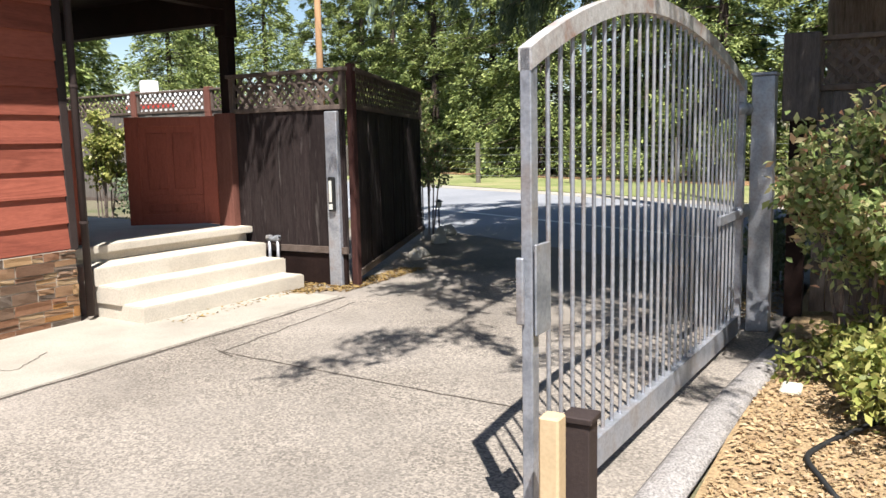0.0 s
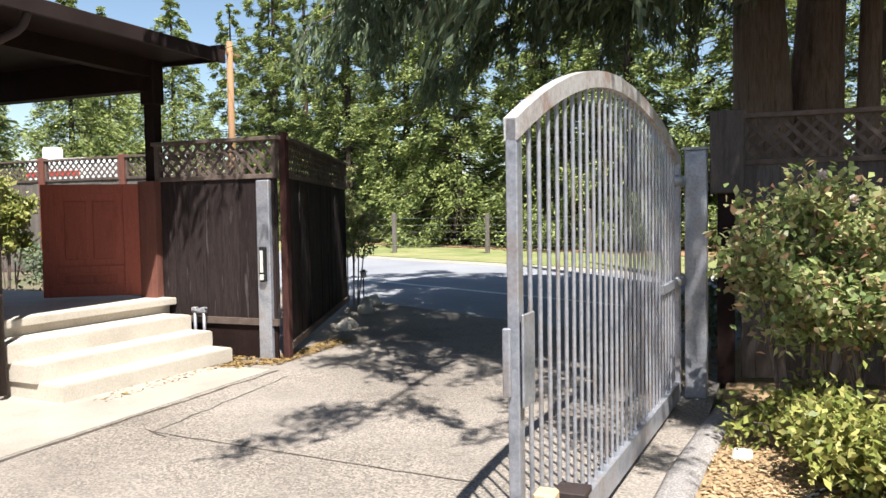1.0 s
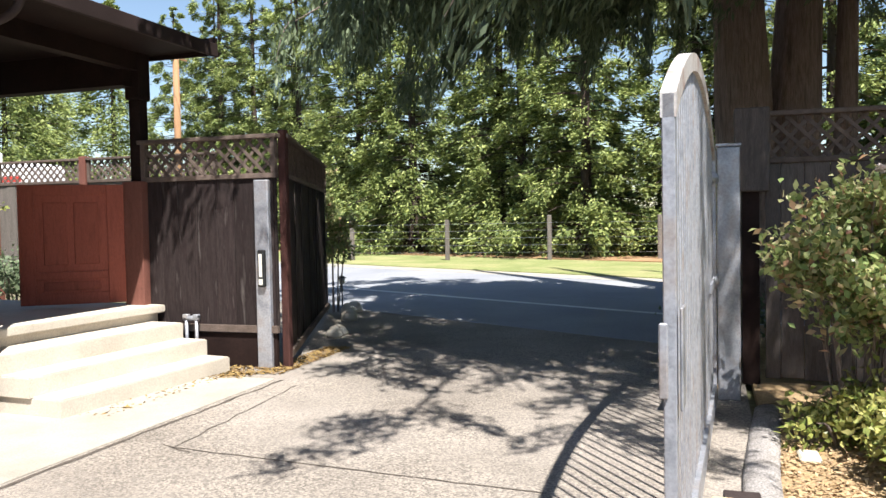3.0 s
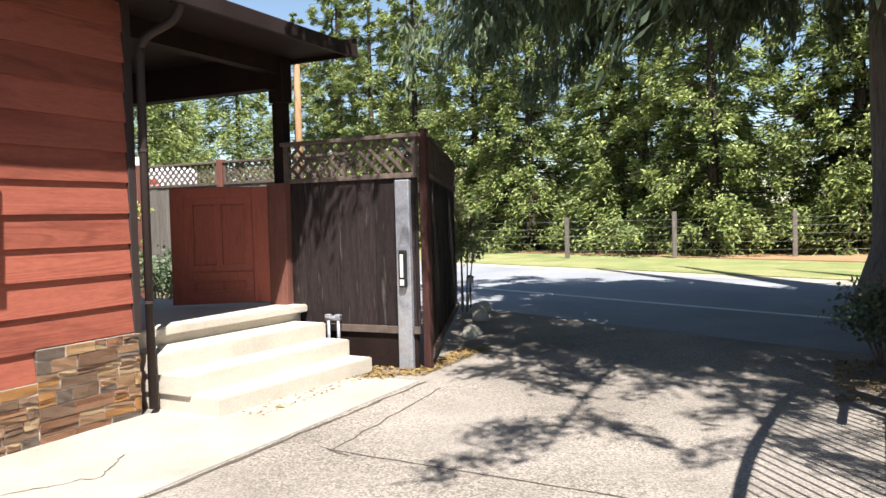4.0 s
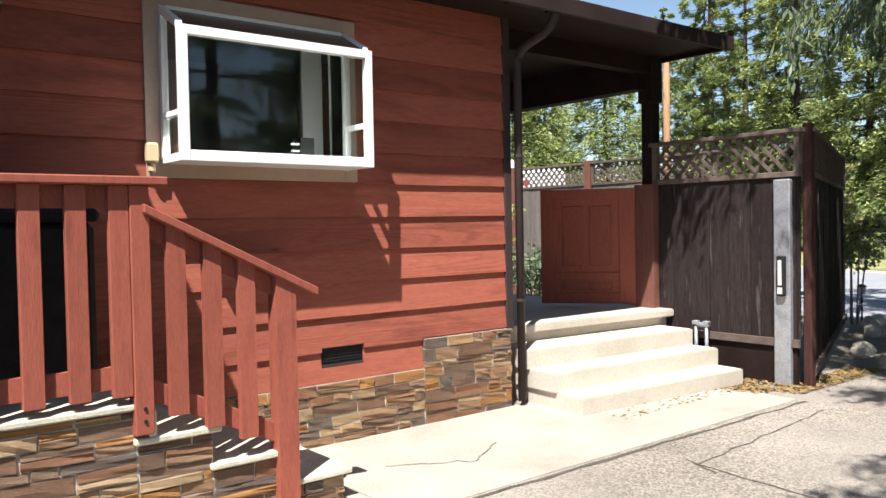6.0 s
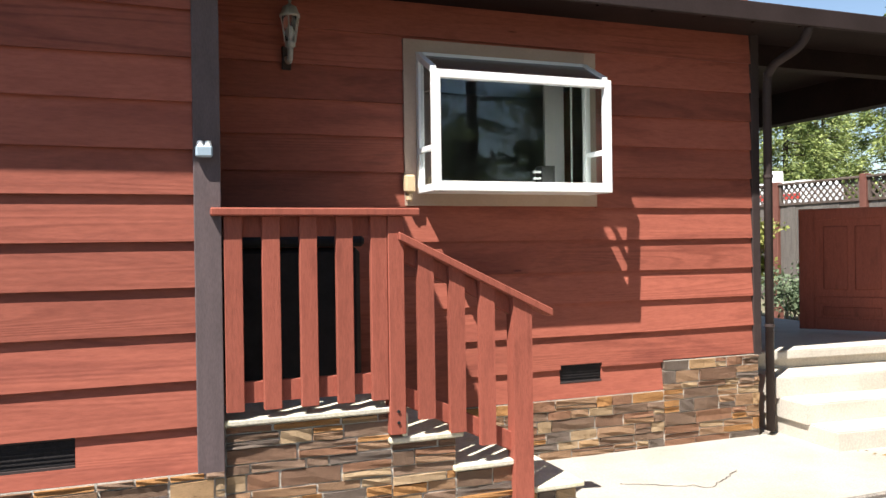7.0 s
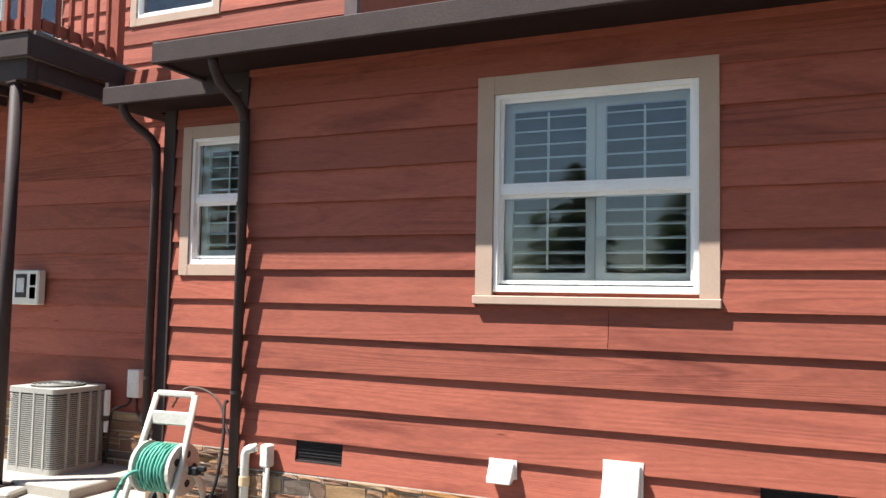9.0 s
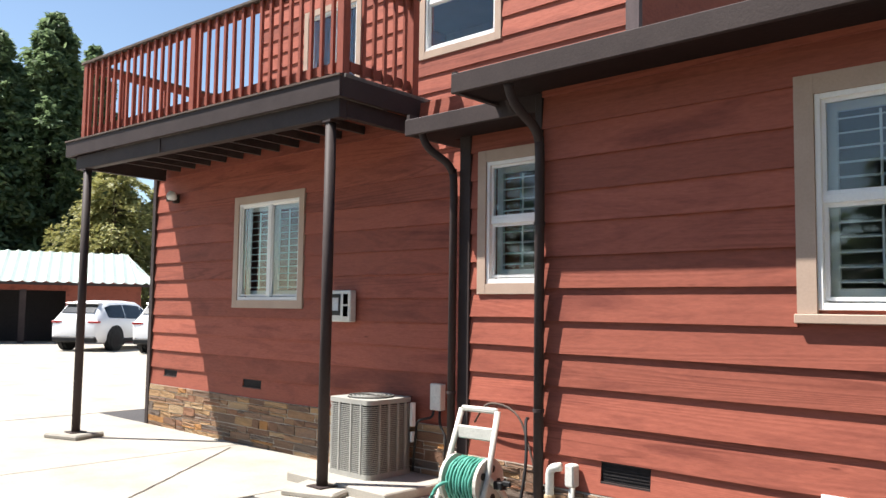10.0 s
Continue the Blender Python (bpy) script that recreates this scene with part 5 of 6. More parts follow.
for k in range(22):
    al = -16 + 3.0 * k + 0.8 * math.sin(k * 4.1)
    p = ROAD_N * (26.7 + 1.0 * math.sin(k * 2.3)) + ROAD_T * al
    if p.y < 12:
        p.x = max(p.x, 30.4 + 0.7 * math.sin(k * 2.3))
    conifer("roadside_conifer", (p.x, p.y, 0.05), 17.5 + 2.4 * math.sin(k * 1.7 + 1), 3.5, 0.3, 116, 390, 0.2, "bright green conifer in the roadside tree row",
            seed=40 + k, trunk=0.24, group="roadside tree row", full=0.5, droop=0.12, taper=0.5, clumps=1.8, tightness=0.55, ragged=0.6, low=1.4, puff=1.0)
for k in range(12):
    p = ROAD_N * (32 + 1.5 * math.sin(k * 3.1)) + ROAD_T * (-24 + 7 * k)
    conifer("backing_conifer", (p.x, p.y, 0.05), 8.4 + 1.9 * math.sin(k * 2.2), 3.8, 0.4, 60, 200, 0.4, "dark green conifer behind the roadside row",
            FAR_LEAF, seed=70 + k, trunk=0.35, group="trees behind the row", full=0.55)


def cedar(at, height, trunk, label, boughs, seed, lean=(0, 0), per=1500, leaf=0.16, twin=None):
    """A big trunk with long boughs that bend over and drip hanging sprays. Boughs: azimuth, start height, length, sag."""
    rng = np.random.default_rng(seed)
    x, y, z = at
    t = thing("cedar_tree", at, label, "tree")
    part("trunk", trunk_mesh(x, y, z, z + height, trunk, seed, lean, 26), BARK, t, smooth=True)
    if twin:
        (dx, dy), r2, lean2 = twin
        part("trunk", trunk_mesh(x + dx, y + dy, z, z + height, r2, seed + 7, lean2, 26), BARK, t, smooth=True)
    bm = bmesh.new()
    C, W, S, Ln, Wd = [], [], [], [], []
    for az, z0, ln, sag in boughs:
        az = radians(az)
        d = np.array([math.cos(az), math.sin(az), 0])
        q = np.array([-d[1], d[0], 0])
        ts = np.linspace(0, 1, 9)
        bow = rng.uniform(-0.12, 0.12)
        def at_s(s):
            s = np.asarray(s)
            return np.array([x + lean[0] * z0 / height, y + lean[1] * z0 / height, z0]) + d * (ln * s)[..., None] + q * (bow * ln * s * s)[..., None] + np.array([0, 0, 1.0]) * (ln * (0.28 * s - (0.28 + sag) * s * s))[..., None]
        tube(bm, [tuple(p) for p in at_s(ts)], [max(0.01, 0.009 * ln * (1 - 0.85 * s)) for s in ts], 7, cap=False)
        for j in range(int(ln * 3.2)):
            s0 = rng.uniform(0.15, 1.0)
            b = at_s(s0)
            sd = unit(q * rng.choice([-1, 1]) * rng.uniform(0.5, 1.0) + d * rng.uniform(0.1, 0.7))
            tl = rng.uniform(0.5, 1.5) * (1.15 - 0.5 * s0)
            dr = rng.uniform(0.35, 1.1)
            us = np.linspace(0, 1, 5)
            tw = [b + sd * tl * u + np.array([0, 0, -dr * tl * u * u]) for u in us]
            tube(bm, [tuple(p) for p in tw], [0.012, 0.01, 0.008, 0.006, 0.004], 4, cap=False)
            m = int(per * tl / (ln * 3.2) * 1.2)
            u = rng.random(m) ** 0.75
            p = b + sd * (tl * u)[:, None] + np.array([0, 0, -1.0]) * (dr * tl * u * u)[:, None]
            fall = rng.random(m) ** 1.6 * 0.55
            p = p + rng.normal(0, 0.07, (m, 3)) + np.array([0, 0, -1.0]) * fall[:, None]
            w = unit(np.array([0, 0, -1.0]) + sd * 0.35 + rng.normal(0, 0.32, (m, 3)))
            C.append(p), W.append(w), S.append(unit(np.cross(unit(rng.normal(0, 1, (m, 3))), w)))
            Ln.append(leaf * rng.uniform(0.6, 1.5, m)), Wd.append(leaf * rng.uniform(0.12, 0.3, m))
    tagged(part("bough_work", bm, BARK, t), kind="stuff")
    me = leaves_mesh("crown", np.concatenate(C), np.concatenate(W), np.concatenate(S), np.concatenate(Ln), np.concatenate(Wd), CEDAR_LEAF)
    under(new("crown", me), t)
    return t


rb = random.Random(5)
BOUGHS = [(az, rb.uniform(5.2, 7.8), rb.uniform(5.0, 7.2), rb.uniform(0.08, 0.2)) for az in range(74, 130, 3)]
BOUGHS += [(az, rb.uniform(6.8, 8.6), (rb.uniform(8.2, 9.6) if az < 167 else rb.uniform(7.6, 8.9) if az < 180 else rb.uniform(7.5, 11.0)), rb.uniform(0.1, 0.2)) for az in range(144, 226, 4)]
BOUGHS += [(az, rb.uniform(7.8, 9.5), rb.uniform(9.5, 11.8), rb.uniform(0.13, 0.22)) for az in range(181, 212, 2)]
BOUGHS += [(az, rb.uniform(5.0, 7.0), rb.uniform(4.0, 6.5), rb.uniform(0.1, 0.24)) for az in range(172, 250, 10)]
BOUGHS += [(az, rb.uniform(6.0, 7.4), rb.uniform(8.4, 9.7), rb.uniform(0.06, 0.14)) for az in range(150, 168, 2)]
cedar((13.6, -4.95, 0), 18, 0.5, "tall twin-stemmed cedar with hanging dark boughs beside the road", BOUGHS, 3, lean=(-0.3, 0.6), per=4800, leaf=0.185, twin=((0.15, -0.52), 0.46, (0.5, -0.9)))
BOUGHS = [(az, rb.uniform(5.0, 8.5), (rb.uniform(7.4, 9.2) if az < 183 else rb.uniform(4.5, 6.8)), rb.uniform(0.12, 0.3)) for az in list(range(150, 183, 4)) + list(range(184, 300, 9))]
BOUGHS += [(az, rb.uniform(6.2, 8.2), rb.uniform(7.4, 9.0), rb.uniform(0.08, 0.16)) for az in range(164, 184, 3)]
cedar((13.6, -6.3, 0), 17, 0.2, "second cedar trunk with hanging dark boughs", BOUGHS, 4, lean=(0.2, -0.3), per=4000)
BOUGHS = [(az, rb.uniform(6.5, 8.5), (rb.uniform(8.0, 10.2) if az < 166 else rb.uniform(5.0, 7.0)), rb.uniform(0.1, 0.2)) for az in range(138, 215, 4)]
cedar((14.2, -8.3, 0), 16, 0.4, "third cedar trunk behind the rose fence", BOUGHS, 6, per=3000)

# ---- balcony ----
BX0, BX1, BY = -11.8, -6.62, 0.02
bal = thing("balcony", (BX1, BY, 3.6), "red railed timber balcony on round brown posts", "balcony", kind="structure")
part("deck_fascia", boxes((BX0 - 0.02, BX1 + 0.03, BY - 0.06, BY - 0.02, 3.62, 3.81), (BX1 - 0.01, BX1 + 0.03, BY - 0.02, 2.66, 3.62, 3.81), (BX0 - 0.02, BX0 + 0.02, BY - 0.02, 2.9, 3.62, 3.81), bevel=0.004), BROWN, bal)
part("fascia_lip", boxes((BX0 - 0.03, BX1 + 0.04, BY - 0.075, BY - 0.015, 3.812, 3.83)), LATTICE, bal, "pale weathered deck edge")
part("beam", boxes((BX0 + 0.16, BX1 - 0.03, BY, BY + 0.1, 3.44, 3.62), bevel=0.006), BROWN, bal)
part("end_beam", boxes((BX1 - 0.09, BX1 - 0.03, BY + 0.1, 1.05, 3.46, 3.62)), BROWN, bal)
part("far_end_beam", boxes((BX0 + 0.16, BX0 + 0.22, BY + 0.1, 1.3, 3.46, 3.62)), BROWN, bal)
part("splice_plate", boxes((-9.66, -9.63, BY - 0.012, BY - 0.002, 3.45, 3.61)), BROWN, bal)
for k in range(12):
    x = BX0 + 0.5 + 0.385 * k
    part("joist", boxes((x, x + 0.036, BY + 0.1, 1.4, 3.57, 3.66)), JOIST, bal)
for k in range(20):
    y = BY - 0.04 + 0.15 * k
    part("deck_board", boxes((BX0 + 0.02, BX1 + 0.02, y + 0.065, y + 0.2145, 3.812, 3.85), bevel=0.004), GREYWOOD, bal)


def rail_run(a, b, posts):
    av, bv = Vector((*a, 0)), Vector((*b, 0))
    d = (bv - av).normalized()
    m = Matrix.Translation(av) @ Matrix.Rotation(math.atan2(d.y, d.x), 4, "Z")
    L = (bv - av).length

    def put(bm):
        bmesh.ops.transform(bm, matrix=m, verts=bm.verts)
        return bm
    part("cap_rail", put(boxes((-0.05, L + 0.05, -0.06, 0.06, 4.84, 4.875), bevel=0.005)), LATTICE, bal)
    part("upper_rail", put(boxes((0, L, 0.0, 0.036, 4.75, 4.84))), RAILRED, bal)
    part("lower_rail", put(boxes((0, L, 0.0, 0.036, 3.9, 3.99))), RAILRED, bal)
    n = round(L / 0.152)
    for k in range(1, n):
        u = L * k / n
        part("baluster", put(boxes((u - 0.02, u + 0.02, -0.036, -0.002, 3.87, 4.839), bevel=0.003)), RAILRED, bal)
    for u in posts:
        part("rail_post", put(boxes((u - 0.045, u + 0.045, -0.045, 0.045, 3.85, 4.841), bevel=0.004)), RAILRED, bal)


rail_run((BX0 + 0.22, BY + 0.06), (BX1 - 0.03, BY + 0.06), (0.05, 2.5, 4.9))
rail_run((BX1 - 0.03, BY + 0.13), (BX1 - 0.03, 1.02), (0.87,))
rail_run((BX0 + 0.22, 2.8), (BX0 + 0.22, BY + 0.13), (0.1,))
# the deck stands slightly askew to the wall behind it
bal.rotation_euler.z = radians(3.2)
for x, y in ((-11.43, -0.19), (-6.83, 0.07)):
    bp = thing("balcony_post", (x, y, 0), "round brown steel balcony post on a concrete pad", "post", "balcony posts")
    bm = bmesh.new()
    tube(bm, [(x, y, 0.07), (x, y, 3.44)], 0.052, 16)
    part("pole", bm, BROWN, bp, smooth=True)
    bm = bmesh.new()
    prism(bm, rotated([(x - 0.3, y - 0.23), (x + 0.26, y - 0.23), (x + 0.26, y + 0.23), (x - 0.3, y + 0.23)], (x, y), 20), "z", 0.0, 0.07)
    bmesh.ops.bevel(bm, geom=bm.edges[:], offset=0.02, segments=1, affect="EDGES")
    part("pad", bm, CONCRETE, bp)
    part("base_plate", boxes((x - 0.1, x + 0.1, y - 0.1, y + 0.1, 0.07, 0.082)), BROWN, bp)
    part("top_plate", boxes((x - 0.06, x + 0.06, y - 0.06, y + 0.06, 3.42, 3.44)), BROWN, bp)

# ---- by the wing: air conditioner, hose reel, boxes ----
ACM = mat("grey beige cabinet enamel", [(0.33, 0.32, 0.29), (0.38, 0.37, 0.335)], 0.5, 5, (1, 1, 1), 60, 0.05, 0.15)
ACDARK = mat("dark condenser fins", [(0.03, 0.03, 0.028), (0.05, 0.05, 0.045)], 0.6, 30, (1, 1, 1), 120, 0.2, 0.4)
ax0, ax1, ay0, ay1, az0, az1 = -7.2, -6.6, 0.42, 1.0, 0.1, 0.83
padm = solo("equipment_pad", boxes((-7.5, -6.1, 0.17, 1.06, 0.0, 0.1), bevel=0.012), CONCRETE, "low concrete pad under the air conditioner", "pad")
ac = thing("air_conditioner", (-6.9, 0.71, 0.1), "grey beige louvred air conditioner on a concrete pad", "air conditioner")


def rounded(x0, x1, y0, y1, r, n=4):
    o = []
    for cx, cy, a in ((x1 - r, y0 + r, -90), (x1 - r, y1 - r, 0), (x0 + r, y1 - r, 90), (x0 + r, y0 + r, 180)):
        o += [(cx + r * math.cos(radians(a + 90 * k / n)), cy + r * math.sin(radians(a + 90 * k / n))) for k in range(n + 1)]
    return o


bm = bmesh.new()
prism(bm, rounded(ax0 + 0.02, ax1 - 0.02, ay0 + 0.02, ay1 - 0.02, 0.05), "z", az0 + 0.02, az1 - 0.03)
part("coil", bm, ACDARK, ac)
for z0, z1, name in ((az0, az0 + 0.05, "base_pan"), (az1 - 0.045, az1, "top_panel")):
    bm = bmesh.new()
    prism(bm, rounded(ax0, ax1, ay0, ay1, 0.06), "z", z0, z1)
    part(name, bm, ACM, ac)
bm = bmesh.new()
prism(bm, rounded(ax0 + 0.003, ax1 - 0.003, ay0 + 0.003, ay1 - 0.003, 0.06), "z", -0.0036, 0.0036)
bm.faces.ensure_lookup_table()
slat_me = mesh_of("louvre", bm, ACM)
for k in range(35):
    ob = new("louvre", slat_me)
    ob.matrix_basis = pose(0, 0, az0 + 0.062 + 0.0177 * k)
    under(ob, ac)
for x, y in ((-7.03, ay0 - 0.002), (-6.86, ay0 - 0.002), (-6.72, ay0 - 0.002)):
    part("mullion", boxes((x - 0.01, x + 0.01, y, y + 0.02, az0 + 0.03, az1 - 0.03)), ACM, ac)
for y in (0.56, 0.68, 0.8, 0.9):
    part("mullion", boxes((ax1 - 0.018, ax1 + 0.002, y - 0.008, y + 0.008, az0 + 0.03, az1 - 0.03)), ACM, ac)
bm = bmesh.new()
tube(bm, [(-6.9, 0.71, az1 - 0.01), (-6.9, 0.71, az1 + 0.012)], [0.24, 0.22], 24)
part("fan_shroud", bm, ACDARK, ac)
for r in (0.06, 0.1, 0.14, 0.18, 0.22):
    bm = bmesh.new()
    tube(bm, [(-6.9 + r * math.cos(a), 0.71 + r * math.sin(a), az1 + 0.016) for a in [2 * math.pi * k / 24 for k in range(25)]], 0.004, 5)
    part("guard_ring", bm, ACM, ac)
part("disconnect_plate", boxes((ax1, ax1 + 0.035, 0.95, 1.0, 0.55, 0.78), (ax1, ax1 + 0.03, 0.955, 1.0, 0.4, 0.5), bevel=0.004), WHITE, ac)

eb = thing("electrical_box", (-6.27, 1.05, 0.7), "pale grey electrical disconnect box on the wall", "electrical box")
part("box", boxes((-6.36, -6.22, 0.975, 1.055, 0.73, 0.98), bevel=0.008), PIPEW, eb)
bm = bmesh.new()
tube(bm, bend([(-6.33, 1.0, 0.73), (-6.33, 1.0, 0.66), (-6.5, 0.95, 0.62), (-6.5, 0.9, 0.15)], 0.06), 0.012, 8)
part("conduit", bm, BLACK, eb, smooth=True)
bm = bmesh.new()
tube(bm, bend([(-6.25, 1.0, 0.73), (-6.25, 1.0, 0.6), (-6.15, 0.98, 0.5), (-6.1, 0.9, 0.12)], 0.05), 0.012, 8)
part("conduit", bm, BLACK, eb, smooth=True)
hv = thing("wall_vent", (-7.72, 1.05, 1.53), "white wall vent cover with dark grille", "wall vent")
part("cover", boxes((-7.92, -7.54, 0.97, 1.06, 1.54, 1.88), bevel=0.012), PIPEW, hv)
part("recess", boxes((-7.85, -7.70, 0.964, 0.972, 1.61, 1.84)), ACDARK, hv)
part("hood", boxes((-7.82, -7.72, 0.955, 0.966, 1.66, 1.8)), GALV, hv)
for k in range(2):
    for j in range(2):
        part("slot", boxes((-7.65 + 0.0 * k, -7.58, 0.964, 0.972, 1.6 + 0.13 * j, 1.71 + 0.13 * j)), ACDARK, hv)
fl = thing("flood_light", (-11.4, 1.0, 3.18), "white flood light on the shaded wall", "flood light")
part("bracket", boxes((-11.4, -11.32, 0.99, 1.06, 3.12, 3.24), bevel=0.006), BROWN, fl)
bm = bmesh.new()
tube(bm, [(-11.34, 1.0, 3.18), (-11.27, 0.92, 3.2), (-11.24, 0.88, 3.2)], [0.025, 0.06, 0.066], 14)
part("head", bm, WHITE, fl, smooth=True)
bm = bmesh.new()
tube(bm, [(-11.42, 1.02, 3.18), (-11.45, 0.94, 3.19)], [0.03, 0.05], 12)
part("second_head", bm, BROWN, fl, smooth=True)

# hose reel
reel = thing("hose_reel", (-5.08, 0.16, 0.0), "white wheeled hose reel wound with green hose", "hose reel")
HOSE = mat("green garden hose", [(0.05, 0.23, 0.17), (0.11, 0.36, 0.28), (0.035, 0.17, 0.13)], 0.45, 8, (1, 1, 1), 60, 0.05, 0.2)
CREAM = mat("cream plastic", [(0.52, 0.5, 0.44), (0.6, 0.58, 0.52)], 0.5, 5, (1, 1, 1), 60, 0.05, 0.2)
RM = Matrix.Translation((-5.03, 0.08, 0.0)) @ Matrix.Rotation(radians(4), 4, "Z")


def rput(bm):
    bmesh.ops.transform(bm, matrix=RM, verts=bm.verts)
    return bm


for s in (-1, 1):
    x = 0.2 * s
    bm = bmesh.new()
    tube(bm, bend([(x, -0.27, 0.02), (x, -0.2, 0.24), (x, -0.1, 0.45), (x * 0.85, 0.06, 0.92)], 0.08), 0.024, 8)
    part("side_frame", rput(bm), CREAM, reel, smooth=True)
    bm = bmesh.new()
    tube(bm, bend([(x, -0.1, 0.45), (x, 0.12, 0.3), (x, 0.2, 0.04)], 0.1), 0.024, 8)
    part("rear_leg", rput(bm), CREAM, reel, smooth=True)
    bm = bmesh.new()
    tube(bm, [(x * 0.86, -0.04, 0.4), (x * 0.72, -0.04, 0.4)], 0.185, 24)
    part("drum_flange", rput(bm), CREAM, reel)
    for k in range(5):
        a = k * 2 * math.pi / 5
        bm = bmesh.new()
        xx = x * 0.87 if s > 0 else x * 0.875
        tube(bm, [(xx - 0.001 * s, -0.04 + 0.11 * math.cos(a), 0.4 + 0.11 * math.sin(a)), (xx + 0.004 * s, -0.04 + 0.11 * math.cos(a), 0.4 + 0.11 * math.sin(a))], 0.028, 10)
        part("flange_hole", rput(bm), ACDARK, reel)
    bm = bmesh.new()
    tube(bm, [(x * 1.12, 0.19, 0.09), (x * 1.3, 0.19, 0.09)], 0.09, 16)
    part("wheel", rput(bm), BLACK, reel)
part("handle_bar", rput(boxes((-0.17, 0.17, 0.04, 0.08, 0.9, 0.945), bevel=0.012)), CREAM, reel)
part("handle_panel", rput(boxes((-0.165, 0.165, -0.005, 0.02, 0.7, 0.8), bevel=0.01)), CREAM, reel)
part("crank", rput(boxes((0.22, 0.3, -0.07, -0.01, 0.37, 0.43), (0.29, 0.36, -0.055, -0.025, 0.4, 0.44), bevel=0.008)), BLACK, reel)
rng = random.Random(8)
pts = []
for k in range(24 * 26):
    a = 2 * math.pi * k / 26
    lay = 0.118 + 0.024 * (k // 208)
    pts.append((-0.12 + 0.24 * abs(((k / 208.0) % 2) - 1) + rng.uniform(-0.005, 0.005), -0.04 + (lay + rng.uniform(-0.006, 0.006)) * math.cos(a), 0.4 + (lay + rng.uniform(-0.004, 0.004)) * math.sin(a)))
bm = bmesh.new()
tube(bm, pts, 0.0115, 6)
part("wound_hose", rput(bm), HOSE, reel, "green wound garden hose", smooth=True)
bm = bmesh.new()
tube(bm, bend([(-0.1, -0.2, 0.4), (-0.14, -0.27, 0.42), (-0.2, -0.33, 0.2), (-0.28, -0.36, 0.015), (-0.5, -0.45, 0.015)], 0.12), 0.0135, 7)
part("hose_end", rput(bm), HOSE, reel, smooth=True)
bm = bmesh.new()
tube(bm, bend([(-4.75, 0.38, 0.86), (-4.68, 0.25, 0.9), (-4.55, 0.1, 0.6), (-4.56, 0.02, 0.25), (-4.7, -0.02, 0.02)], 0.15), 0.012, 7)
solo("wall_hose", bm, BLACK, "loose dark hose hanging by the wall tap", "hose", smooth=True)
bm = bmesh.new()
tube(bm, bend([(-5.3, 0.4, 0.78), (-5.1, 0.3, 0.98), (-4.8, 0.33, 0.92), (-4.62, 0.3, 0.5), (-4.6, 0.36, 0.1)], 0.15), 0.009, 7)
solo("wall_cable", bm, LATTICE, "thin brown cable looped over the hose reel", "cable", smooth=True)

# ---- shrubs ----
def shrub(name, at, rx, ry, h, n, leaf, material, label, seed, stems=9, flowers=0, group="", wild=0.5, bare=0.35):
    """Bent stems from one base; leaves sit in clumps at and along the stem ends, so gaps stay open."""
    rng = np.random.default_rng(seed)
    x, y, z = at
    t = thing(name, at, label, "shrub", group)
    C = []
    tips = []
    for k in range(stems):
        az, out, up = rng.uniform(0, 6.283), rng.uniform(0.15, 1.0), rng.uniform(0.45, 1.0)
        tip = np.array([x + rx * out * math.cos(az), y + ry * out * math.sin(az), z + h * up * (1 - 0.3 * out)])
        base = np.array([x + 0.12 * math.cos(az), y + 0.12 * math.sin(az), z])
        mid = (base + tip) / 2 + np.array([0, 0, h * 0.16])
        bm = bmesh.new()
        tube(bm, [tuple(base), tuple((base + mid) / 2), tuple(mid), tuple((mid + tip) / 2 + rng.normal(0, 0.02, 3)), tuple(tip)], [0.014, 0.012, 0.01, 0.007, 0.004], 5)
        part("stem", bm, BARK, t)
        tips.append(tip)
        m = n // stems
        nc = 9
        for j in range(nc):
            u = rng.uniform(bare, 1.05)
            c = base + (tip - base) * u + np.array([0, 0, h * 0.16 * math.sin(min(u, 1) * math.pi)]) + rng.normal(0, 0.16 * max(rx, ry) * wild * 2, 3) * np.array([1, 1, 0.8])
            c[2] = max(c[2], z + 0.06)
            C.append(c + rng.normal(0, 0.075 * (rx + ry) * 0.8, (m // nc, 3)))
    p = np.concatenate(C)
    p[:, 2] = np.maximum(p[:, 2], z + 0.02)
    m = len(p)
    w = unit(rng.normal(0, 1, (m, 3)) + np.array([0, 0, -0.15]))
    s = unit(np.cross(unit(rng.normal(0, 0.7, (m, 3)) + np.array([-0.3, -0.3, 0.9])), w))
    me = leaves_mesh("foliage", p, w, s, leaf * rng.uniform(0.6, 1.3, m), leaf * rng.uniform(0.4, 0.75, m), material)
    under(new("foliage", me), t)
    for k in range(flowers):
        c = tips[k % stems] + rng.normal(0, 0.07, 3) + np.array([0, 0, 0.06])
        q = 22
        d = unit(rng.normal(0, 1, (q, 3)) + np.array([0, 0, 0.5]))
        me = leaves_mesh("bloom", c + d * 0.018, d, unit(np.cross(d, unit(rng.normal(0, 1, (q, 3))))), np.full(q, 0.05), np.full(q, 0.045), PETAL)
        under(new("bloom", me), t)
    return t


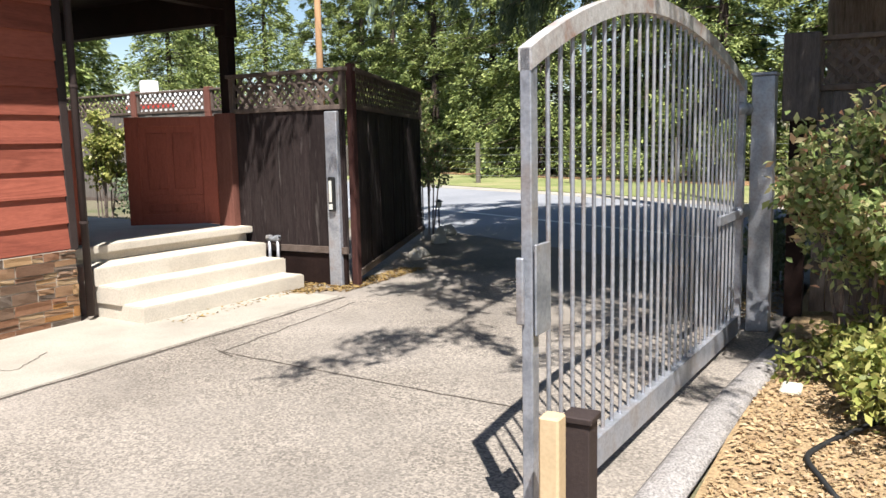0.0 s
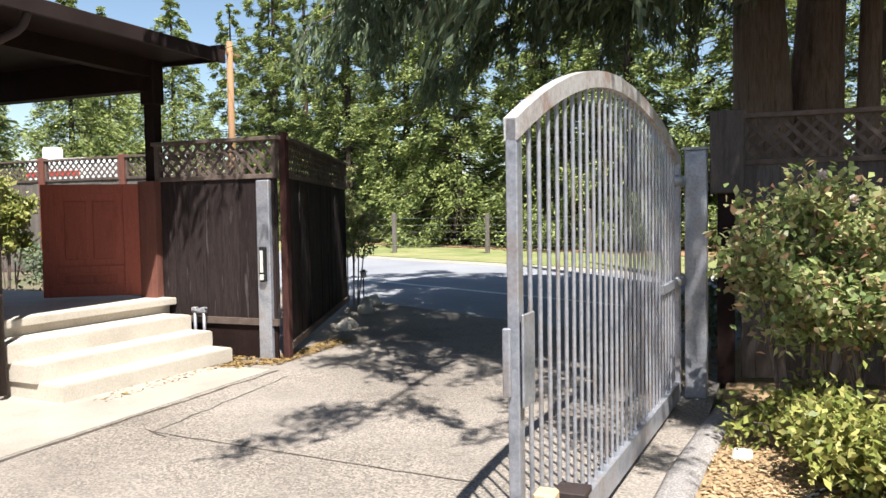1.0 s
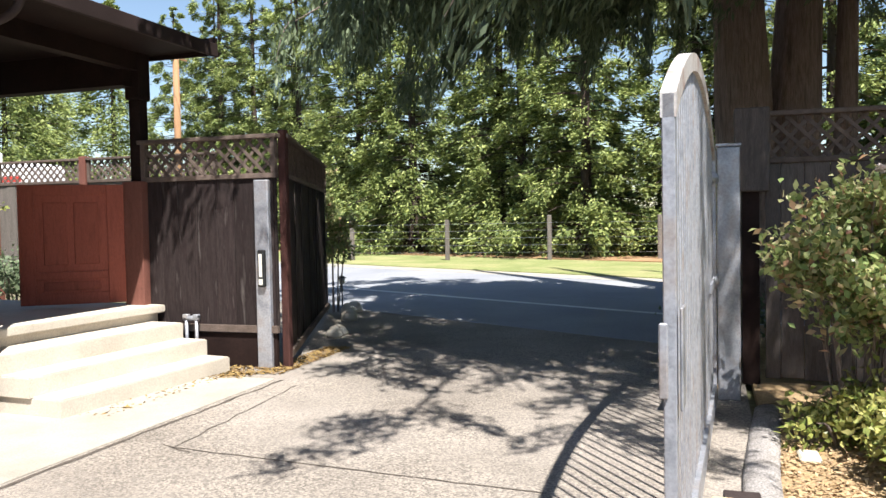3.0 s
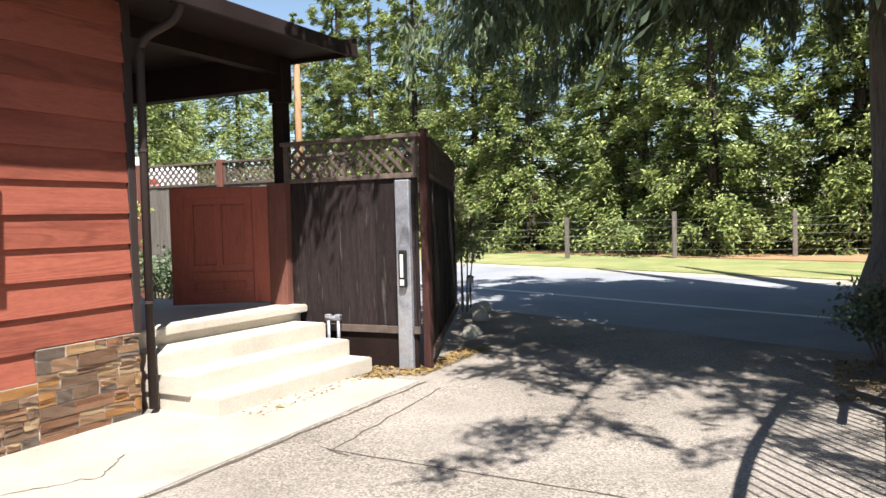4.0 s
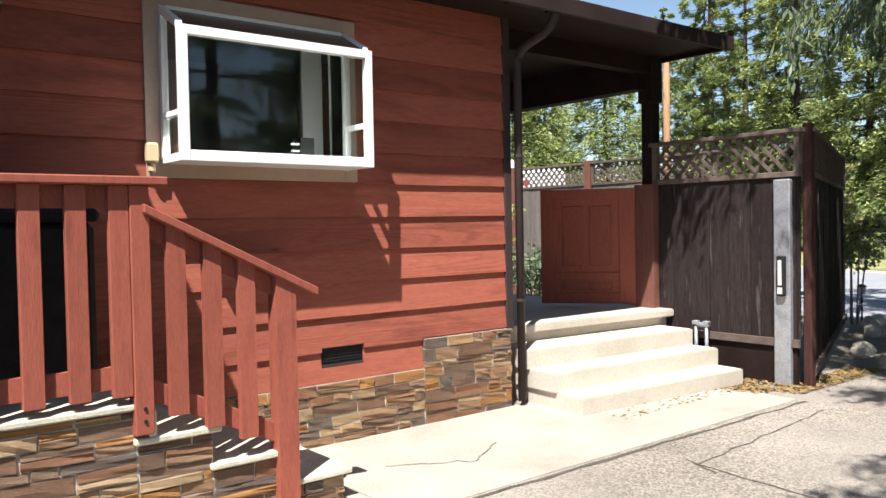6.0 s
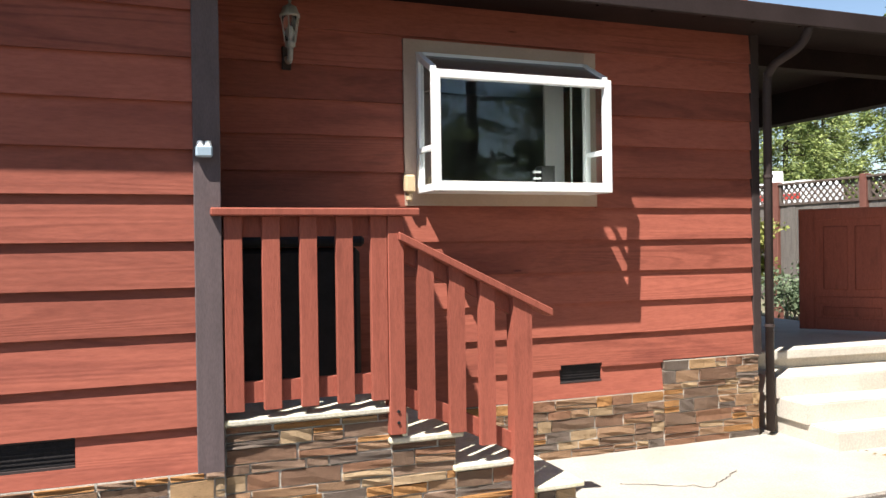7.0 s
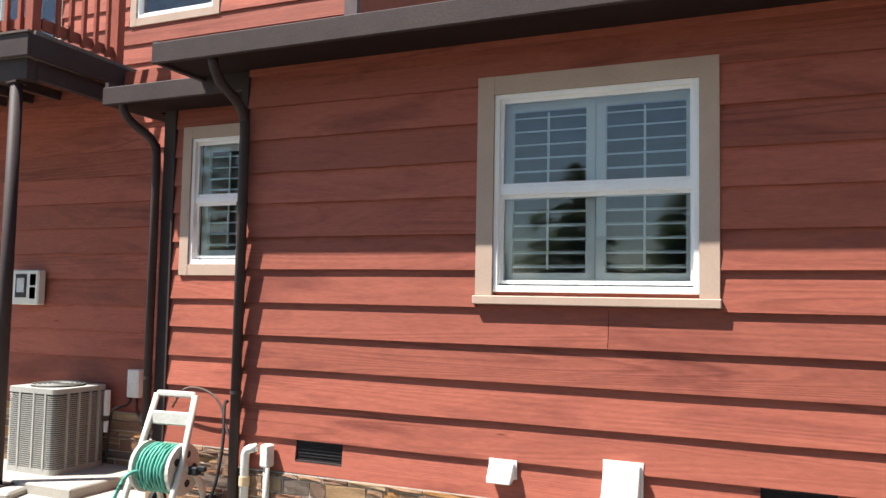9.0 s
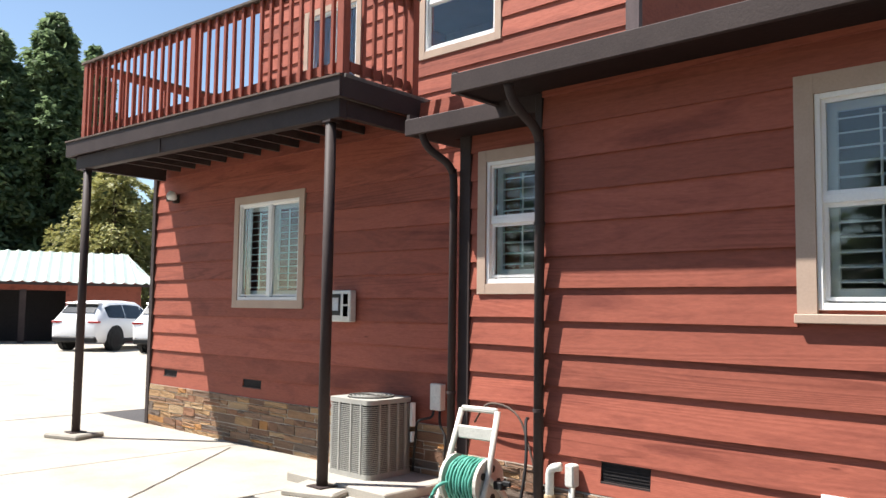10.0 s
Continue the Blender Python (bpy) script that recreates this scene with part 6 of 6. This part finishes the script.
shrub("rose_bush", (5.5, -5.2, 0), 0.58, 0.6, 2.0, 5400, 0.068, ROSE_LEAF, "tall leggy rose bush with pale blooms", 31, 12, 5, "rose bushes", bare=0.48)
shrub("rose_bush", (5.2, -5.7, 0), 0.7, 0.6, 1.85, 5400, 0.068, ROSE_LEAF, "leafy rose bush with reddish young shoots", 32, 12, 3, "rose bushes", bare=0.48)
shrub("rose_bush", (5.6, -6.6, 0), 0.7, 0.6, 1.9, 4200, 0.068, ROSE_LEAF, "leafy rose bush against the dark fence", 33, 11, 2, "rose bushes", bare=0.48)
shrub("rose_bush", (4.6, -6.5, 0), 0.65, 0.6, 1.5, 4200, 0.068, ROSE_LEAF, "leafy rose bush in the mulched bed", 37, 11, 2, "rose bushes", bare=0.48)
shrub("low_shrub", (5.15, -5.15, 0), 0.5, 0.4, 0.38, 2000, 0.06, SHRUB_LEAF, "low bright green shrub on mulch", 34, 14, group="low shrubs")
shrub("low_shrub", (4.5, -5.45, 0), 0.55, 0.45, 0.42, 2600, 0.06, SHRUB_LEAF, "spreading bright green shrub on mulch", 35, 16, group="low shrubs")
shrub("low_shrub", (4.1, -5.75, 0), 0.55, 0.45, 0.44, 2400, 0.06, SHRUB_LEAF, "spreading bright green shrub on mulch", 36, 16, group="low shrubs")
shrub("garden_vine", (9.6, 7.15, 0.3), 0.5, 0.5, 2.2, 2600, 0.1, SHRUB_LEAF, "light green climbing shrub inside the courtyard", 41, 9)
shrub("dark_bush", (9.4, 5.8, 0.3), 0.7, 0.6, 0.75, 1800, 0.08, CEDAR_LEAF, "dark low bush inside the courtyard", 42, 10)
shrub("fence_vine", (11.55, 1.55, 0), 0.35, 0.4, 2.4, 2400, 0.075, ROSE_LEAF, "leafy vine at the end of the dark fence", 43, 9)
shrub("dark_bush", (8.4, -4.4, 0), 0.45, 0.6, 0.9, 1600, 0.07, CEDAR_LEAF, "dark bush in shade beyond the gate", 44, 10)

# loose mulch and leaf litter
def litter(name, boxes_, n, size, material, label, seed, z=0.012):
    rng = np.random.default_rng(seed)
    P = []
    for (x0, x1, y0, y1), share in boxes_:
        m = int(n * share)
        P.append(np.stack([rng.uniform(x0, x1, m), rng.uniform(y0, y1, m), z + rng.random(m) * 0.012], 1))
    p = np.concatenate(P)
    m = len(p)
    w = unit(rng.normal(0, 1, (m, 3)) * np.array([1, 1, 0.2]))
    s = unit(np.cross(unit(rng.normal(0, 0.25, (m, 3)) + np.array([0, 0, 1.0])), w))
    me = leaves_mesh(name, p, w, s, size * rng.uniform(0.5, 1.5, m), size * rng.uniform(0.25, 0.6, m), material)
    return tagged(new(name, me), label, "litter", kind="stuff")


CHIP = leaf_mat("wood chips", [(0.34, 0.22, 0.11), (0.48, 0.34, 0.19), (0.26, 0.17, 0.1), (0.56, 0.43, 0.27)], 0.05, 0.9)
DRYLEAF = leaf_mat("dry needles", [(0.22, 0.13, 0.05), (0.34, 0.24, 0.09), (0.15, 0.09, 0.05)], 0.1, 0.9)
litter("mulch_chips", [((2.3, 6.3, -6.6, -4.66), 1.0)], 12000, 0.04, CHIP, "scattered tan wood chips on the bed", 1)
litter("leaf_litter", [((6.5, 8.2, -0.35, -0.05), 0.35), ((6.2, 6.85, -0.1, 1.0), 0.35), ((4.6, 6.3, 0.1, 0.35), 0.06), ((6.6, 8.6, -4.5, -3.9), 0.24)], 3000, 0.05, DRYLEAF, "dry needles and leaves along the fence foot", 2, 0.004)
bm = bmesh.new()
tube(bm, bend([(3.2, -5.2, 0.02), (3.7, -5.0, 0.03), (4.0, -5.1, 0.02), (4.3, -5.3, 0.05)], 0.1), 0.014, 7)
solo("drip_hose", bm, BLACK, "black drip hose lying on the mulch", "hose", smooth=True)
solo("flat_stone", boxes((4.72, 4.92, -4.9, -4.78, 0.006, 0.04), bevel=0.012), CAPSTONE, "pale flat stone on the mulch", "stone")
rk = random.Random(4)
for k in range(9):
    bm = bmesh.new()
    bmesh.ops.create_icosphere(bm, subdivisions=2, radius=1)
    u = rk.uniform(0.3, 1.1)
    c = Vector((6.93 + 4.42 * u + 0.1, -0.22 + 1.74 * u - 0.3 - 0.15 * rk.random(), 0))
    r = rk.uniform(0.07, 0.14)
    for v in bm.verts:
        v.co = c + v.co * r * (1 + 0.35 * noise.noise(v.co * 1.3 + Vector((k, 0, 0)))) * Vector((1.2, 1, 0.7)).length / 1.7
        v.co.z = max(v.co.z + r * 0.4, 0)
    solo("edging_rock", bm, MORTAR, "rough rock at the driveway edge", "rock", "edging rocks", smooth=True)
so = thing("path_light", (12.0, 1.55, 0), "small black solar path light", "path light")
bm = bmesh.new()
tube(bm, [(12.0, 1.55, 0), (12.0, 1.55, 0.42)], 0.012, 8)
part("stake", bm, BLACK, so)
bm = bmesh.new()
tube(bm, [(12.0, 1.55, 0.42), (12.0, 1.55, 0.52)], [0.045, 0.055], 12)
part("lens", bm, PIPEW, so)
bm = bmesh.new()
tube(bm, [(12.0, 1.55, 0.52), (12.0, 1.55, 0.56)], [0.08, 0.02], 12)
part("cap", bm, BLACK, so)

# ---- along the road ----
rf = thing("wire_fence", (26.8, 8.05, 0), "wooden post and wire fence along the road", "fence")
TURN = Vector((26.8, 8.05, 0))
line = [TURN + Vector((0.02, -1, 0)) * 3.63 * k for k in range(6, 0, -1)] + [TURN + ROAD_T * 3.63 * k for k in range(12)]
for k, c in enumerate(line):
    part("post", boxes((c.x - 0.07, c.x + 0.07, c.y - 0.07, c.y + 0.07, 0, 1.5 + 0.06 * math.sin(k * 2.1)), bevel=0.015), GREYWOOD, rf)
for z in (0.3, 0.55, 0.8, 1.05, 1.3):
    bm = bmesh.new()
    tube(bm, [(c.x - 0.075, c.y, z - 0.01 * (k % 2)) for k, c in enumerate(line)], 0.0045, 4)
    part("wire", bm, GALV, rf)
up = thing("utility_pole", (36.3, 22.3, 0), "tall brown wooden utility pole with cables", "utility pole")
bm = bmesh.new()
tube(bm, [(36.3, 22.3, 0), (36.3, 22.3, 10.9)], [0.21, 0.16], 12)
part("pole", bm, POLEWOOD, up, smooth=True)
part("crossarm", boxes((35.4, 37.2, 22.25, 22.35, 10.2, 10.31)), POLEWOOD, up)
for dx in (-1.0, 0.0, 1.0):
    a, b = Vector((36.3 + dx * 0.75, 22.3, 10.35)), Vector((36.3 + dx * 0.75, 22.3, 10.35)) - ROAD_T * 70
    bm = bmesh.new()
    tube(bm, [tuple(a.lerp(b, f) + Vector((0, 0, -3.2 * f * (1 - f)))) for f in [k / 16 for k in range(17)]], 0.012, 4)
    part("cable", bm, BLACK, up)

# white van behind the courtyard fence
van = thing("white_van", (22.6, 19.6, 0), "white van roof showing above the courtyard fence", "van")
CARW = mat("white car paint", [(0.75, 0.75, 0.75), (0.8, 0.8, 0.8)], 0.25, 2, (1, 1, 1), 60, 0.0, 0.03, spec=0.6)
CARGLASS = mat("dark car glass", [(0.015, 0.018, 0.02), (0.025, 0.028, 0.03)], 0.08, 2, (1, 1, 1), 60, 0.0, 0.03, spec=0.6)
bm = boxes((22.0, 24.0, 18.2, 21.2, 0.4, 3.72), bevel=0.18)
part("body", bm, CARW, van)
part("roof_vent", boxes((22.4, 23.0, 20.2, 20.7, 3.72, 4.2), bevel=0.06), CARW, van)
part("stripe", boxes((21.985, 22.0, 18.4, 21.0, 3.05, 3.25)), mat("red stripe paint", [(0.5, 0.05, 0.04), (0.55, 0.06, 0.05)], 0.4, 3, (1, 1, 1), 60, 0.0, 0.05), van)
for y in (18.8, 20.6):
    bm = bmesh.new()
    tube(bm, [(22.02, y, 0.36), (22.25, y, 0.36)], 0.36, 20)
    part("wheel", bm, BLACK, van)

# ---- yard beyond the balcony ----
barn_m = Matrix.Translation((-37.5, 9.5, 0)) @ Matrix.Rotation(radians(66.6), 4, "Z")
barn = thing("barn", (-37.5, 9.5, 0), "low red barn with pale corrugated metal roof", "barn", kind="")


def bput(bm):
    bmesh.ops.transform(bm, matrix=barn_m, verts=bm.verts)
    return bm


RIB = mat("pale green metal roofing", [(0.42, 0.49, 0.45), (0.5, 0.56, 0.52)], 0.4, 1, (1, 1, 1), 20, 0.05, 0.1, metal=0.2)
part("wall", bput(boxes((0.8, 3.9, 0.0, 0.15, 0, 2.75), (3.75, 3.9, 0.15, 7.0, 0, 2.75), (-13, -7.0, 0, 0.15, 0, 2.75), (-7.0, 0.8, 0, 0.15, 2.3, 2.75), (-13, 3.9, 7.0, 7.15, 0, 2.75), (-13, -12.85, 0.15, 7, 0, 2.75))), SIDING, barn)
bm = bmesh.new()
nr = 120
top = []
for k in range(nr + 1):
    x = -13.5 + 18.0 * k / nr
    zz = 0.06 * (1 if k % 3 == 0 else 0)
    xr = min(x, 4.5 - 1.4)
    top.append((bm.verts.new((x, -0.55, 2.62 + zz)), bm.verts.new((xr if k == nr else min(x, 3.4), 3.5, 4.15 + zz))))
for a, b in zip(top, top[1:]):
    bm.faces.new((a[0], b[0], b[1], a[1]))
part("roof", bput(bm), RIB, barn, "pale green corrugated roof")
part("eave_board", bput(boxes((-13.4, 4.4, -0.52, -0.47, 2.5, 2.62))), BROWN, barn)
# near-black sheet behind the opening paints the barn's unlit interior
part("door_opening", bput(boxes((-7.0, 0.8, 2.0, 2.1, 0, 2.3))), NEARBLACK, barn)
part("post", bput(boxes((-1.0, -0.75, -0.05, 0.1, 0, 2.3))), BROWN, barn)


def suv(at, turn, label):
    """A tall rounded hatchback car; its tail points to -x before it is turned."""
    m = Matrix.Translation(at) @ Matrix.Rotation(radians(turn), 4, "Z") @ Matrix.Scale(1.1, 4)
    t = thing("suv_car", at, label, "car", "parked cars")

    def put(bm):
        bmesh.ops.transform(bm, matrix=m, verts=bm.verts)
        return bm
    # x, underside, belt line, roof line, half width at belt, half width at roof
    hull = [(-2.3, 0.42, 0.86, 0.9, 0.72, 0.6), (-2.26, 0.34, 0.98, 1.06, 0.84, 0.7), (-2.1, 0.3, 1.04, 1.3, 0.89, 0.68), (-1.82, 0.28, 1.06, 1.56, 0.92, 0.66),
            (-1.5, 0.28, 1.05, 1.65, 0.93, 0.67), (-0.6, 0.28, 1.02, 1.68, 0.93, 0.68), (0.2, 0.28, 1.0, 1.62, 0.93, 0.67), (0.75, 0.28, 0.99, 1.36, 0.93, 0.7),
            (1.2, 0.28, 0.98, 1.05, 0.92, 0.76), (2.0, 0.3, 0.88, 0.93, 0.86, 0.7), (2.3, 0.4, 0.7, 0.74, 0.7, 0.55)]
    bm = bmesh.new()
    rings = []
    for x, zb, zt, zr, wb, wr in hull:
        half = [(wb * 0.9, zb), (wb * 0.985, zb + 0.12), (wb, (zb + zt) / 2 + 0.1), (wb * 0.985, zt), (wr, zr - 0.06), (wr * 0.85, zr)]
        rings.append([bm.verts.new((x, -y, z)) for y, z in half] + [bm.verts.new((x, y, z)) for y, z in reversed(half)])
    n = len(rings[0])
    for p, q in zip(rings, rings[1:]):
        for j in range(n):
            bm.faces.new((p[j], p[(j + 1) % n], q[(j + 1) % n], q[j]))
    bm.faces.new(rings[0])
    bm.faces.new(rings[-1][::-1])
    part("body", put(bm), CARW, t, smooth=True)

    def along(x, k):
        for p, q in zip(hull, hull[1:]):
            if p[0] <= x <= q[0]:
                return p[k] + (q[k] - p[k]) * (x - p[0]) / (q[0] - p[0])
        return hull[-1][k]
    for side in (-1, 1):
        for xs in ((-1.78, -1.5, -1.2, -0.85), (-0.8, -0.4, 0.0, 0.2), (0.25, 0.45, 0.65)):
            bm = bmesh.new()
            prev = None
            for x in xs:
                zt, zr, wb, wr = (along(x, k) for k in (2, 3, 4, 5))
                lo, hi = zt + 0.05, max(zt + 0.07, zr - 0.13)
                pts = [(side * (wb * 0.985 + (wr - wb * 0.985) * (z - zt) / (zr - 0.06 - zt) + g), z) for z, g in ((lo, 0.012), (hi, 0.012), (hi, -0.01), (lo, -0.01))]
                now = [bm.verts.new((x, y, z)) for y, z in pts]
                if prev:
                    for j in range(4):
                        bm.faces.new((prev[j], prev[(j + 1) % 4], now[(j + 1) % 4], now[j]))
                else:
                    bm.faces.new(now)
                prev = now
            bm.faces.new(prev[::-1])
            part("side_window", put(bm), CARGLASS, t)
        for x in (-1.42, 1.42):
            bm = bmesh.new()
            tube(bm, [(x, side * 0.8, 0.42), (x, side * 0.955, 0.42)], 0.44, 22)
            part("wheel_arch", put(bm), BLACK, t)
            bm = bmesh.new()
            tube(bm, [(x, side * 0.72, 0.35), (x, side * 0.965, 0.35), (x, side * 0.98, 0.35)], [0.35, 0.35, 0.31], 22)
            wh = part("wheel", put(bm), BLACK, t)
            bm = bmesh.new()
            tube(bm, [(x, side * 0.96, 0.35), (x, side * 0.986, 0.35)], [0.24, 0.2], 14)
            part("rim", put(bm), NEARBLACK, wh)
        part("sill_trim", put(boxes((-1.0, 1.0, side * 0.86, side * 0.945, 0.28, 0.42), bevel=0.01)), BLACK, t)
        part("tail_light", put(boxes((-2.3, -2.06, side * 0.48, side * 0.86, 0.93, 1.0), bevel=0.01)), LAMPRED, t)
    bm = bmesh.new()
    quad = [(-2.125, 0.6, 1.24), (-1.85, 0.56, 1.5), (-1.85, -0.56, 1.5), (-2.125, -0.6, 1.24)]
    lo = [bm.verts.new((x - 0.03, y, z + 0.03)) for x, y, z in quad]
    hi = [bm.verts.new((x + 0.03, y, z - 0.03)) for x, y, z in quad]
    for j in range(4):
        bm.faces.new((lo[j], lo[(j + 1) % 4], hi[(j + 1) % 4], hi[j]))
    bm.faces.new(lo)
    bm.faces.new(hi[::-1])
    part("rear_window", put(bm), CARGLASS, t)
    part("spoiler", put(boxes((-1.98, -1.7, -0.6, 0.6, 1.56, 1.6), bevel=0.015)), CARW, t)
    part("bumper", put(boxes((-2.34, -2.1, -0.8, 0.8, 0.3, 0.5), bevel=0.05)), BLACK, t)
    return t


LAMPRED = mat("red lamp plastic", [(0.3, 0.02, 0.02), (0.35, 0.03, 0.03)], 0.3, 3, (1, 1, 1), 50, 0, 0.05)
suv((-31.7, 9.95, 0), 121, "white parked sport utility car by the barn")
suv((-28.5, 11.4, 0), 121, "second white parked car by the barn")
for k, (x, y, h, r) in enumerate(((-52, 15.0, 19.6, 2.9), (-53, 11.9, 18.0, 2.8), (-57, 19.6, 19.8, 2.2), (-55, 8.0, 18, 3.4), (-60, 15.5, 16, 3.4), (-58, 12.5, 16, 3.4))):
    conifer("far_conifer", (x, y, 0), h, r * 1.55, 0.5, 190, 230, 0.55, "tall dark conifer behind the barn", FAR_LEAF, seed=90 + k, trunk=0.4, group="trees behind the barn", full=0.45, droop=0.05, taper=0.5, puff=1.0, ragged=0.8)
for k, (x, y, h, r) in enumerate(((-45, 15.9, 10.2, 5.4), (-46, 19.5, 9.4, 4.2), (-44, 25, 9.0, 4.0))):
    conifer("olive_tree", (x, y, 0), h, r, 0.4, 80, 420, 0.3, "yellow green leafy tree behind the barn", OLIVE_LEAF, seed=100 + k, trunk=0.25, group="leafy trees", full=0.5, droop=0.3, puff=0.6, ragged=0.7)
for k, (x, y, h, r) in enumerate(((-9, -27, 7.5, 2.8), (-5.0, -28, 6.2, 2.6), (-1.5, -25, 8.0, 2.8), (2.5, -23, 13, 4.0), (6.0, -20, 14, 4.2), (9.5, -17.5, 14, 4.2), (12.5, -14, 14, 4.2), (-14, -28, 7, 2.8), (-20, -27, 12, 3.6), (-26, -26, 12, 3.8), (16, -12, 13, 4.0), (4, -27, 14, 4.2))):
    conifer("garden_conifer", (x, y, 0), h * (1.3 if h > 9 else 0.98), r * 1.15, 0.5, 54, 170, 0.34, "conifer across the yard mirrored in the windows", FAR_LEAF, seed=110 + k, trunk=0.25, group="trees across the yard", full=0.6)
for k, (x, y, h, r) in enumerate(((25.5, 29.5, 13, 4.0), (22.5, 33.5, 14, 4.2), (18, 36, 13, 4.2), (29, 35, 15, 4.4), (13, 38, 14, 4.4), (44, 42, 18, 5.0), (52, 47, 19, 5.2), (49, 37, 18, 5.0), (60, 54, 20, 5.5))):
    conifer("neighbour_conifer", (x, y, 0), h, r, 0.4, 90, 240, 0.34, "green conifer beyond the courtyard fence", REDWOOD_LEAF, seed=130 + k, trunk=0.3, group="trees beyond the courtyard", full=0.5, puff=0.9, ragged=0.7)
